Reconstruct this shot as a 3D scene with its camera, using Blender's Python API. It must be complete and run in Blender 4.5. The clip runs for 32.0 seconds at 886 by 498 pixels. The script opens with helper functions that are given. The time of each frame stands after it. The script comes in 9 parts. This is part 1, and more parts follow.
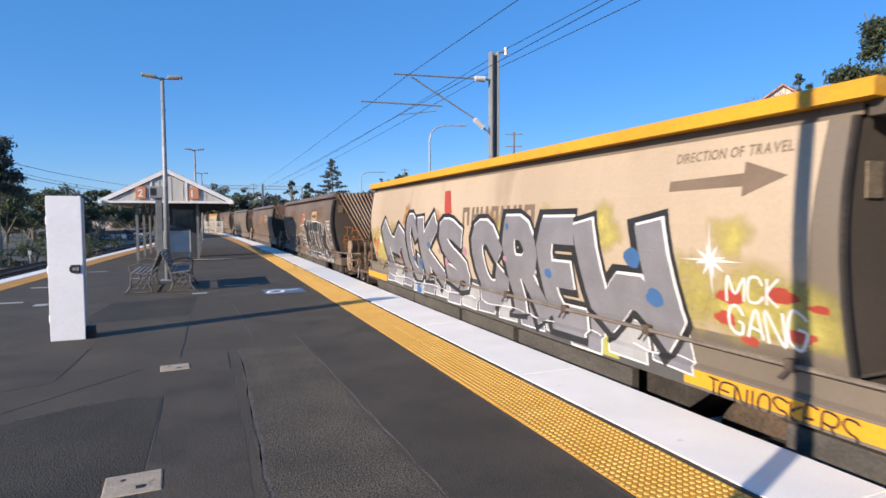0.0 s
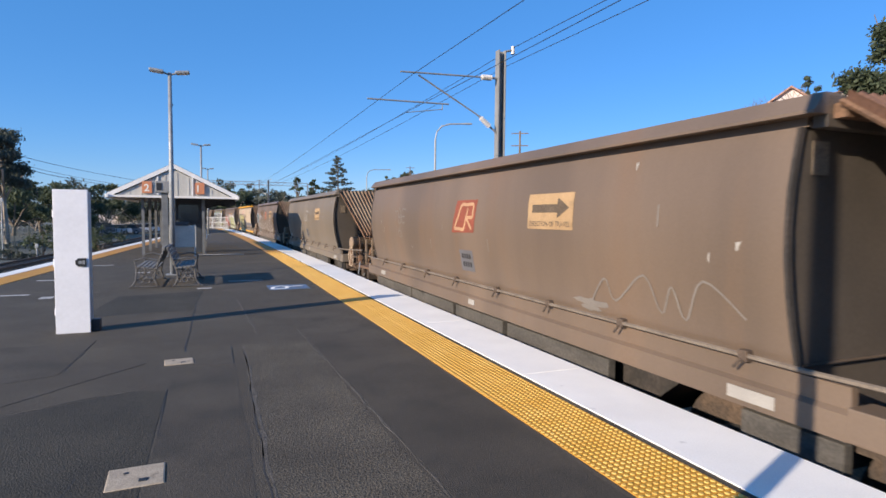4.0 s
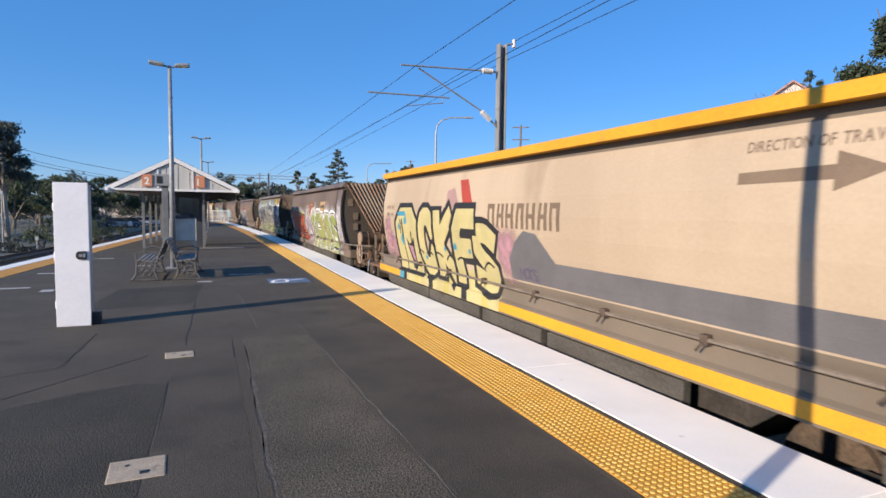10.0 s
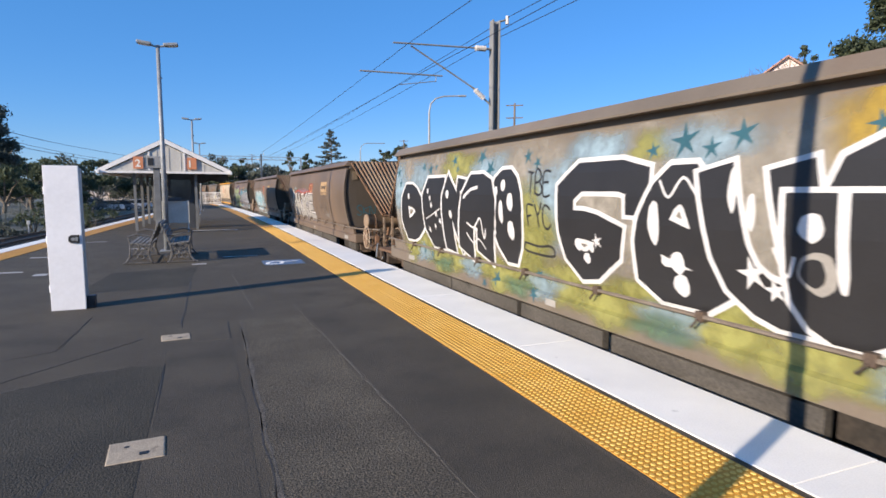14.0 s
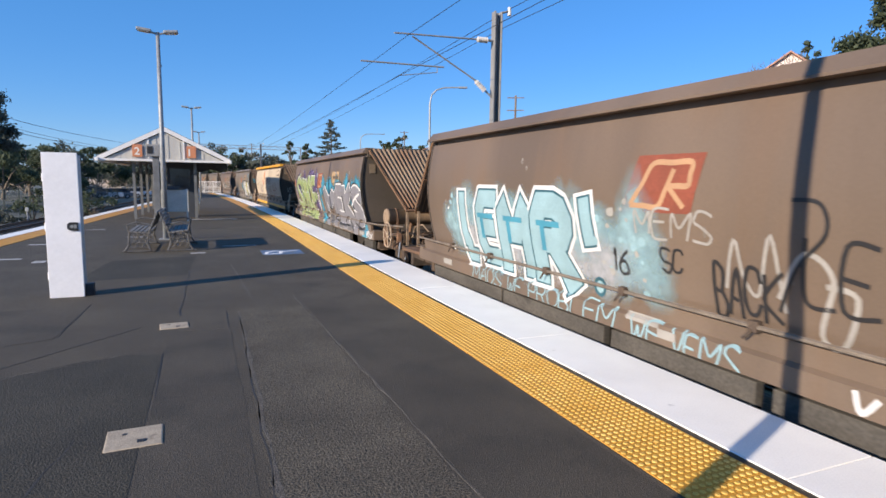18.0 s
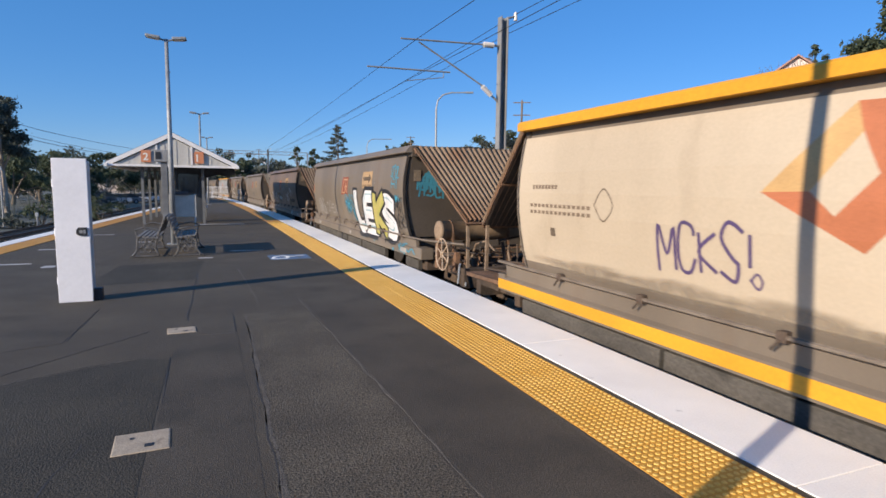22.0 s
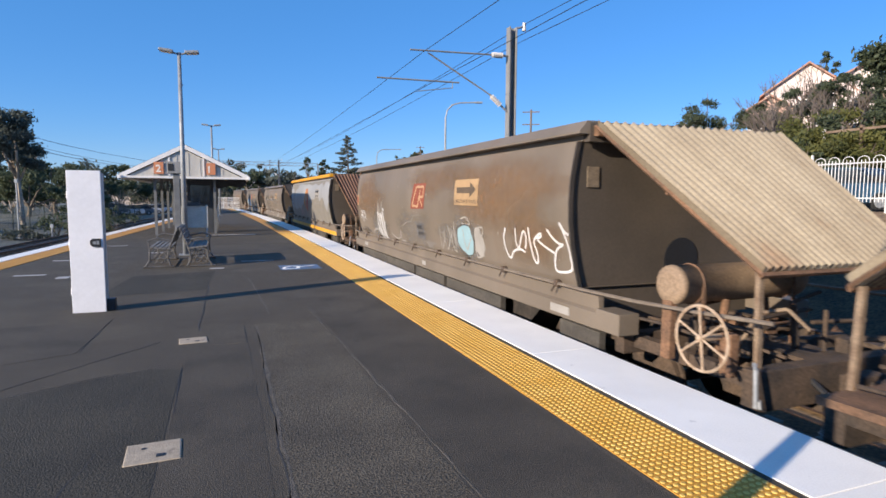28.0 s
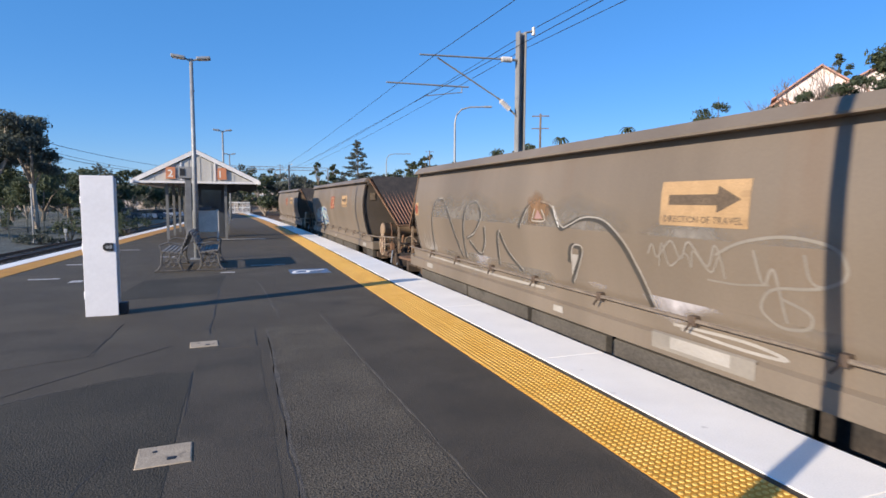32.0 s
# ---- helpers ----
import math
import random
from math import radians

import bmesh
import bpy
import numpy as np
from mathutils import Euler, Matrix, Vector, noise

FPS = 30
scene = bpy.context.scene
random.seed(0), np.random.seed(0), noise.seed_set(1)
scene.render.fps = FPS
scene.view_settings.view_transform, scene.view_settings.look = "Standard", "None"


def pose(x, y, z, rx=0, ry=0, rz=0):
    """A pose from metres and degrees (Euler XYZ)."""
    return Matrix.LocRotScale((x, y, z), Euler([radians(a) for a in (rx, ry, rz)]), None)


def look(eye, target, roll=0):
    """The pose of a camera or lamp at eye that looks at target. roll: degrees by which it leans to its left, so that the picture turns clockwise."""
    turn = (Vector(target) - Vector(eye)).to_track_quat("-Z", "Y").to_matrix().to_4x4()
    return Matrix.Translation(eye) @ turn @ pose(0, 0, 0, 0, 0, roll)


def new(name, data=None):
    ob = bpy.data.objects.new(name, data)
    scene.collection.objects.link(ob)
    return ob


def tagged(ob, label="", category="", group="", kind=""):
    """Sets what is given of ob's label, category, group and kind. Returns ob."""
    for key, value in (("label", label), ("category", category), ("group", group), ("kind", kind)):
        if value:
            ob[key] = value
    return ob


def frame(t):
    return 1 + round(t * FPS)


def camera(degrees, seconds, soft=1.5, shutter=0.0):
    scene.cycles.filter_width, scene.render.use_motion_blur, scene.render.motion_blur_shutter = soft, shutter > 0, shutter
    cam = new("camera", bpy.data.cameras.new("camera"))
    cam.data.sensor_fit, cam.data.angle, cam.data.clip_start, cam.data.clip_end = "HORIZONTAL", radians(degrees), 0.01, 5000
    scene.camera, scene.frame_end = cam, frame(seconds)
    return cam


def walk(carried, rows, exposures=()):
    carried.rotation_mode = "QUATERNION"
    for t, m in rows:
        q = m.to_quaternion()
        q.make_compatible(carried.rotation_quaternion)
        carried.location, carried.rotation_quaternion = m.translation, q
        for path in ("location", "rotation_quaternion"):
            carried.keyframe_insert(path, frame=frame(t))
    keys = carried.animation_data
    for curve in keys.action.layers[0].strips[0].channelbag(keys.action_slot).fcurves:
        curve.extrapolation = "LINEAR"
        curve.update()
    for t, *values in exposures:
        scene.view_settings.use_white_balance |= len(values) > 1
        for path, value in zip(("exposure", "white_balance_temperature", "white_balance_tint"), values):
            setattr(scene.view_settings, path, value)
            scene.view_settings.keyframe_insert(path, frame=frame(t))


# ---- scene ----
# The camera stands on the platform and is turned a little by hand.
cam = camera(75.8, 32.0, soft=1.6, shutter=0.1)
EYE = (0.0, 0.0, 1.6)


def aim(yaw, pitch, roll):
    """Look along the line: yaw to the right of the track, pitch downwards."""
    a, b = radians(yaw), radians(pitch)
    way = Vector((math.sin(a) * math.cos(b), math.cos(a) * math.cos(b), -math.sin(b)))
    return look(EYE, Vector(EYE) + way * 10, -roll)


TURNS = [
    (0, 22.510, 3.003, 0.208), (0.5, 22.530, 3.020, 0.103), (1, 22.544, 3.235, -0.050), (1.5, 22.570, 3.258, -0.003),
    (2, 22.475, 3.238, -0.164), (2.5, 22.396, 3.169, -0.346), (3, 22.133, 3.161, -0.336), (3.5, 22.076, 3.170, -0.544),
    (5.5, 22.061, 3.092, -0.386), (6, 22.097, 3.027, -0.325), (6.5, 22.122, 2.979, -0.466), (7, 22.103, 2.940, -0.471),
    (7.5, 22.050, 2.884, -0.656), (8, 21.974, 3.062, -0.504), (8.5, 22.152, 3.164, -0.399), (9, 22.148, 3.465, -0.476),
    (9.5, 22.118, 3.606, -0.667), (10, 22.047, 3.773, -0.684), (10.5, 21.753, 4.046, 0.226), (11, 21.693, 4.110, 0.027),
    (11.5, 22.894, 4.620, 0.293), (12, 23.086, 5.014, 0.214), (12.5, 22.881, 5.201, 0.131), (13, 22.705, 5.442, 0.218),
    (13.5, 22.667, 5.649, 0.040), (14, 22.591, 5.803, -0.117), (14.5, 22.562, 5.941, -0.405), (16.5, 22.761, 6.682, -0.459),
    (17, 22.743, 6.609, -0.437), (17.5, 22.684, 6.642, -0.797), (18, 22.694, 6.609, -0.832), (18.5, 22.676, 6.471, -0.792),
    (19, 22.448, 6.387, -0.400), (19.5, 21.998, 6.262, 0.015), (20, 21.778, 6.333, -0.413), (20.5, 21.911, 6.128, -0.295),
    (21, 21.877, 6.158, -0.481), (21.5, 21.981, 6.146, -0.568), (22, 22.042, 6.143, -0.729), (22.5, 22.287, 6.103, -0.619),
    (23, 22.382, 6.027, -0.747), (23.5, 21.943, 5.964, -0.279), (24, 21.867, 5.748, -0.236), (24.5, 21.671, 5.682, -0.318),
    (25, 21.437, 5.638, -0.320), (25.5, 21.316, 5.573, -0.472), (27.5, 21.178, 5.292, -0.089), (28, 21.037, 5.192, -0.390),
    (28.5, 20.772, 5.007, -0.440), (29, 20.623, 4.784, 0.113), (29.5, 20.513, 4.573, -0.060), (30, 20.419, 4.539, -0.225),
    (30.5, 20.429, 4.508, -0.471), (31, 20.311, 4.857, -0.473), (31.5, 20.209, 4.868, -0.137), (32, 20.088, 4.774, -0.308),
]
walk(cam, [(t, aim(a, b, c)) for t, a, b, c in TURNS], exposures=((0, 0.63), (1, 0.50), (2, 0.63), (3, 0.66), (6, 0.56), (7, 0.69), (8, 0.60), (9, 0.67), (10, 0.56), (11, 0.45), (12, 0.52), (14, 0.62), (18, 0.62), (19, 0.46), (20, 0.68), (21, 0.56), (22, 0.40), (23, 0.46), (24, 0.60), (25, 0.62), (29, 0.64), (30, 0.56), (32, 0.62)))

# ---- light: one low sun from the left behind the camera, clear sky ----
SUN_EL = 19.0
SUN_AZ = 22.0          # shadows fall this many degrees from +x towards +y
ca, sa = math.cos(radians(SUN_AZ)), math.sin(radians(SUN_AZ))
to_sun = Vector((-ca * math.cos(radians(SUN_EL)), -sa * math.cos(radians(SUN_EL)), math.sin(radians(SUN_EL))))
sun_data = bpy.data.lights.new("sun", "SUN")
sun_data.energy, sun_data.angle, sun_data.color = 4.6, radians(0.5), (1.0, 0.86, 0.70)
sun = new("sun", sun_data)
sun.matrix_world = look((0, 0, 60), Vector((0, 0, 60)) - to_sun)

world = bpy.data.worlds.new("world")
scene.world = world
world.use_nodes = True
wn = world.node_tree.nodes
sky = wn.new("ShaderNodeTexSky")
sky.sky_type, sky.sun_disc = "NISHITA", False
sky.sun_elevation, sky.sun_rotation = radians(SUN_EL), math.atan2(to_sun.x, to_sun.y)
sky.air_density, sky.dust_density, sky.ozone_density = 1.0, 0.0, 4.0
rich = wn.new("ShaderNodeHueSaturation")
rich.inputs["Saturation"].default_value = 1.22
world.node_tree.links.new(sky.outputs[0], rich.inputs["Color"])
tint = wn.new("ShaderNodeMix")
tint.data_type, tint.blend_type = "RGBA", "MULTIPLY"
tint.inputs[0].default_value, tint.inputs[7].default_value = 1.0, (0.82, 0.84, 1.12, 1)
world.node_tree.links.new(rich.outputs[0], tint.inputs[6])
clear = wn.new("ShaderNodeMix")          # an evenly clear blue, so that the horizon does not go white
clear.data_type = "RGBA"
clear.inputs[0].default_value, clear.inputs[7].default_value = 0.45, (0.64, 2.22, 4.72, 1)
world.node_tree.links.new(tint.outputs[2], clear.inputs[6])
world.node_tree.links.new(clear.outputs[2], wn["Background"].inputs[0])
wn["Background"].inputs[1].default_value = 0.110


# ---- materials ----
def surf(name, a, b=None, scale=6.0, rough=0.8, metal=0.0, bump=0.15, grain=60.0, stretch=(1, 1, 1), mix=(0.35, 0.65),
         fine=0.25, rand=0.0, spec=0.5, stain=None, stain_scale=1.0, stain_range=(0.6, 0.75)):
    """A procedural surface: two colours mixed by a broad noise, a fine grain on top, bump, optional stains."""
    b = b or tuple(c * 0.75 for c in a)
    m = bpy.data.materials.new(name)
    m.use_nodes = True
    n, l = m.node_tree.nodes, m.node_tree.links
    out = n["Principled BSDF"]
    tc = n.new("ShaderNodeTexCoord")
    mp = n.new("ShaderNodeMapping")
    mp.inputs["Scale"].default_value = stretch
    l.new(tc.outputs["Object"], mp.inputs[0])
    big = n.new("ShaderNodeTexNoise")
    big.inputs["Scale"].default_value, big.inputs["Detail"].default_value = scale, 6
    l.new(mp.outputs[0], big.inputs["Vector"])
    rng = n.new("ShaderNodeMapRange")
    rng.inputs[1].default_value, rng.inputs[2].default_value = mix
    l.new(big.outputs[0], rng.inputs[0])
    mixer = n.new("ShaderNodeMix")
    mixer.data_type = "RGBA"
    mixer.inputs[6].default_value, mixer.inputs[7].default_value = (*a, 1), (*b, 1)
    l.new(rng.outputs[0], mixer.inputs[0])
    small = n.new("ShaderNodeTexNoise")
    small.inputs["Scale"].default_value, small.inputs["Detail"].default_value = grain, 4
    l.new(tc.outputs["Object"], small.inputs["Vector"])
    r2 = n.new("ShaderNodeMapRange")
    r2.inputs[1].default_value, r2.inputs[2].default_value = 0.3, 0.7
    r2.inputs[3].default_value, r2.inputs[4].default_value = 1 - fine, 1 + fine
    l.new(small.outputs[0], r2.inputs[0])
    last = mixer.outputs[2]
    if stain:
        st = n.new("ShaderNodeTexNoise")
        st.inputs["Scale"].default_value, st.inputs["Detail"].default_value = stain_scale, 8
        l.new(mp.outputs[0], st.inputs["Vector"])
        r3 = n.new("ShaderNodeMapRange")
        r3.inputs[1].default_value, r3.inputs[2].default_value = stain_range
        l.new(st.outputs[0], r3.inputs[0])
        m3 = n.new("ShaderNodeMix")
        m3.data_type = "RGBA"
        m3.inputs[7].default_value = (*stain, 1)
        l.new(r3.outputs[0], m3.inputs[0])
        l.new(last, m3.inputs[6])
        last = m3.outputs[2]
    mul = n.new("ShaderNodeVectorMath")
    mul.operation = "SCALE"
    l.new(last, mul.inputs[0])
    l.new(r2.outputs[0], mul.inputs[3])
    last = mul.outputs[0]
    if rand:
        oi = n.new("ShaderNodeObjectInfo")
        r4 = n.new("ShaderNodeMapRange")
        r4.inputs[3].default_value, r4.inputs[4].default_value = 1 - rand, 1 + rand
        l.new(oi.outputs["Random"], r4.inputs[0])
        mu2 = n.new("ShaderNodeVectorMath")
        mu2.operation = "SCALE"
        l.new(last, mu2.inputs[0])
        l.new(r4.outputs[0], mu2.inputs[3])
        last = mu2.outputs[0]
    l.new(last, out.inputs["Base Color"])
    out.inputs["Roughness"].default_value, out.inputs["Metallic"].default_value = rough, metal
    out.inputs["Specular IOR Level"].default_value = spec
    if bump:
        bp = n.new("ShaderNodeBump")
        bp.inputs["Strength"].default_value, bp.inputs["Distance"].default_value = bump, 0.01
        l.new(small.outputs[0], bp.inputs["Height"])
        l.new(bp.outputs[0], out.inputs["Normal"])
    return m


def plain(name, a, rough=0.6, metal=0.0, fine=0.08):
    return surf(name, a, tuple(c * 0.9 for c in a), 3.0, rough, metal, 0.05, 40.0, fine=fine)


M = {}
M["asphalt"] = surf("asphalt", (0.094, 0.076, 0.054), (0.056, 0.045, 0.033), 0.6, 0.9, bump=0.8, grain=110, fine=0.75, stain=(0.130, 0.106, 0.078), stain_scale=0.6, stain_range=(0.55, 0.8))
M["asphalt_coarse"] = surf("asphalt_coarse", (0.110, 0.089, 0.062), (0.072, 0.058, 0.041), 1.5, 0.9, bump=1.0, grain=75, fine=0.95)
M["asphalt_dark"] = surf("asphalt_dark", (0.086, 0.070, 0.051), (0.052, 0.042, 0.031), 0.8, 0.9, bump=0.7, grain=110, fine=0.65, stain=(0.045, 0.038, 0.029), stain_scale=1.6, stain_range=(0.55, 0.75))
M["asphalt_old"] = surf("asphalt_old", (0.056, 0.047, 0.033), (0.034, 0.029, 0.021), 1.0, 0.9, bump=0.9, grain=80, fine=0.75)
M["tar"] = surf("tar", (0.048, 0.041, 0.035), None, 5, 0.7, bump=0.3)
M["white_paint"] = surf("white_paint", (0.93, 0.900, 0.850), (0.86, 0.830, 0.785), 1.5, 0.7, bump=0.15, grain=90, fine=0.05, stain=(0.42, 0.40, 0.38), stain_scale=5.0, stain_range=(0.68, 0.80))
M["tactile"] = surf("tactile", (0.62, 0.30, 0.035), (0.52, 0.235, 0.025), 2.0, 0.6, bump=0.1, grain=50, fine=0.1, stain=(0.26, 0.13, 0.03), stain_scale=1.3, stain_range=(0.62, 0.85))
M["tactile_dot"] = surf("tactile_dot", (0.78, 0.50, 0.13), (0.68, 0.39, 0.07), 3.0, 0.5, bump=0.05, grain=50, fine=0.1)
M["concrete"] = surf("concrete", (0.36, 0.34, 0.31), (0.26, 0.245, 0.225), 2.0, 0.9, bump=0.3, grain=80, fine=0.2)
M["concrete_dark"] = surf("concrete_dark", (0.17, 0.16, 0.145), (0.10, 0.095, 0.09), 1.0, 0.95, bump=0.4, grain=40)
M["cover"] = surf("cover", (0.46, 0.37, 0.27), (0.37, 0.30, 0.22), 8, 0.8, bump=0.3, grain=90, fine=0.2, stain=(0.20, 0.16, 0.12), stain_scale=14, stain_range=(0.6, 0.75))
# dark red-brown stands in for the train's shadow on the bank
M["cinder"] = surf("cinder", (0.120, 0.058, 0.024), (0.060, 0.030, 0.013), 2.0, 0.95, bump=1.0, grain=18, fine=0.6)
# redder copy of ballast, offsets blue skylight in the train's shade
M["ballast_rust"] = surf("ballast_rust", (0.170, 0.078, 0.030), (0.085, 0.040, 0.016), 3.0, 0.95, bump=1.0, grain=22, fine=0.6)
M["ballast"] = surf("ballast", (0.165, 0.110, 0.070), (0.085, 0.058, 0.038), 3.0, 0.95, bump=1.0, grain=22, fine=0.6)
M["verge"] = surf("verge", (0.150, 0.150, 0.125), (0.095, 0.100, 0.080), 0.4, 0.95, bump=0.8, grain=9, fine=0.5)
M["rail"] = surf("rail", (0.16, 0.11, 0.08), (0.10, 0.07, 0.05), 6, 0.6, 0.6)
M["sleeper"] = surf("sleeper", (0.24, 0.22, 0.20), (0.16, 0.145, 0.13), 2, 0.9, rand=0.2)
M["grass"] = surf("grass", (0.225, 0.148, 0.072), (0.150, 0.106, 0.050), 0.25, 0.95, bump=0.8, grain=9, fine=0.5, stain=(0.25, 0.155, 0.08), stain_scale=0.12, stain_range=(0.38, 0.60))
M["box_white"] = surf("box_white", (0.80, 0.80, 0.83), (0.74, 0.74, 0.77), 1.5, 0.55, bump=0.04, grain=20, fine=0.03, stain=(0.55, 0.55, 0.57), stain_scale=2.5, stain_range=(0.66, 0.9))
M["box_grey"] = surf("box_grey", (0.42, 0.44, 0.45), (0.34, 0.36, 0.37), 3, 0.6, bump=0.05)
M["asphalt_pale"] = surf("asphalt_pale", (0.125, 0.105, 0.085), (0.085, 0.072, 0.058), 6, 0.9, bump=0.8, grain=90, fine=0.6)
M["column_grey"] = surf("column_grey", (0.17, 0.175, 0.18), (0.12, 0.125, 0.13), 3, 0.6, bump=0.05)
M["board_grey"] = surf("board_grey", (0.50, 0.49, 0.45), (0.42, 0.41, 0.38), 3, 0.5, bump=0.05)
M["black"] = plain("black", (0.02, 0.02, 0.022), 0.5)
M["dark_metal"] = surf("dark_metal", (0.055, 0.055, 0.06), (0.035, 0.035, 0.04), 9, 0.55, 0.5, grain=60)
M["galv"] = surf("galv", (0.32, 0.335, 0.35), (0.25, 0.265, 0.28), 5, 0.55, 0.3, bump=0.06, grain=30)
M["steel_mast"] = surf("steel_mast", (0.30, 0.30, 0.30), (0.21, 0.21, 0.21), 3, 0.7, 0.2, bump=0.2, stretch=(1, 1, 0.3))
M["porcelain"] = plain("porcelain", (0.62, 0.58, 0.54), 0.3)
M["wire"] = plain("wire", (0.05, 0.055, 0.06), 0.5, 0.5)
M["cream"] = surf("cream", (0.52, 0.505, 0.47), (0.45, 0.435, 0.40), 1.0, 0.7, bump=0.1, stretch=(6, 1, 0.3), grain=20, fine=0.06)
M["white_trim"] = plain("white_trim", (0.80, 0.78, 0.76), 0.5)
M["orange_sign"] = plain("orange_sign", (0.60, 0.235, 0.115), 0.6)
M["sign_white"] = plain("sign_white", (0.82, 0.78, 0.72), 0.6)
M["shed_dark"] = surf("shed_dark", (0.05, 0.06, 0.075), (0.035, 0.04, 0.05), 2, 0.6)
M["roof_grey"] = surf("roof_grey", (0.30, 0.31, 0.32), (0.22, 0.23, 0.24), 2, 0.5, 0.3)
M["blue_paint"] = surf("blue_paint", (0.085, 0.19, 0.38), (0.10, 0.12, 0.14), 6, 0.8, bump=0.3, grain=150, fine=0.4)
M["grey_paint_line"] = surf("grey_paint_line", (0.52, 0.50, 0.48), (0.36, 0.34, 0.33), 8, 0.8, bump=0.3, grain=120, fine=0.25)
M["bench_wood"] = surf("bench_wood", (0.20, 0.19, 0.18), (0.13, 0.125, 0.12), 6, 0.7, stretch=(8, 0.6, 8), grain=30)
M["bench_iron"] = surf("bench_iron", (0.165, 0.155, 0.145), (0.10, 0.095, 0.09), 12, 0.5, 0.3, grain=60)
M["bark"] = surf("bark", (0.22, 0.175, 0.13), (0.12, 0.095, 0.075), 4, 0.95, bump=0.6, stretch=(1, 1, 0.2), grain=18, fine=0.4)
M["bark_pale"] = surf("bark_pale", (0.42, 0.36, 0.30), (0.26, 0.21, 0.17), 3, 0.9, bump=0.3, stretch=(1, 1, 0.3), grain=12)
M["leaf_dark"] = surf("leaf_dark", (0.095, 0.118, 0.064), (0.064, 0.084, 0.048), 1.2, 0.7, bump=0, grain=8, fine=0.4)
M["leaf_gum"] = surf("leaf_gum", (0.118, 0.135, 0.110), (0.085, 0.098, 0.080), 1.0, 0.65, bump=0, grain=8, fine=0.4)
M["leaf_lime"] = surf("leaf_lime", (0.165, 0.165, 0.045), (0.090, 0.100, 0.032), 0.9, 0.7, bump=0, grain=8, fine=0.4)
M["twig"] = surf("twig", (0.17, 0.14, 0.12), (0.11, 0.09, 0.08), 3, 0.9)
M["fence_white"] = plain("fence_white", (0.78, 0.77, 0.75), 0.5)
M["fence_green"] = surf("fence_green", (0.04, 0.055, 0.05), None, 4, 0.6)
M["wall_white"] = surf("wall_white", (0.78, 0.68, 0.64), (0.66, 0.57, 0.53), 1.0, 0.85, bump=0.1, grain=15, fine=0.05)
M["wall_pink"] = surf("wall_pink", (0.60, 0.40, 0.32), (0.50, 0.33, 0.26), 1.0, 0.85, bump=0.1, grain=15)
M["tile_roof"] = surf("tile_roof", (0.46, 0.27, 0.20), (0.38, 0.21, 0.155), 3, 0.8, grain=12, fine=0.2)
M["window"] = surf("window", (0.03, 0.04, 0.05), (0.05, 0.06, 0.07), 2, 0.08, bump=0, fine=0.05)
M["timber"] = surf("timber", (0.24, 0.17, 0.12), (0.15, 0.105, 0.075), 3, 0.85, grain=20)
M["car_white"] = plain("car_white", (0.72, 0.73, 0.75), 0.25)
M["car_grey"] = plain("car_grey", (0.20, 0.22, 0.25), 0.25, 0.3)
M["car_blue"] = plain("car_blue", (0.03, 0.085, 0.15), 0.3)
M["tyre"] = plain("tyre", (0.018, 0.018, 0.018), 0.85)
M["road"] = surf("road", (0.09, 0.088, 0.085), (0.065, 0.063, 0.06), 0.6, 0.9, bump=0.4, grain=60)
# wagon paints
M["brown"] = surf("brown", (0.170, 0.122, 0.087), (0.122, 0.089, 0.065), 0.55, 0.5, bump=0.03, grain=45, stretch=(1, 1.5, 0.22), fine=0.05, stain=(0.172, 0.108, 0.066), stain_scale=0.9, stain_range=(0.56, 0.82), spec=0.4)
M["brown_grey"] = surf("brown_grey", (0.190, 0.154, 0.117), (0.145, 0.117, 0.088), 0.5, 0.5, bump=0.03, grain=45, stretch=(1, 1.5, 0.22), fine=0.05, stain=(0.15, 0.098, 0.062), stain_scale=0.8, stain_range=(0.6, 0.85), spec=0.4)
M["beige"] = surf("beige", (0.46, 0.36, 0.255), (0.39, 0.30, 0.21), 0.7, 0.6, bump=0.05, grain=40, stretch=(1, 1, 0.4), fine=0.05, stain=(0.25, 0.185, 0.12), stain_scale=1.2, stain_range=(0.6, 0.85))
M["beige_pale"] = surf("beige_pale", (0.52, 0.43, 0.315), (0.44, 0.36, 0.26), 0.7, 0.6, bump=0.05, grain=40, stretch=(1, 1, 0.4), fine=0.05, stain=(0.32, 0.245, 0.165), stain_scale=1.2, stain_range=(0.6, 0.85))
M["wagon_yellow"] = surf("wagon_yellow", (0.68, 0.33, 0.018), (0.60, 0.28, 0.015), 1.0, 0.5, bump=0.05, grain=30, fine=0.08, stain=(0.35, 0.20, 0.06), stain_scale=2.0, stain_range=(0.64, 0.8))
M["silver"] = surf("silver", (0.315, 0.318, 0.325), (0.265, 0.268, 0.275), 0.8, 0.5, bump=0.05, grain=40, stretch=(1, 1, 0.4), fine=0.06, stain=(0.22, 0.205, 0.18), stain_scale=1.4, stain_range=(0.55, 0.8))
M["wagon_end"] = surf("wagon_end", (0.088, 0.070, 0.054), (0.062, 0.050, 0.039), 1.0, 0.7, bump=0.05, grain=30, fine=0.1)
M["rust"] = surf("rust", (0.23, 0.125, 0.07), (0.115, 0.07, 0.045), 3, 0.85, 0.1, bump=0.4, grain=40, fine=0.35)
M["post_pale"] = surf("post_pale", (0.29, 0.215, 0.145), (0.17, 0.115, 0.075), 5, 0.75, bump=0.2, grain=50, fine=0.25)
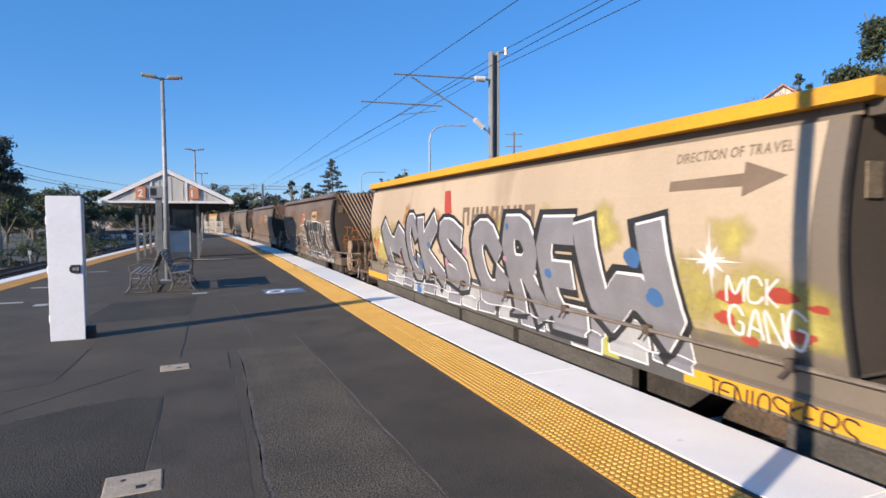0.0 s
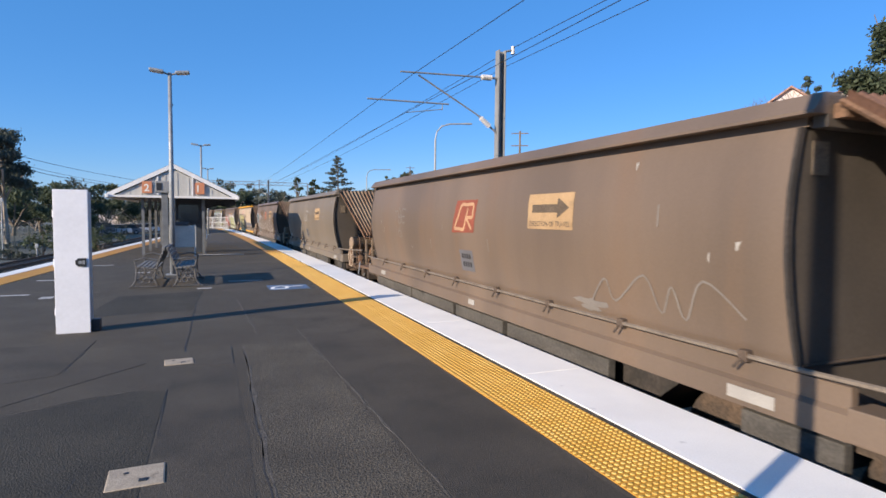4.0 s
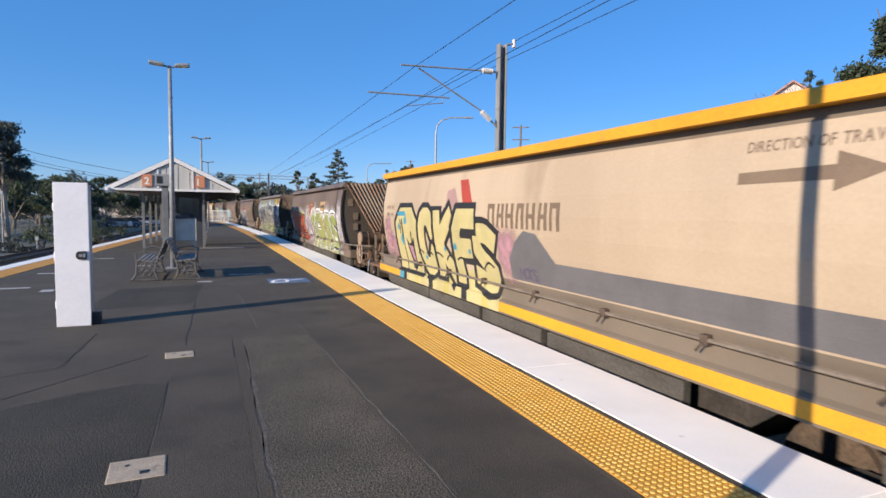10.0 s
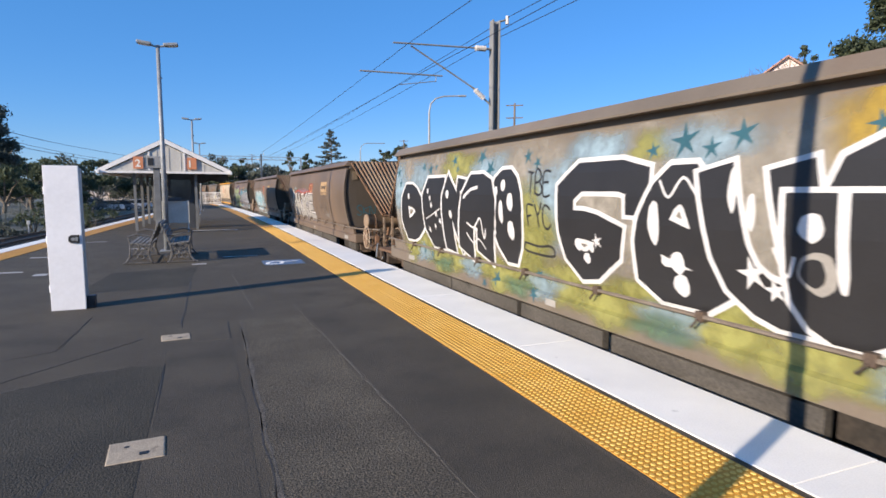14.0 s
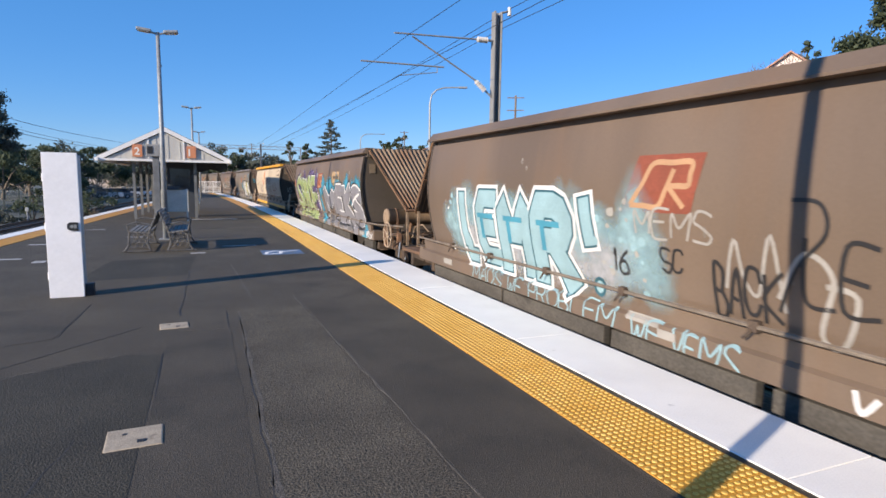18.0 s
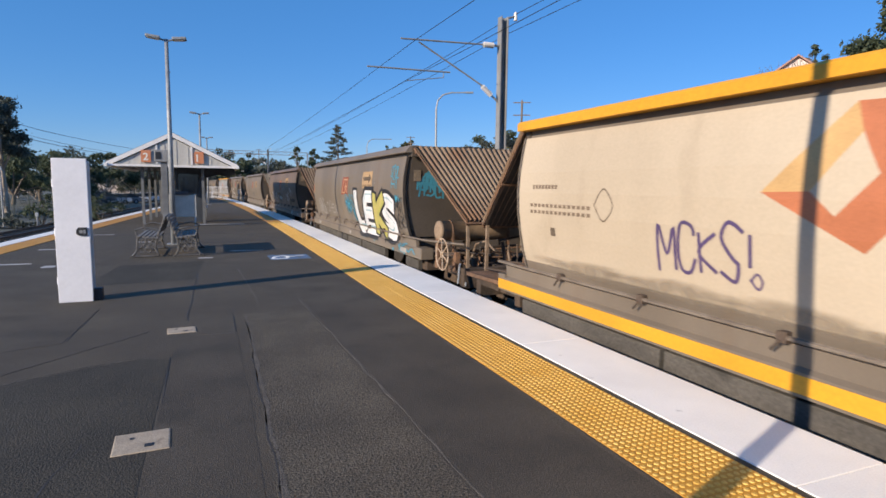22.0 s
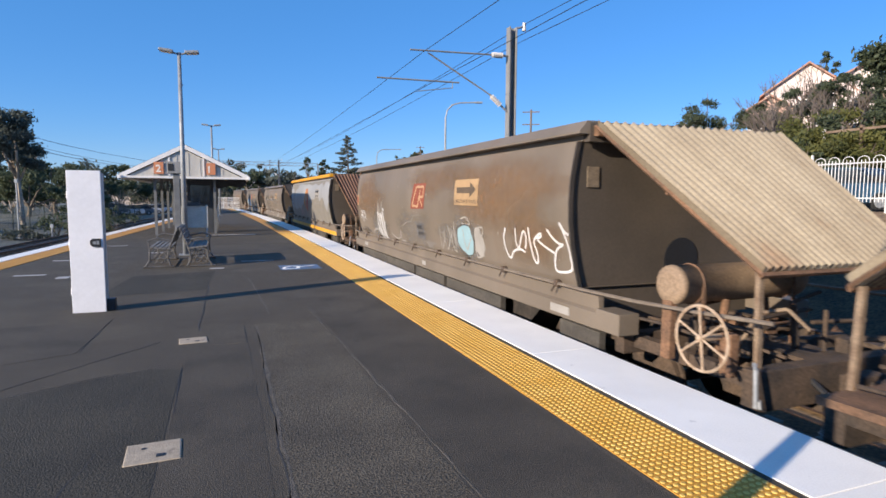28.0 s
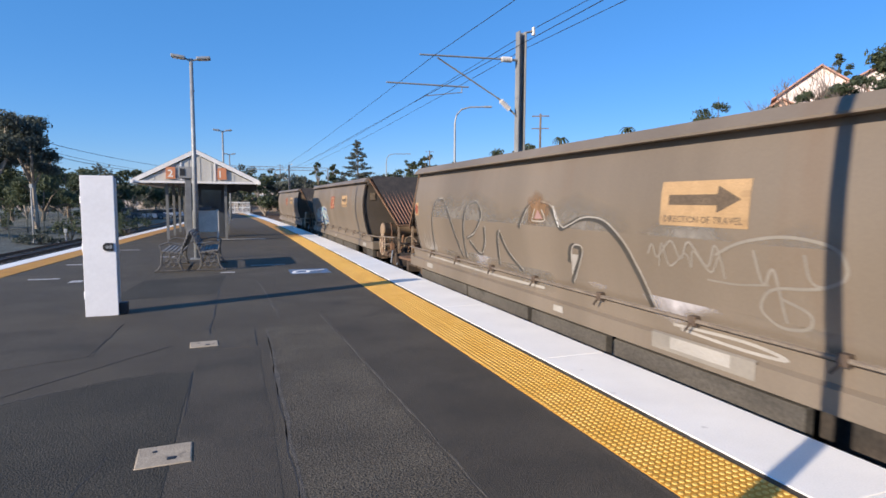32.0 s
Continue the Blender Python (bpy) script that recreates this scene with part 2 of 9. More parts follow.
M["rust_dark"] = surf("rust_dark", (0.11, 0.075, 0.052), (0.055, 0.042, 0.034), 4, 0.85, 0.1, bump=0.4, grain=40, fine=0.35)
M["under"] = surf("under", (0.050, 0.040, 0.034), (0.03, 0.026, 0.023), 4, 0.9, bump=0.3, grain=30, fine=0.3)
M["under_grey"] = surf("under_grey", (0.100, 0.090, 0.078), (0.062, 0.056, 0.049), 3.5, 0.85, bump=0.3, grain=45, fine=0.3, stretch=(1, 0.35, 1), stain=(0.022, 0.02, 0.018), stain_scale=2.2, stain_range=(0.60, 0.68))
M["pipe_dull"] = surf("pipe_dull", (0.215, 0.175, 0.135), (0.15, 0.118, 0.09), 4, 0.65, 0.1, bump=0.1, grain=40, fine=0.2)
M["tank"] = surf("tank", (0.33, 0.235, 0.155), (0.21, 0.145, 0.093), 2.5, 0.7, 0.1, bump=0.2, grain=40, fine=0.25)
M["hood"] = surf("hood", (0.265, 0.190, 0.125), (0.185, 0.125, 0.082), 1.6, 0.75, 0.1, bump=0.2, grain=35, stretch=(1, 0.5, 0.5), fine=0.2, stain=(0.20, 0.105, 0.055), stain_scale=1.4, stain_range=(0.5, 0.7))
M["hood_rust"] = surf("hood_rust", (0.22, 0.115, 0.075), (0.15, 0.08, 0.055), 1.6, 0.8, 0.1, bump=0.2, grain=35, stretch=(1, 0.5, 0.5), fine=0.2)
M["hood_pale"] = surf("hood_pale", (0.37, 0.31, 0.225), (0.29, 0.235, 0.165), 1.6, 0.7, 0.1, bump=0.2, grain=35, stretch=(1, 0.5, 0.5), fine=0.15, stain=(0.24, 0.14, 0.08), stain_scale=1.6, stain_range=(0.62, 0.78))
M["hood_dark"] = surf("hood_dark", (0.16, 0.125, 0.098), (0.11, 0.085, 0.066), 1.6, 0.8, 0.1, bump=0.2, grain=35, stretch=(1, 0.5, 0.5), fine=0.2)
M["wheel_pale"] = surf("wheel_pale", (0.52, 0.40, 0.29), (0.36, 0.25, 0.16), 8, 0.7, bump=0.2, grain=60)
M["panel_tan"] = surf("panel_tan", (0.40, 0.262, 0.135), (0.33, 0.212, 0.105), 3, 0.7, bump=0.05, grain=60, fine=0.15, stain=(0.24, 0.16, 0.09), stain_scale=4, stain_range=(0.55, 0.8))
M["panel_dark"] = surf("panel_dark", (0.115, 0.083, 0.055), None, 6, 0.8, bump=0, grain=60, fine=0.3)
M["plate_dull"] = surf("plate_dull", (0.215, 0.165, 0.115), (0.15, 0.115, 0.08), 9, 0.7, bump=0.05, grain=60, fine=0.3)
M["logo_red"] = surf("logo_red", (0.25, 0.065, 0.035), (0.20, 0.055, 0.03), 3, 0.7, bump=0.03, grain=50, fine=0.15)
M["solar"] = surf("solar", (0.030, 0.028, 0.028), (0.024, 0.022, 0.022), 5, 0.55, bump=0, spec=0.2)
for nm, c in dict(sp_white=(0.70, 0.685, 0.67), sp_black=(0.022, 0.021, 0.022), sp_silver=(0.205, 0.197, 0.212), sp_grey=(0.135, 0.13, 0.135), sp_red=(0.38, 0.055, 0.032),
                  sp_lime=(0.285, 0.305, 0.10), sp_green=(0.05, 0.19, 0.075), sp_yellow=(0.46, 0.39, 0.115), sp_cream=(0.50, 0.43, 0.20), sp_cyan=(0.06, 0.27, 0.37),
                  sp_pale_cyan=(0.29, 0.44, 0.48), sp_blue=(0.05, 0.13, 0.29), sp_pink=(0.40, 0.21, 0.26), sp_lavender=(0.35, 0.30, 0.325), sp_purple=(0.085, 0.055, 0.14),
                  sp_orange=(0.45, 0.165, 0.045), sp_teal=(0.03, 0.105, 0.135), sp_rustline=(0.26, 0.105, 0.06), sp_ghost=(0.205, 0.18, 0.155), sp_tanline=(0.185, 0.13, 0.085),
                  sp_ghost_pale=(0.245, 0.22, 0.185), sp_dusk=(0.085, 0.082, 0.078), sp_foot=(0.36, 0.355, 0.35), sp_dullline=(0.055, 0.050, 0.043), sp_faint_red=(0.36, 0.22, 0.20), sp_amber=(0.52, 0.235, 0.045), sp_tanrust=(0.20, 0.128, 0.074), sp_dull_purple=(0.105, 0.078, 0.145), sp_lime_yellow=(0.40, 0.37, 0.09), sp_apricot=(0.58, 0.36, 0.15), sp_coral=(0.50, 0.17, 0.075), sp_leaf=(0.265, 0.33, 0.135), emblem_line=(0.47, 0.275, 0.15), sp_wash=(0.225, 0.205, 0.172), sp_fade=(0.36, 0.335, 0.30)).items():
    M[nm] = surf(nm, c, tuple(v * 0.82 for v in c), 2.5, 0.55, bump=0.03, grain=70, fine=0.1)


for nm in ("leaf_dark", "leaf_gum", "leaf_lime"):          # thin leaves let some light through
    n, l = M[nm].node_tree.nodes, M[nm].node_tree.links
    thin, both = n.new("ShaderNodeBsdfTranslucent"), n.new("ShaderNodeMixShader")
    both.inputs[0].default_value = 0.38
    l.new(n["Principled BSDF"].inputs["Base Color"].links[0].from_socket, thin.inputs["Color"])
    l.new(n["Principled BSDF"].outputs[0], both.inputs[1])
    l.new(thin.outputs[0], both.inputs[2])
    l.new(both.outputs[0], n["Material Output"].inputs[0])


def thin_coat(name, c):
    """Sprayed paint that thins out towards its rim: the mesh's cover value and a speckle set how much of the wall shows."""
    m = surf(name, c, tuple(v * 0.85 for v in c), 2.5, 0.6, bump=0.02, grain=60, fine=0.1)
    n, l = m.node_tree.nodes, m.node_tree.links
    at = n.new("ShaderNodeAttribute")
    at.attribute_name = "cover"
    tc, no = n.new("ShaderNodeTexCoord"), n.new("ShaderNodeTexNoise")
    no.inputs["Scale"].default_value, no.inputs["Detail"].default_value = 7.0, 6
    l.new(tc.outputs["Object"], no.inputs["Vector"])
    spread = n.new("ShaderNodeMapRange")
    spread.inputs[1].default_value, spread.inputs[2].default_value = 0.3, 0.7
    spread.inputs[3].default_value, spread.inputs[4].default_value = 0.65, 1.25
    l.new(no.outputs[0], spread.inputs[0])
    mu = n.new("ShaderNodeMath")
    mu.operation, mu.use_clamp = "MULTIPLY", True
    l.new(at.outputs["Fac"], mu.inputs[0])
    l.new(spread.outputs[0], mu.inputs[1])
    see, both = n.new("ShaderNodeBsdfTransparent"), n.new("ShaderNodeMixShader")
    l.new(mu.outputs[0], both.inputs[0])
    l.new(see.outputs[0], both.inputs[1])
    l.new(n["Principled BSDF"].outputs[0], both.inputs[2])
    l.new(both.outputs[0], n["Material Output"].inputs[0])
    return m


for nm, c in dict(fog_white=(0.52, 0.49, 0.50), fog_lavender=(0.40, 0.34, 0.37), fog_cyan=(0.30, 0.46, 0.50), fog_blue=(0.27, 0.37, 0.43), fog_deep_cyan=(0.05, 0.27, 0.38), fog_purple=(0.12, 0.085, 0.19),
                  fog_olive=(0.30, 0.29, 0.085), fog_mustard=(0.42, 0.28, 0.04), fog_yellow=(0.48, 0.40, 0.11), fog_orange=(0.46, 0.21, 0.05), fog_rust=(0.235, 0.135, 0.066), fog_pink=(0.42, 0.23, 0.27),
                  fog_grey=(0.225, 0.205, 0.18), fog_dark=(0.10, 0.082, 0.065), fog_green=(0.12, 0.19, 0.11), fog_tan=(0.31, 0.25, 0.18), fog_stone=(0.36, 0.325, 0.27)).items():
    M[nm] = thin_coat(nm, c)


# ---- mesh helpers ----
def box(bm, lo, hi, m=None, bevel=0.0):
    """An axis-aligned box between two corners, turned by m, added to bm."""
    lo, hi = Vector(lo), Vector(hi)
    t = Matrix.Translation((lo + hi) / 2) @ Matrix.Diagonal((*(hi - lo), 1))
    made = bmesh.ops.create_cube(bm, size=1, matrix=(m @ t) if m else t)["verts"]
    if bevel:
        edges = list({e for v in made for e in v.link_edges})
        bmesh.ops.bevel(bm, geom=edges, offset=bevel, segments=2, affect="EDGES", profile=0.6)
    return bm


def rod(bm, a, b, r, r2=None, n=8, caps=True):
    """A round bar from a to b."""
    a, b = Vector(a), Vector(b)
    d = b - a
    m = Matrix.Translation((a + b) / 2) @ d.to_track_quat("Z", "Y").to_matrix().to_4x4()
    bmesh.ops.create_cone(bm, cap_ends=caps, segments=n, radius1=r, radius2=r if r2 is None else r2, depth=d.length, matrix=m)
    return bm


def tube(bm, pts, r, n=6):
    for a, b in zip(pts, pts[1:]):
        rod(bm, a, b, r, n=n)
    return bm


def prism(bm, outline, lo, hi, axis="x"):
    """Extrudes a closed outline (pairs) between lo and hi along an axis."""
    def place(p, h):
        return {"x": (h, p[0], p[1]), "y": (p[0], h, p[1]), "z": (p[0], p[1], h)}[axis]
    a = [bm.verts.new(place(p, lo)) for p in outline]
    b = [bm.verts.new(place(p, hi)) for p in outline]
    bm.faces.new(a)
    bm.faces.new(b[::-1])
    k = len(a)
    for i in range(k):
        bm.faces.new((a[i], b[i], b[(i + 1) % k], a[(i + 1) % k]))
    bmesh.ops.recalc_face_normals(bm, faces=bm.faces[:])
    return bm


def ring(bm, centre, r, t, axis="x", n=28, k=6):
    """A thin round ring (torus)."""
    c = Vector(centre)
    rows = []
    for i in range(n):
        a = 2 * math.pi * i / n
        out = {"x": Vector((0, math.cos(a), math.sin(a))), "y": Vector((math.cos(a), 0, math.sin(a))), "z": Vector((math.cos(a), math.sin(a), 0))}[axis]
        side = {"x": Vector((1, 0, 0)), "y": Vector((0, 1, 0)), "z": Vector((0, 0, 1))}[axis]
        rows.append([bm.verts.new(c + out * (r + t * math.cos(2 * math.pi * j / k)) + side * t * math.sin(2 * math.pi * j / k)) for j in range(k)])
    for i in range(n):
        for j in range(k):
            bm.faces.new((rows[i][j], rows[(i + 1) % n][j], rows[(i + 1) % n][(j + 1) % k], rows[i][(j + 1) % k]))
    return bm


def mesh_of(name, bm, material, smooth=False):
    me = bpy.data.meshes.new(name)
    bmesh.ops.recalc_face_normals(bm, faces=bm.faces[:])
    bm.to_mesh(me)
    bm.free()
    for one in (material if isinstance(material, (list, tuple)) else [material]):
        me.materials.append(M[one])
    if smooth:
        me.shade_smooth()
    return me


def part(name, bm, material, parent, label="", smooth=False):
    """Links a bmesh (or a finished mesh) as ONE mesh object under a thing or a part."""
    me = bm if isinstance(bm, bpy.types.Mesh) else mesh_of(name, bm, material, smooth)
    ob = new(name, me)
    ob.parent = parent
    return tagged(ob, label)


def thing(name, m, label, category, group="", kind=""):
    ob = new(name)
    ob.matrix_world = m
    ob.empty_display_size = 0.2
    return tagged(ob, label, category, group, kind)


def solid(name, bm, material, label, category="", kind="", smooth=False, m=None, group=""):
    """A thing that is one mesh."""
    ob = new(name, mesh_of(name, bm, material, smooth))
    if m is not None:
        ob.matrix_world = m
    return tagged(ob, label, category, group, kind)


def raw(name, verts, faces, material):
    me = bpy.data.meshes.new(name)
    me.from_pydata(verts, [], faces)
    for one in (material if isinstance(material, (list, tuple)) else [material]):
        me.materials.append(M[one])
    return me


def smooth01(x, a, b):
    t = min(1.0, max(0.0, (x - a) / (b - a)))
    return t * t * (3 - 2 * t)


# ---- ground ----
XC = 5.3            # centre line of the train's track
EDGE = 3.65         # platform edge beside the train
RAIL_Z = -0.95
GROUND_Z = -1.28


def bend(y):
    """How far the line has curved to the left by y."""
    return 0.00054 * max(0.0, min(y, 150.0) - 15.0) ** 2 + max(0.0, y - 150.0) * 0.1458


def curved(bm, y0=12, y1=160, step=6):
    """Cuts a long mesh across and lays it along the curve of the line."""
    lo, hi = min(v.co.y for v in bm.verts), max(v.co.y for v in bm.verts)
    for y in range(y0, y1, step):
        if lo + 0.5 < y < hi - 0.5:
            bmesh.ops.bisect_plane(bm, geom=bm.verts[:] + bm.edges[:] + bm.faces[:], plane_co=(0, y, 0), plane_no=(0, 1, 0))
    for v in bm.verts:
        v.co.x -= bend(v.co.y)
    return bm


def left_edge(y):
    """The far platform edge runs a little askew."""
    return -5.17 + (y - 18.7) * 0.065


def ground_z(x, y):
    z = GROUND_Z
    if x > 0:
        z += 2.5 * smooth01(x, 9.0, 17.5)
        z += (7.5 * smooth01(x, 26, 62) + 6 * smooth01(x, 55, 130)) * (1 - 0.75 * smooth01(y, 35, 110)) * smooth01(y, -80, 0)
        z += 9 * smooth01(x, 20, 140) * smooth01(y, 90, 260)
    else:
        z += 0.5 * smooth01(-x, 12, 16) - 1.0 * smooth01(-x, 18, 40)
    return z


def ground_sheet():
    def steps(near, far, inner):
        s = list(np.arange(-near, near + 0.1, inner))
        k = near
        while k < far:
            k *= 1.22
            s = [-k] + s + [k]
        return s
    xs, ys = steps(70, 2600, 2.5), steps(120, 2600, 5.0)
    verts = [(x, y, ground_z(x, y) + (0.10 * noise.noise((x * 0.3, y * 0.3, 0)) if abs(x) > 9 else 0)) for y in ys for x in xs]
    w = len(xs)
    faces = [(j * w + i, j * w + i + 1, (j + 1) * w + i + 1, (j + 1) * w + i) for j in range(len(ys) - 1) for i in range(w - 1)]
    me = raw("ground", verts, faces, ("grass", "verge"))
    for q in me.polygons:
        q.material_index = 1 if q.center.x < -6 else 0
    me.shade_smooth()
    return tagged(new("ground", me), "dry grass ground rising to a hill behind the railway", "ground", kind="structure")


ground_sheet()


def cess():
    """Dark strip between the train's track and the bank, coloured for the train's shade."""
    xs, ys = [7.35 + 0.6 * k for k in range(14)], [-40 + 4 * k for k in range(45)]
    verts = [(x - bend(y), y, ground_z(x - bend(y), y) + 0.035 + 0.15 * smooth01(x, 7.6, 9.2) + 0.03 * noise.noise((x * 1.7, y * 1.7, 3))) for y in ys for x in xs]
    n = len(xs)
    me = raw("cess", verts, [(j * n + i, j * n + i + 1, (j + 1) * n + i + 1, (j + 1) * n + i) for j in range(len(ys) - 1) for i in range(n - 1)], "cinder")
    me.shade_smooth()
    return tagged(new("cess", me), "dark brown strip beside the railway track, train shade in its colour", "path", kind="structure")


cess()


def track(name, m, length0, length1, label, curve=False):
    """A ballast bed with sleepers and two rails, along local y."""
    bed = bmesh.new()
    prism(bed, [(-2.1, GROUND_Z - 0.05), (-1.5, RAIL_Z - 0.2), (1.5, RAIL_Z - 0.2), (2.1, GROUND_Z - 0.05)], length0, length1, "y")
    if curve:
        curved(bed)
    solid("ballast", bed, "ballast_rust" if curve else "ballast", "grey-brown stone ballast under the railway track", "ballast", "structure", m=m)
    rails = thing("railway_track", m, label, "railway track", kind="structure")
    for s in (-1, 1):
        bm = bmesh.new()
        x = s * 0.56
        prism(bm, [(x - 0.07, RAIL_Z - 0.15), (x + 0.07, RAIL_Z - 0.15), (x + 0.07, RAIL_Z - 0.13), (x + 0.012, RAIL_Z - 0.11), (x + 0.012, RAIL_Z - 0.04), (x + 0.035, RAIL_Z - 0.03),
                   (x + 0.035, RAIL_Z), (x - 0.035, RAIL_Z), (x - 0.035, RAIL_Z - 0.03), (x - 0.012, RAIL_Z - 0.04), (x - 0.012, RAIL_Z - 0.11), (x - 0.07, RAIL_Z - 0.13)], length0, length1, "y")
        part("rail", curved(bm) if curve else bm, "rail", rails)
    bm = bmesh.new()
    box(bm, (-1.05, -0.11, RAIL_Z - 0.28), (1.05, 0.11, RAIL_Z - 0.155))
    me = mesh_of("sleeper", bm, "sleeper")
    k = -8.0
    while k < 90:
        s = part("sleeper", me, None, rails)
        s.location = (-bend(k) if curve else 0, k, 0)
        k += 0.68
    return rails


track("near", pose(XC, 0, 0), -420, 420, "rusty railway track with concrete sleepers beside the platform", True)
track("far", pose(left_edge(0) - 1.62, 0, 0, 0, 0, -math.degrees(math.atan(0.065))), -60, 420, "railway track with concrete sleepers across the platform")
track("third", pose(left_edge(0) - 5.4, 0, 0, 0, 0, -math.degrees(math.atan(0.065))), -60, 420, "second railway track beyond the platform")

# ---- platform ----
P0, P1 = -22.0, 74.5
BENDS = [12 + 2.5 * k for k in range(25)] + [P1]


def platform():
    bm = bmesh.new()
    prism(bm, [(left_edge(P0) + 0.35, P0), (EDGE - 0.04, P0)] + [(EDGE - 0.04 - bend(y), y) for y in BENDS] + [(left_edge(P1) + 0.35, P1)], GROUND_Z - 0.3, -0.004, "z")
    base = solid("platform", bm, "concrete_dark", "island railway platform with concrete walls", "platform", "structure")
    bm = bmesh.new()
    prism(bm, [(left_edge(P0) + 1.0, P0), (2.23, P0)] + [(2.23 - bend(y), y) for y in BENDS] + [(min(left_edge(P1) + 1.0, 2.1 - bend(P1)), P1)], -0.004, 0.0, "z")
    part("asphalt_surface", bm, "asphalt", base, "worn dark asphalt")
    bm = bmesh.new()
    prism(bm, [(2.23, P0), (2.92, P0), (2.92, P1), (2.23, P1)], -0.004, 0.001, "z")
    part("tactile_bed", curved(bm), "asphalt_dark", base)
    # white edge slabs
    k = P0
    while k < P1:
        bm = bmesh.new()
        box(bm, (2.905, k + 0.003, -0.16), (EDGE, min(k + 2.997, P1), 0.010), bevel=0.006)
        part("edge_slab", curved(bm), "white_paint", base, "white-painted concrete edge")
        k += 3.0
    for a, b, name, mat, h in ((-0.02, 0.36, "edge_strip", "white_paint", 0.008), (0.40, 0.98, "tactile_strip", "tactile", 0.006)):
        bm = bmesh.new()
        prism(bm, [(left_edge(P0) + a, P0), (left_edge(P0) + b, P0), (left_edge(P1) + b, P1), (left_edge(P1) + a, P1)], -0.18 if a < 0 else -0.004, h, "z")
        part(name, bm, mat, base)
    # tactile tiles, each 300 mm, two abreast
    bm = bmesh.new()
    box(bm, (0.0015, 0.0015, -0.003), (0.2985, 0.2985, 0.006), bevel=0.002)
    tile = mesh_of("tactile_tile", bm, "tactile")
    for j in range(2):
        k = 0.6
        while k < 40:
            t = part("tactile_tile", tile, None, base)
            t.location = (2.245 + 0.3 * j - bend(k), k, 0)
            k += 0.3
    for a, b in ((P0, 0.6), (40.2, P1)):
        bm = bmesh.new()
        box(bm, (2.245, a, -0.003), (2.845, b, 0.006))
        part("tactile_strip", curved(bm), "tactile", base)
    # raised dots
    verts, faces = [], []
    ring_pts = [(math.cos(2 * math.pi * i / 8), math.sin(2 * math.pi * i / 8)) for i in range(8)]
    for j in range(12):
        k = 0.625
        while k < 26:
            x, n0 = 2.27 + 0.05 * j - bend(k), len(verts)
            verts += [(x + 0.0175 * c, k + 0.0175 * s, 0.006) for c, s in ring_pts] + [(x + 0.0125 * c, k + 0.0125 * s, 0.0115) for c, s in ring_pts]
            faces += [(n0 + i, n0 + (i + 1) % 8, n0 + 8 + (i + 1) % 8, n0 + 8 + i) for i in range(8)] + [tuple(range(n0 + 8, n0 + 16))]
            k += 0.05
    dots = part("tactile_dots", raw("tactile_dots", verts, faces, "tactile_dot"), None, base, "yellow raised tactile dots")
    dots["kind"] = "stuff"
    return base


base = platform()


def patch(outline, mat, h, name="asphalt_patch", label=""):
    bm = bmesh.new()
    prism(bm, outline, 0.0002, h * 0.42, "z")
    return part(name, bm, mat, base, label)


def wavy(a, b, n, amp, seed):
    """Points along a line that wander a little."""
    r = random.Random(seed)
    return [(a[0] + (b[0] - a[0]) * i / n + r.uniform(-amp, amp), a[1] + (b[1] - a[1]) * i / n + r.uniform(-amp, amp)) for i in range(n + 1)]


def crack(a, b, w, seed, mat="tar"):
    pts = wavy(a, b, max(4, int((Vector(b) - Vector(a)).length * 4)), 0.012, seed)
    d = (Vector(b) - Vector(a)).normalized()
    nx, ny = -d.y * w / 2, d.x * w / 2
    r = random.Random(seed + 5)
    wid = [r.uniform(0.4, 1.5) for _ in pts]
    patch([(x + nx * k, y + ny * k) for (x, y), k in zip(pts, wid)] + [(x - nx * k, y - ny * k) for (x, y), k in list(zip(pts, wid))[::-1]], mat, 0.0062, "crack")


# coarse reinstated strip, trench patches, sealed joints
patch(wavy((0.25, 0.5), (0.33, 7.4), 28, 0.012, 1) + wavy((1.10, 7.4), (1.28, 0.5), 28, 0.015, 2), "asphalt_coarse", 0.004, label="coarse asphalt patch")
patch(wavy((-3.2, 1.6), (-0.42, 1.6), 8, 0.02, 3) + [(-0.41, 5.66), (-0.68, 5.76), (-1.02, 5.67), (-1.45, 5.44), (-2.2, 4.9), (-3.2, 4.2)], "asphalt_old", 0.004, label="greenish weathered asphalt patch")
patch(wavy((-4.2, 5.4), (-1.42, 6.6), 8, 0.02, 5) + wavy((-1.40, 8.2), (-4.4, 8.0), 8, 0.02, 6), "asphalt_dark", 0.0045)
patch(wavy((-0.39, 1.2), (-0.38, 6.3), 8, 0.01, 7) + wavy((0.22, 6.3), (0.21, 1.2), 8, 0.01, 8), "asphalt_dark", 0.003)
patch(wavy((-0.30, 6.5), (0.19, 6.48), 4, 0.01, 9) + wavy((0.19, 7.36), (-0.30, 7.3), 4, 0.01, 10), "asphalt_dark", 0.0035)
patch(wavy((-1.9, 10.2), (-0.3, 10.4), 6, 0.03, 11) + wavy((-0.2, 13.0), (-1.7, 12.6), 6, 0.03, 12), "asphalt_old", 0.0035)
patch(wavy((0.95, 12.3), (2.1, 12.3), 6, 0.01, 13) + wavy((2.1, 16.9), (0.95, 16.8), 6, 0.01, 14), "asphalt_dark", 0.003)
patch(wavy((1.3, 1.0), (2.2, 1.0), 6, 0.01, 15) + wavy((2.2, 9.0), (1.12, 9.0), 14, 0.015, 16), "asphalt_dark", 0.0025)
crack((0.262, 0.8), (0.33, 7.0), 0.009, 21)
crack((0.30, 1.2), (0.345, 7.3), 0.030, 41, "asphalt_pale")
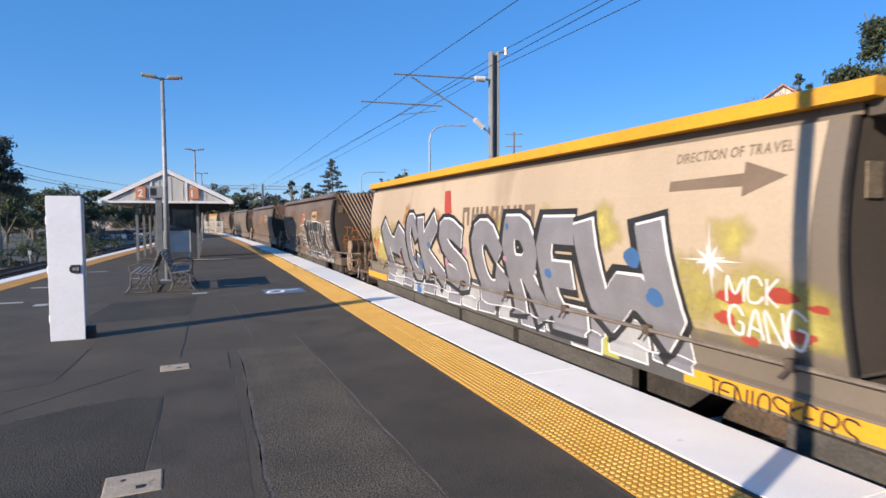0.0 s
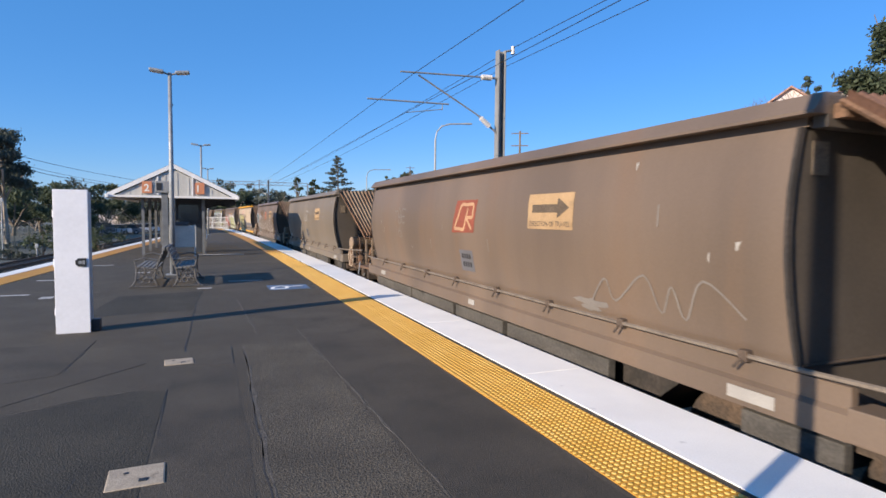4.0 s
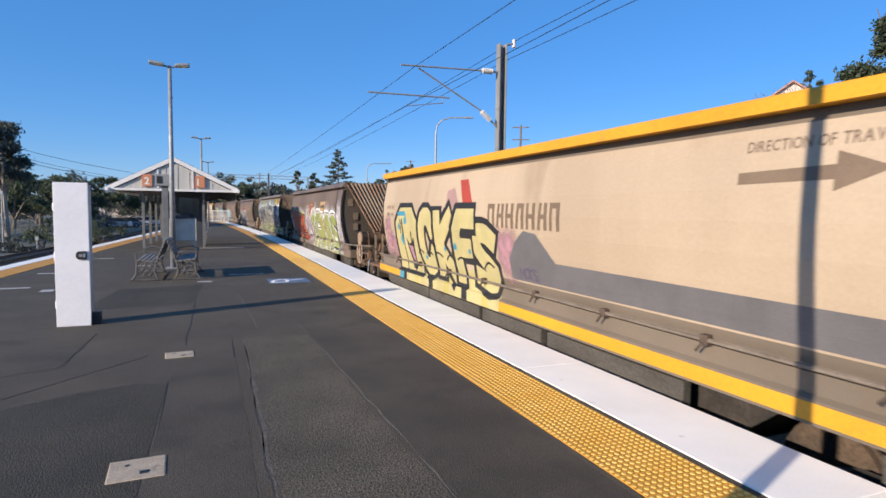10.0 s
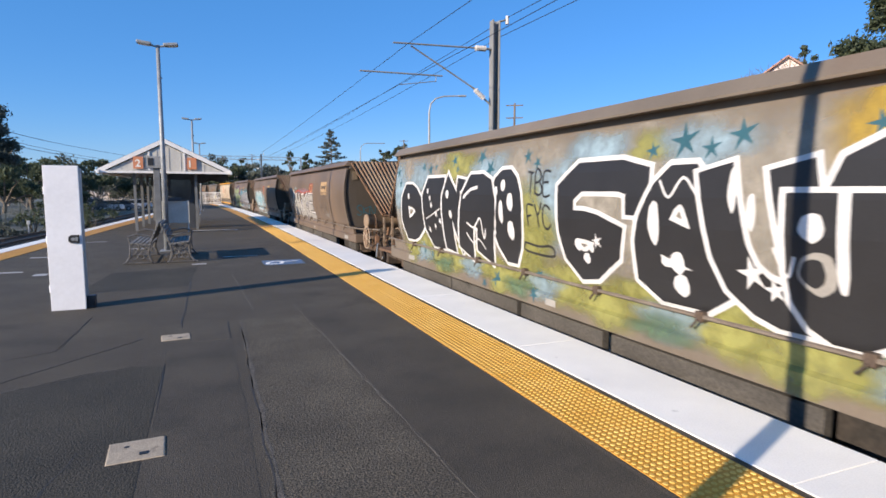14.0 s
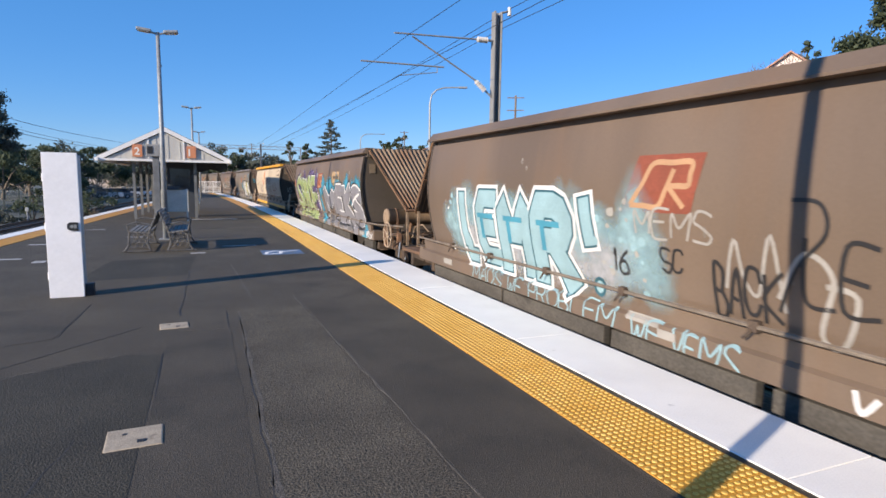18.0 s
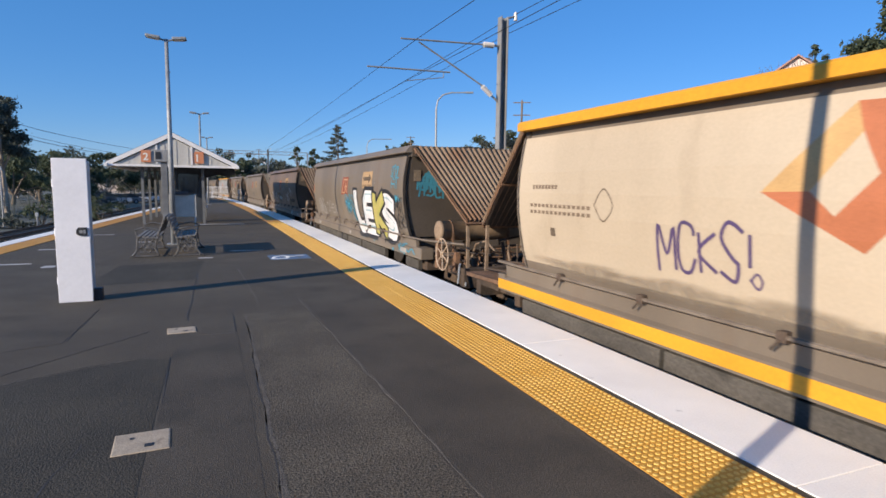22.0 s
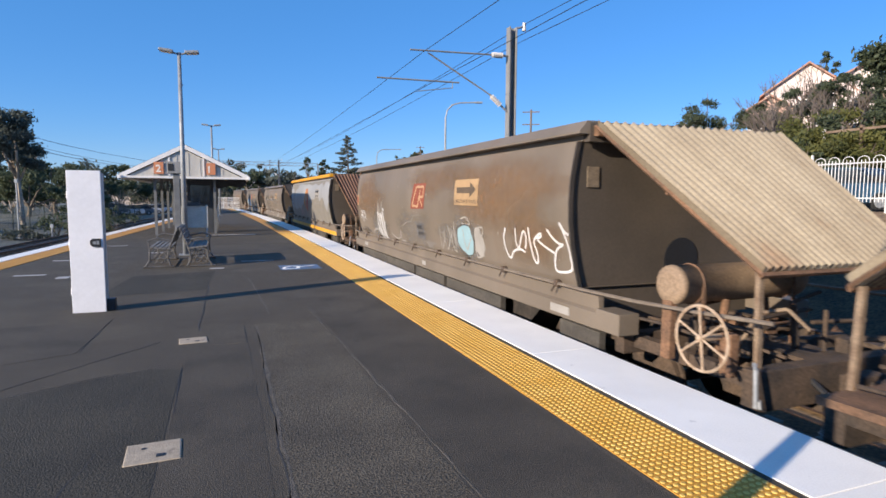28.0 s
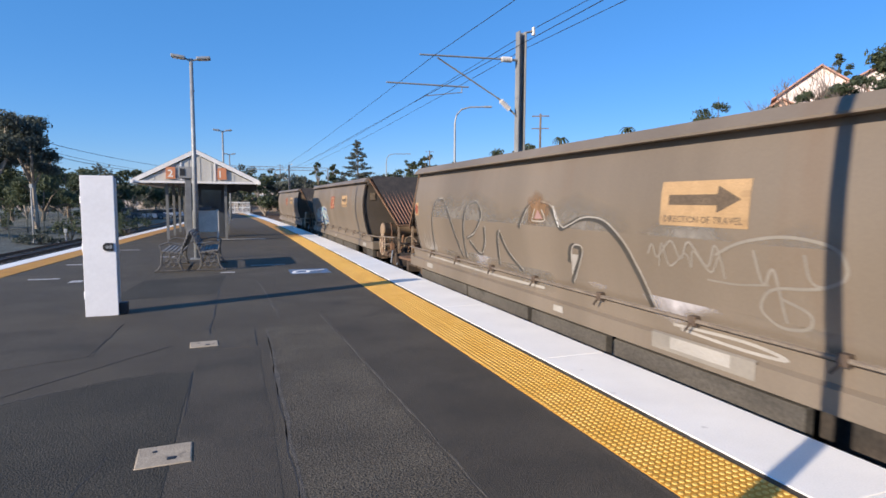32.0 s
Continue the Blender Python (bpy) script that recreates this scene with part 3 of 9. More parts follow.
crack((1.30, 1.4), (1.10, 8.2), 0.014, 42, "asphalt_pale")
crack((0.55, 8.0), (0.42, 11.5), 0.02, 43, "asphalt_pale")
crack((-2.9, 4.5), (-1.45, 5.44), 0.018, 44, "asphalt_pale")
crack((-0.32, 7.22), (-0.30, 10.9), 0.013, 22)
crack((-0.40, 4.5), (-0.40, 5.72), 0.011, 23)
crack((-1.75, 5.5), (-0.68, 6.8), 0.010, 24)
crack((-3.4, 3.4), (-1.75, 5.5), 0.008, 34)
crack((-1.45, 5.44), (-0.68, 5.76), 0.010, 25, "asphalt_coarse")
crack((-1.41, 6.58), (-1.39, 8.25), 0.010, 26)
crack((-0.79, 3.93), (-0.90, 3.2), 0.010, 27)
crack((0.19, 6.48), (0.19, 7.36), 0.008, 33)
crack((-4.0, 19.9), (2.2, 20.3), 0.030, 30)
crack((-1.0, 24.0), (2.2, 24.4), 0.025, 31)
for x0, y0, x1, y1 in ((-3.9, 13.32, -3.36, 13.46), (-0.33, 13.40, -0.03, 13.56), (-3.05, 12.68, -2.84, 12.98), (-3.9, 16.1, -2.9, 16.25), (-2.0, 17.6, -1.6, 17.75), (0.35, 14.72, 1.15, 14.80), (-0.7, 24.9, 1.2, 25.2), (-3.6, 20.4, -2.9, 20.5)):
    patch([(x0, y0), (x1, y0), (x1, y1), (x0, y1)], "grey_paint_line", 0.0065, "painted_mark", "faded white painted mark")


def manhole(x, y, w, d, turn, mat="cover"):
    t = thing("service_cover", pose(x, y, 0, 0, 0, turn), "tan concrete service cover set in the asphalt", "service cover")
    bm = bmesh.new()
    box(bm, (-w / 2, -d / 2, -0.02), (w / 2, d / 2, 0.008), bevel=0.01)
    part("lid", bm, mat, t)
    for sx in (-1, 1):
        bm = bmesh.new()
        rod(bm, (sx * w * 0.18, -d * 0.2 * sx, 0.0), (sx * w * 0.18, -d * 0.2 * sx, 0.010), 0.016, n=10)
        part("lift_hole", bm, "black", t)
    bm = bmesh.new()
    box(bm, (w * 0.05, -d * 0.30, 0.004), (w * 0.2, -d * 0.16, 0.012), bevel=0.004)
    part("chipped_corner", bm, "black", t)
    return t


manhole(-0.45, 3.84, 0.32, 0.31, 3)
manhole(-0.355, 6.76, 0.29, 0.26, 4)

# blue accessible-space sign painted on the asphalt
sym = thing("painted_floor_symbol", pose(1.55, 13.15, 0), "blue painted square with a white floor symbol on asphalt", "floor marking")
bm = bmesh.new()
box(bm, (-0.42, -0.42, -0.001), (0.46, 0.42, 0.005))
part("blue_square", bm, "blue_paint", sym)
bm = bmesh.new()
tube(bm, [(-0.36, -0.30, 0.006), (-0.30, 0.05, 0.006), (-0.12, 0.22, 0.006), (0.02, 0.10, 0.006), (-0.05, -0.25, 0.006), (-0.36, -0.30, 0.006)], 0.045)
tube(bm, [(-0.05, 0.0, 0.006), (0.38, 0.22, 0.006)], 0.035)
for v in bm.verts:
    v.co.z = 0.0055 + (v.co.z - 0.006) * 0.05
part("symbol", bm, "white_paint", sym)


# ---- platform furniture ----
def cabinet():
    c = thing("electrical_cabinet", pose(-1.745, 8.90, 0, 0, 0, 0), "tall white steel electrical cabinet standing on the asphalt", "cabinet")
    bm = bmesh.new()
    box(bm, (-0.195, 0.006, 0.04), (0.195, 0.22, 1.90), bevel=0.008)
    # grey puts the white cabinet's shadow side into the colour
    part("body", bm, "box_grey", c, "steel casing, grey for its shaded side")
    bm = bmesh.new()
    box(bm, (-0.20, -0.030, 0.0), (0.20, 0.004, 1.925), bevel=0.006)
    d = part("door", bm, "box_white", c)
    bm = bmesh.new()
    prism(bm, [(0.045, 0.93), (0.075, 0.90), (0.17, 0.90), (0.17, 1.01), (0.075, 1.01), (0.045, 0.98)], -0.048, -0.029, "y")
    part("lock_plate", bm, "black", d)
    bm = bmesh.new()
    rod(bm, (0.10, -0.056, 0.955), (0.10, -0.046, 0.955), 0.022, n=12)
    box(bm, (0.125, -0.054, 0.93), (0.155, -0.046, 0.98))
    part("handle", bm, "galv", d)
    for z in (0.3, 0.95, 1.6):
        bm = bmesh.new()
        rod(bm, (-0.204, -0.01, z - 0.05), (-0.204, -0.01, z + 0.05), 0.008)
        part("hinge", bm, "box_white", d)
    bm = bmesh.new()
    box(bm, (0.196, 0.03, 0.0), (0.30, 0.16, 0.165), bevel=0.01)
    part("socket_box", bm, "dark_metal", c, "small dark box at the foot")
    bm = bmesh.new()
    box(bm, (-0.19, -0.02, -0.0), (0.19, 0.21, 0.045))
    part("plinth", bm, "concrete_dark", c)


cabinet()


def lamp_post(x, y, h, turn=0.0):
    p = thing("platform_lamp_post", pose(x, y, 0, 0, 0, turn), "grey galvanised platform lamp post with two flat lamp heads", "lamp post", "platform lamps")
    bm = bmesh.new()
    rod(bm, (0, 0, 0), (0, 0, h), 0.075, 0.045, 14)
    part("pole", bm, "galv", p, smooth=True)
    bm = bmesh.new()
    box(bm, (-0.16, -0.16, 0), (0.16, 0.16, 0.03), bevel=0.005)
    part("base_plate", bm, "galv", p)
    bm = bmesh.new()
    rod(bm, (0, 0, h * 0.845), (0.07, 0, h * 0.845), 0.02)
    part("bracket", bm, "galv", p)
    for s in (-1, 1):
        bm = bmesh.new()
        rod(bm, (0, 0, h - 0.05), (s * 0.18, 0, h), 0.025)
        part("arm", bm, "galv", p)
        bm = bmesh.new()
        m = Matrix.Translation((s * 0.31, 0, h + 0.03)) @ pose(0, 0, 0, 0, -s * 6, 0)
        box(bm, (-0.17, -0.12, -0.035), (0.17, 0.12, 0.035), m, bevel=0.02)
        head = part("lamp_head", bm, "galv", p)
        bm = bmesh.new()
        box(bm, (-0.13, -0.09, -0.045), (0.13, 0.09, -0.036), m)
        part("lens", bm, "sign_white", head)


lamp_post(-0.99, 16.75, 5.32, -2)
lamp_post(-0.52, 33.4, 5.35)
lamp_post(-0.30, 50.0, 5.35)
lamp_post(-1.00, 0.735, 5.4)


def bench(m):
    """Park bench with curled cast-iron ends, slatted seat and backrest; it faces local -x."""
    b = thing("platform_bench", m, "platform bench with dark slats and curled cast-iron ends", "bench", "back-to-back benches")
    for y in (0.0, 1.75):
        for name, pts, rr in (("front_leg", [(-0.36, y, 0.0), (-0.26, y, 0.16), (-0.24, y, 0.42), (-0.16, y, 0.46), (0.16, y, 0.42)], 0.022), ("rear_leg", [(0.18, y, 0.0), (0.10, y, 0.2), (0.14, y, 0.42), (0.24, y, 0.66), (0.30, y, 0.86)], 0.022),
                              ("foot_bar", [(-0.40, y, 0.022), (0.22, y, 0.022)], 0.022), ("armrest", [(-0.24, y, 0.42), (-0.28, y, 0.60), (-0.10, y, 0.66), (0.2, y, 0.60)], 0.018)):
            bm = bmesh.new()
            tube(bm, pts, rr)
            part(name, bm, "bench_iron", b)
        for k in range(8):
            bm = bmesh.new()
            if k < 5:
                ring(bm, (-0.17 + 0.065 * k, y, 0.16 + 0.09 * (k % 2)), 0.055, 0.011, "y", 12, 5)
            else:
                ring(bm, (-0.12 + 0.10 * (k - 5), y, 0.34), 0.045, 0.010, "y", 12, 5)
            part("iron_scroll", bm, "bench_iron", b)
    for k in range(5):
        bm = bmesh.new()
        x = -0.24 + 0.085 * k
        box(bm, (x, -0.06, 0.445 - 0.010 * k), (x + 0.070, 1.81, 0.475 - 0.010 * k), bevel=0.006)
        part("seat_slat", bm, "bench_wood", b)
    for k in range(5):
        bm = bmesh.new()
        z = 0.50 + 0.078 * k
        x = 0.165 + 0.033 * k
        box(bm, (x, -0.06, z), (x + 0.025, 1.81, z + 0.076), bevel=0.005)
        part("back_slat", bm, "bench_wood", b)
    bm = bmesh.new()
    rod(bm, (0.0, 0.02, 0.1), (0.0, 1.73, 0.1), 0.012)
    part("stretcher", bm, "bench_iron", b)


bench(pose(-1.30, 13.95, 0))
bench(pose(-0.62, 15.70, 0, 0, 0, 180))


def shelter():
    """Gabled platform shelter: open posts, tin roof, cream gable boards with two numbered signs."""
    x0, x1, xa, y0, y1, ze, za = -3.70, 0.98, -1.42, 25.0, 34.5, 2.38, 3.58
    s = thing("platform_shelter", pose(0, 0, 0), "open platform shelter with white-trimmed gable and tin roof", "shelter")
    for a, b in ((x0, xa), (xa, x1)):
        bm = bmesh.new()
        za1, zb1 = (ze, za) if a == x0 else (za, ze)
        n = Vector((-(zb1 - za1), 0, b - a)).normalized() * 0.05
        q = [(a, za1), (b, zb1), (b + n.x, zb1 + n.z), (a + n.x, za1 + n.z)]
        prism(bm, q, y0 - 0.045, y1 + 0.15, "y")
        part("roof", bm, "roof_grey", s)
        bm = bmesh.new()
        prism(bm, [(a, za1 - 0.13), (b, zb1 - 0.13), (b, zb1 + 0.04), (a, za1 + 0.04)], y0 - 0.095, y0 - 0.05, "y")
        part("barge_board", bm, "white_trim", s)
    for yy in (y0, y1):
        bm = bmesh.new()
        prism(bm, [(x0 + 0.30, ze - 0.02), (xa, za - 0.16), (x1 - 0.30, ze - 0.02)], yy - 0.02, yy + 0.03, "y")
        part("gable_board", bm, "cream", s, "cream weatherboard gable")
        for k in range(9):
            bm = bmesh.new()
            x = x0 + 0.75 + k * 0.42
            top = ze + (za - ze) * (1 - abs(x - xa) / (xa - x0)) - 0.2
            if top > ze + 0.1:
                box(bm, (x - 0.012, yy - 0.034, ze), (x + 0.012, yy - 0.0215, top))
                part("cover_batten", bm, "cream", s)
    for x in (xa - 0.55, xa + 0.70):
        bm = bmesh.new()
        box(bm, (x - 0.03, y0 - 0.06, ze), (x + 0.03, y0 - 0.036, za - 0.45))
        part("trim_strip", bm, "white_trim", s)
    for x in (x0, x1):
        bm = bmesh.new()
        box(bm, (x - 0.06, y0 - 0.2, ze - 0.13), (x + 0.06, y1 + 0.2, ze + 0.0), bevel=0.02)
        part("gutter", bm, "white_trim", s)
    bm = bmesh.new()
    box(bm, (x0 + 0.07, y0 - 0.10, ze - 0.11), (x1 - 0.07, y0 - 0.03, ze - 0.025))
    part("fascia_beam", bm, "white_trim", s)
    bm = bmesh.new()
    box(bm, (x0 + 0.07, y0 + 0.05, ze - 0.06), (x1 - 0.07, y1, ze - 0.03))
    part("soffit", bm, "shed_dark", s)
    for x in (x0 + 1.15, -0.34):
        for y in (y0 + 0.5, y0 + 3.2, y0 + 6.0, y1 - 0.5):
            bm = bmesh.new()
            box(bm, (x - 0.05, y - 0.05, 0), (x + 0.05, y + 0.05, ze - 0.06))
            part("post", bm, "column_grey", s)
    bm = bmesh.new()
    box(bm, (-1.45, y0 + 1.8, 0), (-0.42, y0 + 2.15, ze - 0.06))
    part("waiting_room_wall", bm, "shed_dark", s, "dark blue-grey enclosed waiting room")
    for yy in (y0 + 1.78,):
        bm = bmesh.new()
        box(bm, (-1.34, yy, 1.25), (-0.55, yy + 0.018, 2.05))
        part("window", bm, "window", s)
    bm = bmesh.new()
    box(bm, (-0.27, y0 + 1.9, 0.55), (-0.22, y0 + 2.5, 1.22), bevel=0.01)
    part("notice_board", bm, "sign_white", s)
    for y in (y0 + 1.2, y0 + 4.6, y0 + 8.2):
        bm = bmesh.new()
        prism(bm, [(-0.29, ze - 0.10), (0.92, ze - 0.10), (0.92, ze - 0.34), (0.80, ze - 0.34), (0.3, ze - 0.24), (-0.29, ze - 0.42)], y - 0.04, y + 0.04, "y")
        part("roof_bracket", bm, "dark_metal", s)
    return x0, x1, xa, y0


GX0, GX1, GXA, GY = shelter()


def glyphs():
    """Letter outlines of the built-in font, plain and thickened, as flat point and face lists."""
    made = {}
    cu = bpy.data.curves.new("letter", "FONT")
    ob = new("letter", cu)
    cu.resolution_u = 3
    for ch in "ABCDEFGHIJKLMNOPQRSTUVWXYZ0123456789!.*&":
        for off in (0.0, 0.02, 0.062, 0.088):
            cu.body, cu.offset = ch, off
            bpy.context.view_layer.update()
            me = bpy.data.meshes.new_from_object(ob.evaluated_get(bpy.context.evaluated_depsgraph_get()))
            made[ch, off] = ([(v.co.x, v.co.y) for v in me.vertices], [tuple(p.vertices) for p in me.polygons])
            bpy.data.meshes.remove(me)
    bpy.data.objects.remove(ob)
    bpy.data.curves.remove(cu)
    return made


GLYPH = glyphs()


def extent(ch):
    v = GLYPH[ch, 0.0][0]
    xs, ys = [p[0] for p in v], [p[1] for p in v]
    return min(xs), max(xs), min(ys), max(ys)


def letters_flat(bm, text, x, z, h, y, off=0.0, spacing=1.0, width=None):
    """Plain upright lettering in the plane y, from x to the right."""
    pen, marks = 0.0, []
    for ch in text:
        if ch == " ":
            pen += 0.32
            continue
        a, b, c, d = extent(ch)
        marks.append((ch, pen - a))
        pen += (b - a) + 0.12 * spacing
    k = h / 0.72
    kx = k if not width else width / pen
    for ch, p in marks:
        v, f = GLYPH[ch, off]
        vs = [bm.verts.new((x + (p + q[0]) * kx, y, z + q[1] * k)) for q in v]
        for face in f:
            bm.faces.new([vs[i] for i in face])
    return bm


for num, x in (("2", GXA - 0.92), ("1", GXA + 0.97)):
    t = thing("platform_number_sign", pose(x, GY - 0.07, 2.44), "orange square sign with a white numeral on the gable", "sign", "platform number signs")
    bm = bmesh.new()
    box(bm, (-0.17, -0.03, 0.0), (0.17, 0.02, 0.46))
    part("panel", bm, "orange_sign", t)
    bm = bmesh.new()
    letters_flat(bm, num, -0.09, 0.08, 0.28, -0.036, 0.02)
    part("numeral", bm, "sign_white", t)

info = thing("information_display", pose(-1.64, 23.8, 0), "grey display box on a thick grey column", "display")
bm = bmesh.new()
box(bm, (-0.11, -0.11, 0), (0.11, 0.11, 2.45), bevel=0.015)
part("column", bm, "column_grey", info)
bm = bmesh.new()
box(bm, (-0.30, -0.2, 2.42), (0.17, 0.2, 2.86), bevel=0.02)
part("display_box", bm, "steel_mast", info)
bm = bmesh.new()
box(bm, (-0.26, -0.215, 2.52), (-0.08, -0.202, 2.78))
part("screen", bm, "black", info)

board = thing("timetable_board", pose(-1.02, 24.1, 0), "pale notice board on legs beside the column", "notice board")
bm = bmesh.new()
box(bm, (-0.52, -0.04, 0.36), (0.43, 0.04, 1.20), bevel=0.01)
part("panel", bm, "board_grey", board)
for x in (-0.46, 0.38):
    bm = bmesh.new()
    box(bm, (x - 0.03, -0.03, 0.0), (x + 0.03, 0.03, 1.24))
    part("leg", bm, "box_grey", board)
bm = bmesh.new()
box(bm, (-0.30, -0.10, 1.20), (0.16, 0.02, 1.34))
part("heading_bar", bm, "shed_dark", board)


def gate_fence(x0, x1, y):
    g = thing("platform_end_gate", pose(x0, y, 0), "white steel gate and fence across the platform end", "gate")
    w = x1 - x0
    for z in (0.12, 0.70, 1.32):
        bm = bmesh.new()
        box(bm, (0, -0.02, z), (w, 0.02, z + 0.07))
        part("rail", bm, "fence_white", g)
    n = int(w / 0.13)
    for i in range(n + 1):
        bm = bmesh.new()
        t = 0.045 if i % 7 == 0 else 0.02
        box(bm, (i * w / n - t, -0.015, 0), (i * w / n + t, 0.015, 1.42))
        part("post" if i % 7 == 0 else "bar", bm, "fence_white", g)


gate_fence(-0.95, 1.75, 73.8)


# ---- overhead line ----
def mast(x, y, h, arms=True):
    m = thing("overhead_line_mast", pose(x, y, 0), "weathered steel overhead line mast with bracket arms", "mast", "overhead line masts")
    b = ground_z(x, y) - 0.2
    bm = bmesh.new()
    box(bm, (-0.118, -0.12, b), (-0.092, 0.12, h))
    box(bm, (0.092, -0.12, b), (0.118, 0.12, h))
    box(bm, (-0.092, 0.06, b), (0.092, 0.075, h))
    part("column", bm, "steel_mast", m)
    if not arms:
        return m
    z1, z2 = h - 0.86, h - 2.42
    for a, c, r, name in (((-0.12, 0, z1 + 0.04), (-0.66, 0, z1 + 0.03), 0.035, "bracket"), ((-0.66, 0, z1 + 0.03), (-3.12, 0, z1 - 0.06), 0.024, "top_tube"), ((-0.12, 0, z2), (-0.70, 0, z2 + 0.46), 0.03, "bracket"),
                          ((-0.70, 0, z2 + 0.46), (-2.60, 0, z1 - 0.10), 0.024, "diagonal_tube"), ((-1.66, 0, z1 - 0.84), (-4.06, 0, z1 - 0.88), 0.022, "register_arm"),
                          ((-1.86, 0, z1 - 0.86), (-1.86, 0, z1 - 1.02), 0.012, "dropper"), ((-1.86, 0, z1 - 1.0), (-2.95, 0, z1 - 1.17), 0.012, "steady_arm")):
        bm = bmesh.new()
        rod(bm, a, c, r, n=8)
        part(name, bm, "steel_mast", m)
    for a, c in (((-0.32, 0, z1 + 0.035), (-0.66, 0, z1 + 0.03)), ((-0.36, 0, z2 + 0.19), (-0.66, 0, z2 + 0.43))):
        bm = bmesh.new()
        a, c = Vector(a), Vector(c)
        for k in range(6):
            p = a + (c - a) * (k / 6)
            rod(bm, p, p + (c - a) * 0.09, 0.085, 0.06, n=12)
        rod(bm, a, c, 0.04, n=8)
        part("insulator", bm, "porcelain", m)
    bm = bmesh.new()
    rod(bm, (0.1, 0, h - 0.02), (0.42, 0, h + 0.08), 0.03)
    part("top_bracket", bm, "steel_mast", m)
    bm = bmesh.new()
    rod(bm, (0.40, 0, h - 0.05), (0.40, 0, h + 0.18), 0.06, 0.045, n=10)
    part("insulator", bm, "porcelain", m)
    return m


mast(8.0, 15.3, 6.55)
mast(8.0, 91.0, 7.1)


def cable(name, pts, r, label):
    bm = bmesh.new()
    tube(bm, pts, r, 5)
    return solid(name, bm, "wire", label, "cable")


def span(x, z0, sag, ys, dx=0.0):
    pts = []
    for a, b in zip(ys, ys[1:]):
        for k in range(12):
            t = k / 12
            pts.append((x + dx * math.sin(math.pi * t), a + (b - a) * t, z0 - sag * 4 * t * (1 - t)))
    return pts + [(x, ys[-1], z0)]


SUPPORTS = (-60, 15.15, 91, 167, 243)
cable("messenger_wire", span(5.28, 5.62, 0.25, SUPPORTS), 0.009, "dark overhead messenger wire above the track")
cable("contact_wire", span(5.05, 4.52, 0.05, SUPPORTS), 0.007, "dark overhead contact wire above the track")
cable("feeder_cable", span(8.40, 6.68, 0.4, SUPPORTS), 0.010, "dark feeder cable carried on the mast tops")
cable("feeder_cable", span(8.15, 6.10, 0.4, SUPPORTS), 0.009, "dark feeder cable carried on the masts")
for el0, el1, r in ((0.098, 0.052, 0.03), (0.086, 0.041, 0.024), (0.080, 0.038, 0.034)):
    bm = bmesh.new()
    pts = []
    for k in range(13):
        u = k / 12
        az_, d_ = -17.5 + 11.5 * u, 62 + 60 * u
        pts.append((d_ * math.sin(radians(az_)), d_ * math.cos(radians(az_)), 1.6 + d_ * (el0 + (el1 - el0) * u) - 0.5 * math.sin(math.pi * u)))
    tube(bm, pts, r, 5)
    solid("overhead_wire", bm, "wire", "dark power line beyond the far tracks", "cable")

portal = thing("signal_gantry", pose(0, 118, 0), "grey steel portal gantry spanning the tracks", "gantry")
bm = bmesh.new()
for z in (7.6, 8.2):
    box(bm, (-3, -0.06, z), (18, 0.06, z + 0.10))
part("beam", bm, "galv", portal)
bm = bmesh.new()
for k in range(28):
    rod(bm, (-3 + k * 0.75, 0, 7.6 if k % 2 else 8.25), (-2.25 + k * 0.75, 0, 8.25 if k % 2 else 7.6), 0.03, n=5)
part("lattice", bm, "galv", portal)
for x in (-3, 17.9):
    bm = bmesh.new()
    box(bm, (x, -0.12, -1.4), (x + 0.25, 0.12, 8.2))
    part("leg", bm, "galv", portal)


# ---- trees ----
def leaf_cloud(name, blobs, mat, size, count, seed, flat=0.7, gap=0.0):
    """Many small tilted leaf sprays filling the given ellipsoids (x, y, z, rx, ry, rz)."""
    r = np.random.RandomState(seed)
    vol = np.array([b[3] * b[4] * b[5] for b in blobs]) ** 0.7
    pick = r.choice(len(blobs), count, p=vol / vol.sum())
    b = np.array(blobs)[pick]
    d = r.normal(size=(count, 3))
    d /= np.linalg.norm(d, axis=1)[:, None]
    rad = r.uniform(0.35, 1.0, count) ** 0.6
    c = b[:, :3] + d * rad[:, None] * b[:, 3:6] * (1 + 0.25 * r.normal(size=(count, 1)))
    u = r.normal(size=(count, 3))
    u /= np.linalg.norm(u, axis=1)[:, None]
    v = np.cross(u, r.normal(size=(count, 3)))
    v /= np.linalg.norm(v, axis=1)[:, None]
    s = size * r.uniform(0.35, 1.0, (count, 1))
    p = np.stack([c - u * s, c + v * s * 0.45, c + u * s, c - v * s * 0.45], 1).reshape(-1, 3)
    n = np.arange(count)[:, None] * 4
    return raw(name, p.tolist(), (n + np.array([[0, 1, 2, 3]])).tolist(), mat)


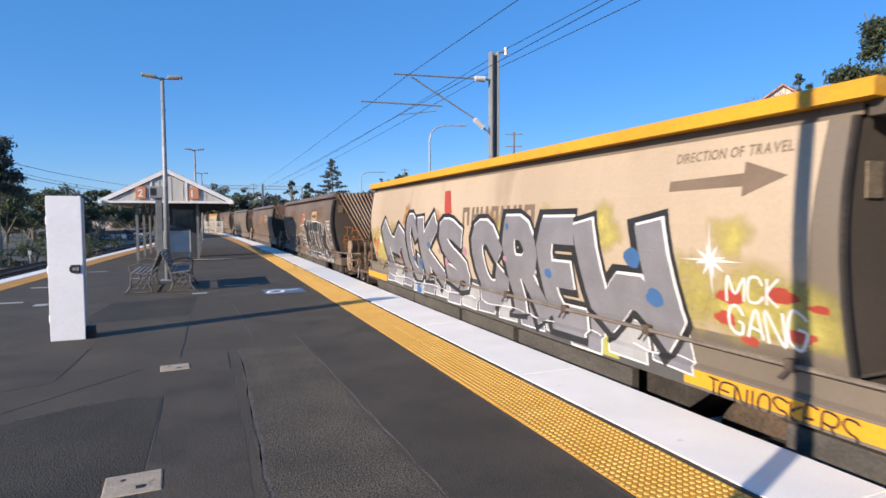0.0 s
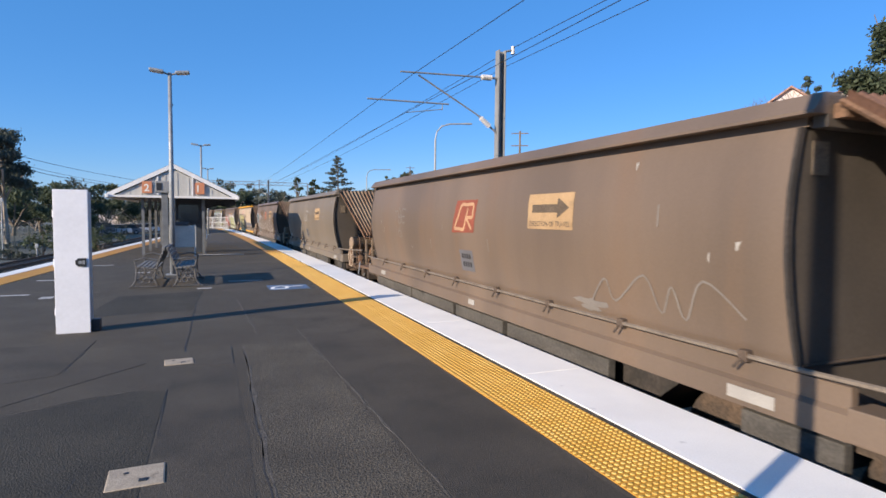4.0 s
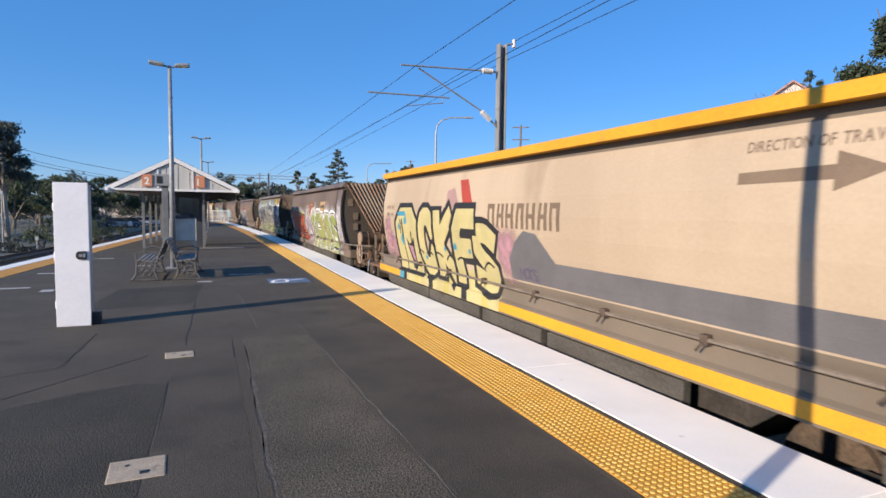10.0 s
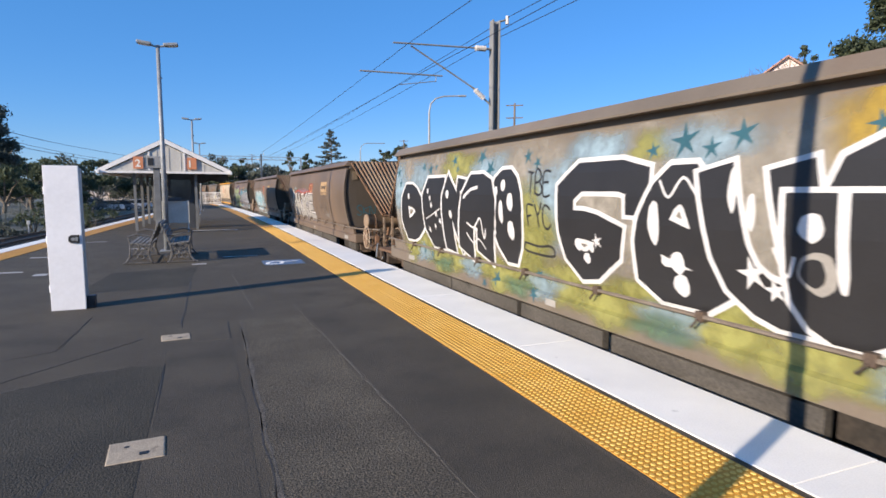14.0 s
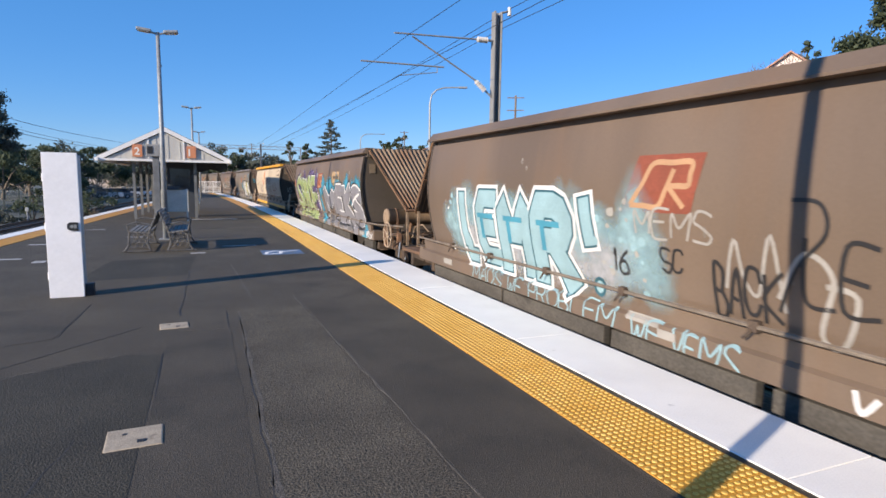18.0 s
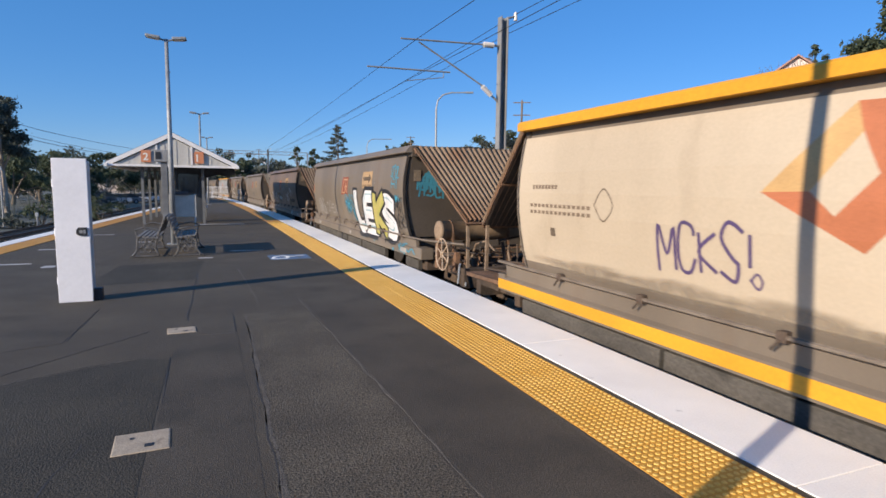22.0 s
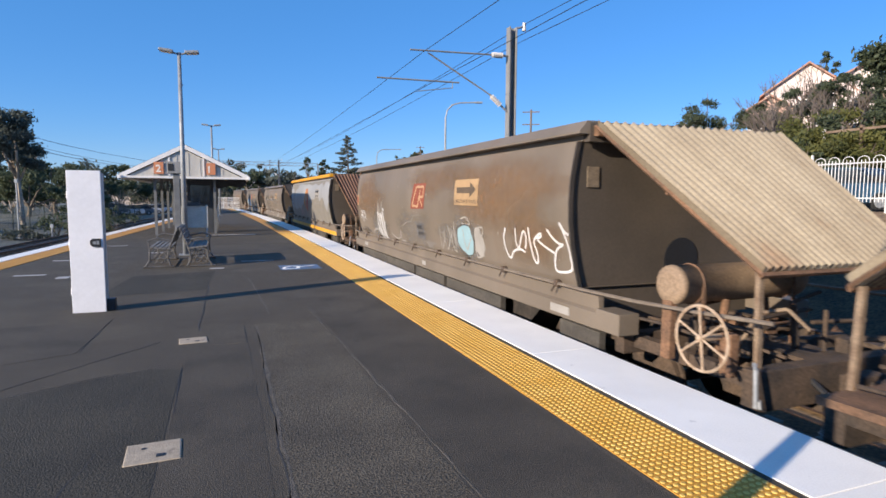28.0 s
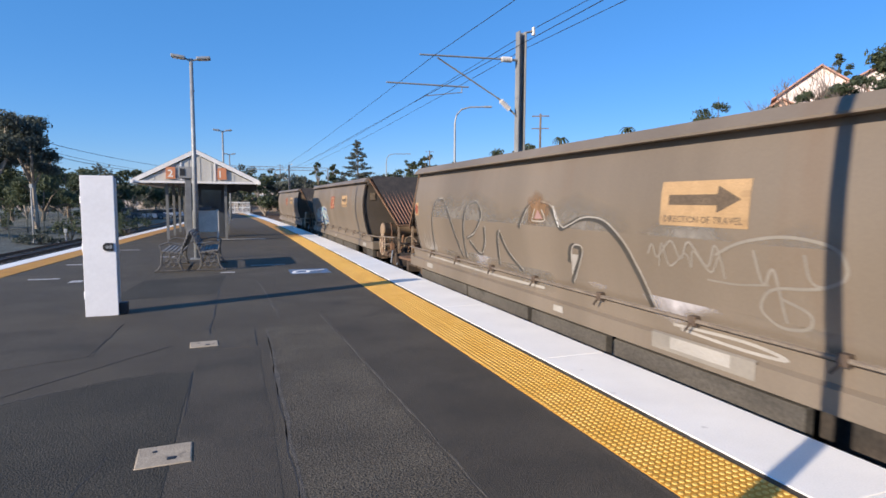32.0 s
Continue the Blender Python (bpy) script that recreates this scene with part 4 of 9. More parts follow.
def tree(x, y, h, spread, seed, leaf="leaf_dark", bark="bark", label="dark green leafy tree", count=2600, size=0.22, trunk=0.35, bare=0.3, z=None, name="tree"):
    """Tapered trunk, forked limbs and an uneven crown of many leaf clumps."""
    r = random.Random(seed)
    z = ground_z(x, y) - 0.1 if z is None else z
    t = thing(name, pose(x, y, z), label, "tree", "trees round the station")
    lean = Vector((r.uniform(-0.06, 0.06) * h, r.uniform(-0.06, 0.06) * h, 0))
    bm = bmesh.new()
    fork = Vector((0, 0, h * bare)) + lean * 0.5
    rod(bm, (0, 0, 0), fork, trunk * 0.5, trunk * 0.36, 8)
    blobs = []
    for k in range(7):
        a = k * 2.4 + r.uniform(0, 0.8)
        tip = Vector((math.cos(a) * spread * r.uniform(0.35, 0.85), math.sin(a) * spread * r.uniform(0.35, 0.85), h * r.uniform(bare + 0.22, 0.9))) + lean
        if k == 0:
            tip = Vector((lean.x, lean.y, h * 0.93))
        mid = fork.lerp(tip, 0.5) + Vector((r.uniform(-0.1, 0.1), r.uniform(-0.1, 0.1), 0.06 * h))
        rod(bm, fork, mid, trunk * 0.26, trunk * 0.17, 6)
        rod(bm, mid, tip, trunk * 0.17, trunk * 0.05, 6)
        for j in range(3):
            q = mid.lerp(tip, r.uniform(0.4, 1.0)) + Vector((r.uniform(-1, 1), r.uniform(-1, 1), r.uniform(-0.4, 0.5))) * spread * 0.28
            rod(bm, mid.lerp(tip, 0.5), q, trunk * 0.08, trunk * 0.03, 5)
            s = spread * r.uniform(0.13, 0.27)
            blobs.append((q.x, q.y, q.z, s, s, s * r.uniform(0.5, 0.8)))
    part("trunk", bm, bark, t)
    part("crown", leaf_cloud("crown", blobs, leaf, size * 0.62, int(count * 2.1), seed), None, t)
    return t


def dist(az, d):
    return d * math.sin(radians(az)), d * math.cos(radians(az))


# gum trees and scrub beyond the far tracks
for az, d, h, sp, sd, lf, n in ((-15.4, 58, 9.6, 4.0, 1, "leaf_gum", 5200), (-18.5, 54, 9.2, 4.0, 2, "leaf_gum", 3600), (-13.2, 90, 6.5, 4.6, 3, "leaf_dark", 2600), (-11.8, 82, 5.6, 3.6, 4, "leaf_dark", 2200),
                                (-9.6, 110, 5.2, 4.2, 5, "leaf_dark", 1800), (-15.0, 76, 5.2, 4.2, 6, "leaf_dark", 2200), (-7.6, 130, 5.5, 5.0, 7, "leaf_gum", 1800), (-17.0, 84, 6.5, 5.0, 8, "leaf_dark", 2200),
                                (-5.6, 140, 6.0, 5.0, 9, "leaf_dark", 1600), (-20.5, 60, 6.5, 4.0, 10, "leaf_dark", 1800), (-10.6, 60, 3.4, 2.4, 41, "leaf_dark", 1600), (-4.4, 120, 5.0, 4.0, 43, "leaf_gum", 1400)):
    x, y = dist(az, d)
    tree(x, y, h, sp, sd, lf, "bark_pale" if lf == "leaf_gum" else "bark", "tall pale-trunked gum tree" if h > 8 else "dark bushy tree beyond the tracks", n, 0.26 + d * 0.0016, 0.45, 0.36 if h > 8 else 0.2)

# the wooded hill beyond the train
for az, d, h, sp, sd, lf, n in ((46.0, 44, 5.0, 2.4, 11, "leaf_dark", 2600), (48.2, 42, 4.6, 2.2, 12, "leaf_dark", 2800), (50.5, 31, 3.2, 2.6, 13, "leaf_lime", 3400), (53.5, 30, 3.3, 2.6, 14, "leaf_lime", 3600),
                                (56.5, 30, 3.4, 2.6, 15, "leaf_lime", 3200), (61.6, 27, 9.6, 2.3, 16, "leaf_dark", 4200), (66, 29, 11.0, 3.4, 17, "leaf_dark", 4200), (47.5, 33, 3.4, 2.4, 18, "leaf_lime", 2600),
                                (45.5, 70, 7.5, 4.0, 19, "leaf_dark", 2200), (57.6, 40, 4.6, 2.4, 20, "leaf_dark", 2000), (59.5, 42, 7.5, 2.6, 44, "leaf_dark", 2400), (64, 34, 11, 4, 45, "leaf_dark", 2400), (50.2, 52, 5.6, 2.2, 46, "leaf_dark", 1800), (54.3, 64, 8.2, 1.5, 47, "leaf_dark", 900), (57.5, 50, 6.0, 2.6, 48, "leaf_gum", 2000), (52.5, 37, 4.4, 3.0, 49, "leaf_lime", 3000), (58.6, 33, 5.6, 2.4, 61, "leaf_dark", 2600), (57.2, 31.5, 4.4, 2.0, 62, "leaf_lime", 2400), (51.2, 28.5, 2.5, 1.6, 63, "leaf_dark", 2200), (53.4, 28.0, 2.7, 1.5, 64, "leaf_dark", 2200), (55.2, 33, 4.6, 2.2, 65, "leaf_dark", 2400), (51.9, 48, 6.6, 1.9, 66, "leaf_dark", 1700), (54.0, 48, 6.9, 1.7, 67, "leaf_gum", 1500), (56.4, 47, 7.2, 2.0, 68, "leaf_dark", 1800), (50.6, 50, 5.4, 1.8, 69, "leaf_gum", 1500), (55.5, 36, 4.6, 3.0, 40, "leaf_lime", 3000)):
    x, y = dist(az, d)
    tree(x, y, h, sp, sd, lf, "bark", "dense green tree on the hillside", n, 0.15 + d * 0.0022, 0.3, 0.18)


def bare_tree(x, y, h, seed):
    r = random.Random(seed)
    t = thing("bare_tree", pose(x, y, ground_z(x, y) - 0.1), "leafless grey-branched tree before a white house", "tree", "trees round the station")
    bm = bmesh.new()

    def grow(p, d, length, rad, depth):
        q = p + d * length
        rod(bm, p, q, rad, rad * 0.6, 5, False)
        if depth:
            for _ in range(3):
                grow(q, (d + Vector((r.uniform(-0.7, 0.7), r.uniform(-0.7, 0.7), r.uniform(-0.1, 0.5)))).normalized(), length * r.uniform(0.6, 0.85), rad * 0.6, depth - 1)
    grow(Vector((0, 0, 0)), Vector((0, 0, 1)), h * 0.3, 0.13, 4)
    part("limb", bm, "twig", t)


for az, d, sd in ((51.2, 50, 8), (52.4, 50, 9), (53.6, 50, 10), (54.9, 50, 11), (56.0, 50, 12), (49.6, 45, 4), (50.6, 46, 1), (51.9, 43, 5), (53.2, 44, 2), (54.3, 46, 6), (55.4, 45, 3), (56.6, 46, 7)):
    bare_tree(*dist(az, d), 6.5 if d < 48 else 7.5, sd)

# far tree line along the line, with a tall pine and round-headed trees
for k in range(34):
    az = 4.2 + k * 0.86
    d = 150 + 40 * math.sin(k * 1.7)
    x, y = dist(az, d)
    top = 1.6 + d * (0.033 + 0.0021 * (az - 5)) * (0.93 + 0.1 * math.sin(k * 2.3))
    h = max(3.5, top - ground_z(x, y))
    tree(x, y, h, 4.6, 50 + k, ("leaf_dark", "leaf_gum")[k % 2], "bark", "dark tree in the far tree line", 900, 0.75, 0.4, 0.06)
for az, d, el, sp, n, sd in ((7.8, 150, 0.071, 1.8, 500, 92), (9.1, 150, 0.066, 1.7, 500, 93), (18.4, 140, 0.088, 2.4, 800, 94), (16.9, 150, 0.078, 2.2, 600, 95), (3.3, 170, 0.062, 3.2, 700, 96), (29.0, 80, 0.104, 1.4, 400, 97)):
    x, y = dist(az, d)
    tree(x, y, 1.6 + el * d - ground_z(x, y), sp, sd, "leaf_dark", "bark", "lone dark tree standing above the tree line", n, 0.6, 0.5, 0.45)


def pine(az, d, el, seed):
    """A tall open conifer: a straight trunk with uneven tiers of branches."""
    x, y = dist(az, d)
    z0, z1 = ground_z(x, y) - 0.2, 1.6 + el * d
    h, r = z1 - z0, random.Random(seed)
    t = thing("pine_tree", pose(x, y, z0), "tall dark pine above the far tree line", "tree", "trees round the station")
    bm = bmesh.new()
    rod(bm, (0, 0, 0), (0, 0, h), 0.35, 0.05, 7)
    blobs = []
    for k in range(34):
        u = 0.38 + 0.62 * k / 33
        a, reach = k * 2.4 + r.uniform(-0.4, 0.4), (1.12 - u) * h * 0.36 * r.uniform(0.55, 1.1)
        tip = Vector((math.cos(a) * reach, math.sin(a) * reach, u * h + reach * r.uniform(0.0, 0.25)))
        rod(bm, (0, 0, u * h), tip, 0.09, 0.03, 5)
        for q in (0.6, 1.0):
            p = Vector((0, 0, u * h)).lerp(tip, q)
            blobs.append((p.x, p.y, p.z, 0.20 * reach + 0.35, 0.20 * reach + 0.35, 0.32))
    part("trunk", bm, "bark", t)
    part("crown", leaf_cloud("crown", blobs, "leaf_gum", 0.42, 2600, seed), None, t)


pine(11.6, 165, 0.102, 91)


def palm(az, d, el, seed):
    x, y = dist(az, d)
    z0, z1 = ground_z(x, y) - 0.2, 1.6 + el * d
    r = random.Random(seed)
    p = thing("palm_tree", pose(x, y, z0), "slim palm tree on the ridge", "palm tree", "palms on the ridge")
    bm = bmesh.new()
    rod(bm, (0, 0, 0), (0, 0, z1 - z0), 0.22, 0.14, 7)
    part("trunk", bm, "bark", p)
    for k in range(13):
        a = k * 2.4
        bm = bmesh.new()
        d0 = Vector((math.cos(a), math.sin(a), 0))
        up = r.uniform(0.1, 0.9)
        q = [Vector((0, 0, z1 - z0)) + d0 * (0.28 * i) + Vector((0, 0, up * 0.32 * i - 0.075 * i * i)) for i in range(6)]
        s = Vector((-d0.y, d0.x, 0))
        for i in range(5):
            w0, w1 = 0.17 * (1 - abs(i - 2) / 5), 0.17 * (1 - abs(i - 1) / 5)
            for sgn in (-1, 1):
                vs = [bm.verts.new(v) for v in (q[i], q[i + 1], q[i + 1] + s * sgn * w1 - Vector((0, 0, 0.10)), q[i] + s * sgn * w0 - Vector((0, 0, 0.10)))]
                bm.faces.new(vs)
        part("frond", bm, "leaf_dark", p)


# scrub on the ridge behind the train and beside the far tracks
for k in range(15):
    az = 24.5 + k * 1.5
    x, y = dist(az, 84 + 8 * math.sin(k * 2.1))
    top = 1.6 + 84 * (0.083 + 0.012 * math.sin(k * 1.3) + 0.0007 * k)
    tree(x, y, max(2.5, top - ground_z(x, y)), 3.6, 120 + k, ("leaf_lime", "leaf_dark", "leaf_gum")[k % 3], "bark", "scrubby tree on the grassy ridge", 1000, 0.5, 0.25, 0.05, name="shrub_tree")
for k in range(6):
    az = -19.5 + k * 2.1
    x, y = dist(az, 49 + 7 * math.sin(k * 1.9))
    tree(x, y, 1.5 + 0.7 * math.sin(k * 2.7), 1.5, 150 + k, ("leaf_gum", "leaf_dark")[k % 2], "bark", "low scrub beside the far tracks", 420, 0.22, 0.12, 0.05, name="shrub_tree")


for az, d, el, sd in ((37.8, 92, 0.122, 1), (31.6, 95, 0.108, 2), (35.9, 98, 0.108, 3), (39.9, 95, 0.112, 4), (28.2, 95, 0.098, 5)):
    palm(az, d, el, sd)


# grey-green wooded rise beyond the platform end and the far tracks
for k in range(22):
    az = -21 + k * 1.25
    d = 128 + 22 * math.sin(k * 2.9)
    x, y = dist(az, d)
    top = 1.6 + d * (0.043 + 0.008 * math.sin(k * 1.9) + (0.010 if az > -3 else 0))
    tree(x, y, max(3.0, top - ground_z(x, y)), 5.2, 180 + k, ("leaf_gum", "leaf_dark")[k % 3 == 1], "bark_pale", "grey-green tree on the rise beyond the tracks", 800, 0.72, 0.4, 0.05)


# ---- houses ----
def house(az, d, w, dep, eave, ridge, turn, wall, label, z=None, windows=3):
    x, y = dist(az, d)
    z = ground_z(x, y) - 0.3 if z is None else z
    h = thing("house", pose(x, y, z, 0, 0, turn), label, "house", "houses on the hill")
    bm = bmesh.new()
    prism(bm, [(-w / 2, 0), (w / 2, 0), (w / 2, eave), (0, ridge), (-w / 2, eave)], -dep / 2, dep / 2, "y")
    part("wall", bm, wall, h)
    for s in (-1, 1):
        bm = bmesh.new()
        o = Vector((-(ridge - eave), 0, w / 2)).normalized()
        a, b = Vector((0, 0, ridge + 0.02)), Vector((s * (w / 2 + 0.4), 0, eave - 0.4 * (ridge - eave) / (w / 2) + 0.02))
        up = Vector((0, 0, 0.14))
        prism(bm, [(a.x, a.z), (b.x, b.z), (b.x, b.z + 0.14), (a.x, a.z + 0.14)], -dep / 2 - 0.4, dep / 2 + 0.4, "y")
        part("roof", bm, "tile_roof", h, "terracotta tiled roof")
    for k in range(windows):
        for zz in ([eave * 0.25, eave * 0.66] if eave > 4 else [eave * 0.4]):
            xx = -w / 2 + w * (k + 0.5) / windows
            bm = bmesh.new()
            box(bm, (xx - 0.55, -dep / 2 - 0.05, zz), (xx + 0.55, -dep / 2 - 0.01, zz + 1.1))
            win = part("window", bm, "white_trim", h)
            bm = bmesh.new()
            box(bm, (xx - 0.47, -dep / 2 - 0.065, zz + 0.08), (xx + 0.47, -dep / 2 - 0.052, zz + 1.02))
            part("pane", bm, "window", win)
    return h


house(52.7, 60, 6.0, 8.0, 5.0, 7.2, -48, "wall_white", "white two-storey house with terracotta gables", 5.4)
house(55.6, 60, 6.5, 8.0, 4.8, 6.6, -42, "wall_white", "white gabled house wing on the hill", 5.4)
house(50.4, 58, 3.2, 5.0, 2.8, 3.8, -50, "wall_pink", "small pink house with a tiled roof", 6.3)
house(43.6, 105, 10, 9.0, 2.8, 5.0, -46, "wall_pink", "low house with an orange tiled roof", 8.6)
house(22.5, 130, 12, 8.0, 3.0, 5.0, -20, "wall_white", "pale house in the distance behind trees", 5.2)
for az, d, w, e, z in ((3.4, 260, 14, 4.0, 4.0), (-7.2, 150, 18, 4.5, -2.4), (-9.0, 165, 14, 4.5, -2.2)):
    house(az, d, w, 10, e, e + 1.2, 0, "wall_white", "white commercial building in the distance", z, 4)

# verandah terrace below the hill houses, timber fence and white pool fence
def hoop_fence(x, y0, y1, z):
    f = thing("white_hoop_fence", pose(x, y0, z), "white steel fence with looped tops on the bank", "fence")
    n = int((y1 - y0) / 0.115)
    for zz in (0.10, 1.20):
        bm = bmesh.new()
        box(bm, (-0.02, 0, zz), (0.02, y1 - y0, zz + 0.04))
        part("rail", bm, "fence_white", f)
    bm = bmesh.new()
    rod(bm, (0, 0, 0), (0, 0, 1.32), 0.013, n=6)
    bar = mesh_of("bar", bm, "fence_white")
    bm = bmesh.new()
    tube(bm, [(0, 0.115 * 1.5 * (1 - math.cos(a)), 1.30 + 0.13 * math.sin(a)) for a in [math.pi * i / 8 for i in range(9)]], 0.012, 5)
    hoop = mesh_of("hoop", bm, "fence_white")
    bm = bmesh.new()
    box(bm, (-0.03, -0.03, -0.6), (0.03, 0.03, 1.55))
    post = mesh_of("post", bm, "fence_white")
    for i in range(n):
        o = part("post" if i % 21 == 0 else "bar", post if i % 21 == 0 else bar, None, f)
        o.location = (0, i * 0.115, 0)
        if i % 4 == 0:
            o = part("hoop", hoop, None, f)
            o.location = (0, i * 0.115, 0)


hoop_fence(18.6, 4.0, 25.0, ground_z(18.6, 12) + 0.32)
paling = thing("paling_fence", pose(22.5, 2, ground_z(22.5, 10) - 0.1), "brown timber paling fence behind the white fence", "fence")
bm = bmesh.new()
box(bm, (-0.01, 0, 0.0), (0.01, 0.145, 1.55))
pal = mesh_of("paling", bm, "timber")
for i in range(120):
    o = part("paling", pal, None, paling)
    o.location = (0, i * 0.155, 0.04 * math.sin(i * 1.7))
deck = thing("timber_verandah", pose(26.5, 13.0, ground_z(26.5, 13) - 0.1, 0, 0, 0), "raised timber verandah with posts below the trees", "verandah")
bm = bmesh.new()
box(bm, (-1.5, -5, 2.3), (1.5, 5, 2.5))
part("floor_slab", bm, "timber", deck)
for k in range(7):
    bm = bmesh.new()
    box(bm, (-1.5, -5 + k * 1.65, 0), (-1.38, -4.88 + k * 1.65, 3.6))
    part("post", bm, ("white_trim", "timber")[k % 2], deck)
bm = bmesh.new()
box(bm, (-1.5, -5, 3.4), (-1.44, 5, 3.5))
part("hand_rail", bm, "timber", deck)
bm = bmesh.new()
box(bm, (0.6, -5, 0), (0.75, 5, 3.3))
part("rear_wall", bm, "timber", deck)


# ---- vehicles, lamps and poles ----
def car(x, y, turn, paint_name, label, z=None):
    c = thing("parked_car", pose(x, y, ground_z(x, y) if z is None else z, 0, 0, turn), label, "car", "parked cars")
    bm = bmesh.new()
    prism(bm, [(-2.1, 0.3), (-2.15, 0.75), (-1.9, 0.9), (-0.9, 0.95), (2.0, 0.92), (2.12, 0.7), (2.1, 0.3)], -0.85, 0.85, "y")
    bmesh.ops.bevel(bm, geom=bm.edges[:], offset=0.06, segments=2, affect="EDGES")
    part("body", bm, paint_name, c)
    bm = bmesh.new()
    prism(bm, [(-1.0, 0.92), (-0.45, 1.42), (1.1, 1.45), (1.75, 0.92)], -0.72, 0.72, "y")
    cab = part("cabin", bm, "window", c)
    bm = bmesh.new()
    prism(bm, [(-0.5, 1.40), (-0.4, 1.47), (1.05, 1.49), (1.15, 1.42)], -0.70, 0.70, "y")
    part("roof", bm, paint_name, cab)
    for sx in (-1.3, 1.3):
        for sy in (-0.8, 0.8):
            bm = bmesh.new()
            rod(bm, (sx, sy - 0.1, 0.31), (sx, sy + 0.1, 0.31), 0.31, n=18)
            wh = part("wheel", bm, "tyre", c)
            bm = bmesh.new()
            rod(bm, (sx, sy - 0.11, 0.31), (sx, sy + 0.11, 0.31), 0.18, n=12)
            part("rim", bm, "galv", wh)


car(20.5, 13.4, 92, "car_blue", "dark blue car parked behind the white fence")
for k, (az, d, p) in enumerate(((-7.9, 92, "car_white"), (-7.1, 95, "car_grey"), (-6.3, 99, "car_white"), (-9.3, 88, "car_grey"), (-5.6, 104, "car_white"), (-10.4, 84, "car_white"))):
    x, y = dist(az, d)
    car(x, y, 6 + 4 * k, p, "white parked car on the street" if p == "car_white" else "grey parked car on the street")
bm = bmesh.new()
prism(bm, [(-34, -20), (-26, -20), (2, 330), (-8, 330)], GROUND_Z - 0.62, GROUND_Z - 0.42, "z")
solid("road", bm, "road", "grey asphalt street beyond the far tracks", "road", "structure")

fence = thing("mesh_fence", pose(left_edge(0) - 10.5, 0, 0, 0, 0, -3.7), "dark green wire mesh fence beyond the tracks", "fence")
bm = bmesh.new()
box(bm, (-0.03, -0.03, -1.6), (0.03, 0.03, 0.75))
me = mesh_of("post", bm, "fence_green")
bm = bmesh.new()
for k in range(12):
    rod(bm, (0, 0.25 * k, -1.2), (0, 0.25 * k, 0.7), 0.008, n=4)
for k in range(9):
    rod(bm, (0, 0, -1.1 + 0.22 * k), (0, 3.0, -1.1 + 0.22 * k), 0.008, n=4)
mesh_panel = mesh_of("mesh_panel", bm, "fence_green")
for k in range(42):
    for nm, dat in (("post", me), ("mesh_panel", mesh_panel)):
        o = part(nm, dat, None, fence)
        o.location = (0, 12 + 3 * k, 0)
for az, d, h in ((-15.7, 46, 3.6), (-13.5, 44, 0.75)):
    x, y = dist(az, d)
    t = thing("white_marker_post", pose(x, y, ground_z(x, y)), "white post beside the far tracks", "post", "trackside posts")
    bm = bmesh.new()
    rod(bm, (0, 0, 0), (0, 0, h), 0.05, n=10)
    part("shaft", bm, "galv", t)
    bm = bmesh.new()
    box(bm, (-0.09, -0.06, h), (0.09, 0.06, h + 0.25), bevel=0.02)
    part("head", bm, "box_grey", t)


def street_lamp(az, d, el, reach):
    x, y = dist(az, d)
    z0, z1 = ground_z(x, y), 1.6 + el * d
    s = thing("street_lamp", pose(x, y, z0, 0, 0, -az), "tall grey street lamp with a curved arm", "street lamp", "street lamps")
    h = z1 - z0
    bm = bmesh.new()
    rod(bm, (0, 0, 0), (0, 0, h - 1.2), 0.10, 0.07, 8)
    tube(bm, [(0, 0, h - 1.2), (0.12, 0, h - 0.6), (0.5, 0, h - 0.2), (1.1, 0, h - 0.03), (reach, 0, h)], 0.055, 8)
    part("pole", bm, "galv", s)
    bm = bmesh.new()
    box(bm, (reach, -0.13, h - 0.06), (reach + 0.6, 0.13, h + 0.06), bevel=0.03)
    part("lamp_head", bm, "galv", s)


street_lamp(21.2, 44, 0.163, 2.2)
street_lamp(14.4, 90, 0.082, 3.2)


def power_pole(az, d, el):
    x, y = dist(az, d)
    z0, z1 = ground_z(x, y), 1.6 + el * d
    s = thing("power_pole", pose(x, y, z0, 0, 0, -az), "wooden power pole with cross arms", "power pole", "power poles")
    bm = bmesh.new()
    rod(bm, (0, 0, 0), (0, 0, z1 - z0), 0.14, 0.10, 8)
    part("pole", bm, "bark", s)
    for k in (0.3, 1.6):
        bm = bmesh.new()
        box(bm, (-0.9, -0.05, z1 - z0 - k), (0.9, 0.05, z1 - z0 - k + 0.1))
        part("cross_arm", bm, "bark", s)


power_pole(29.6, 62, 0.150)
power_pole(18.7, 120, 0.088)
power_pole(4.2, 190, 0.06)


# ---- the train ----
BL = 11.4            # body length between the end walls
LEAD = 0.10          # the side plates start this far behind the top rail's leading end
PITCH = 16.2125      # from one wagon to the next
SIDE = [(2.255, -1.47), (2.05, -1.51), (1.80, -1.55), (1.55, -1.565), (1.30, -1.555), (1.05, -1.52), (0.80, -1.47), (0.54, -1.40), (0.50, -1.404), (0.345, -1.388), (0.315, -1.432), (0.135, -1.432)]


def side_x(z):
    for (za, xa), (zb, xb) in zip(SIDE, SIDE[1:]):
        if z >= zb:
            return xa + (xb - xa) * (za - z) / (za - zb)
    return SIDE[-1][1]


MESHES = {}


def shared(key, build):
    if key not in MESHES:
        MESHES[key] = build()
    return MESHES[key]


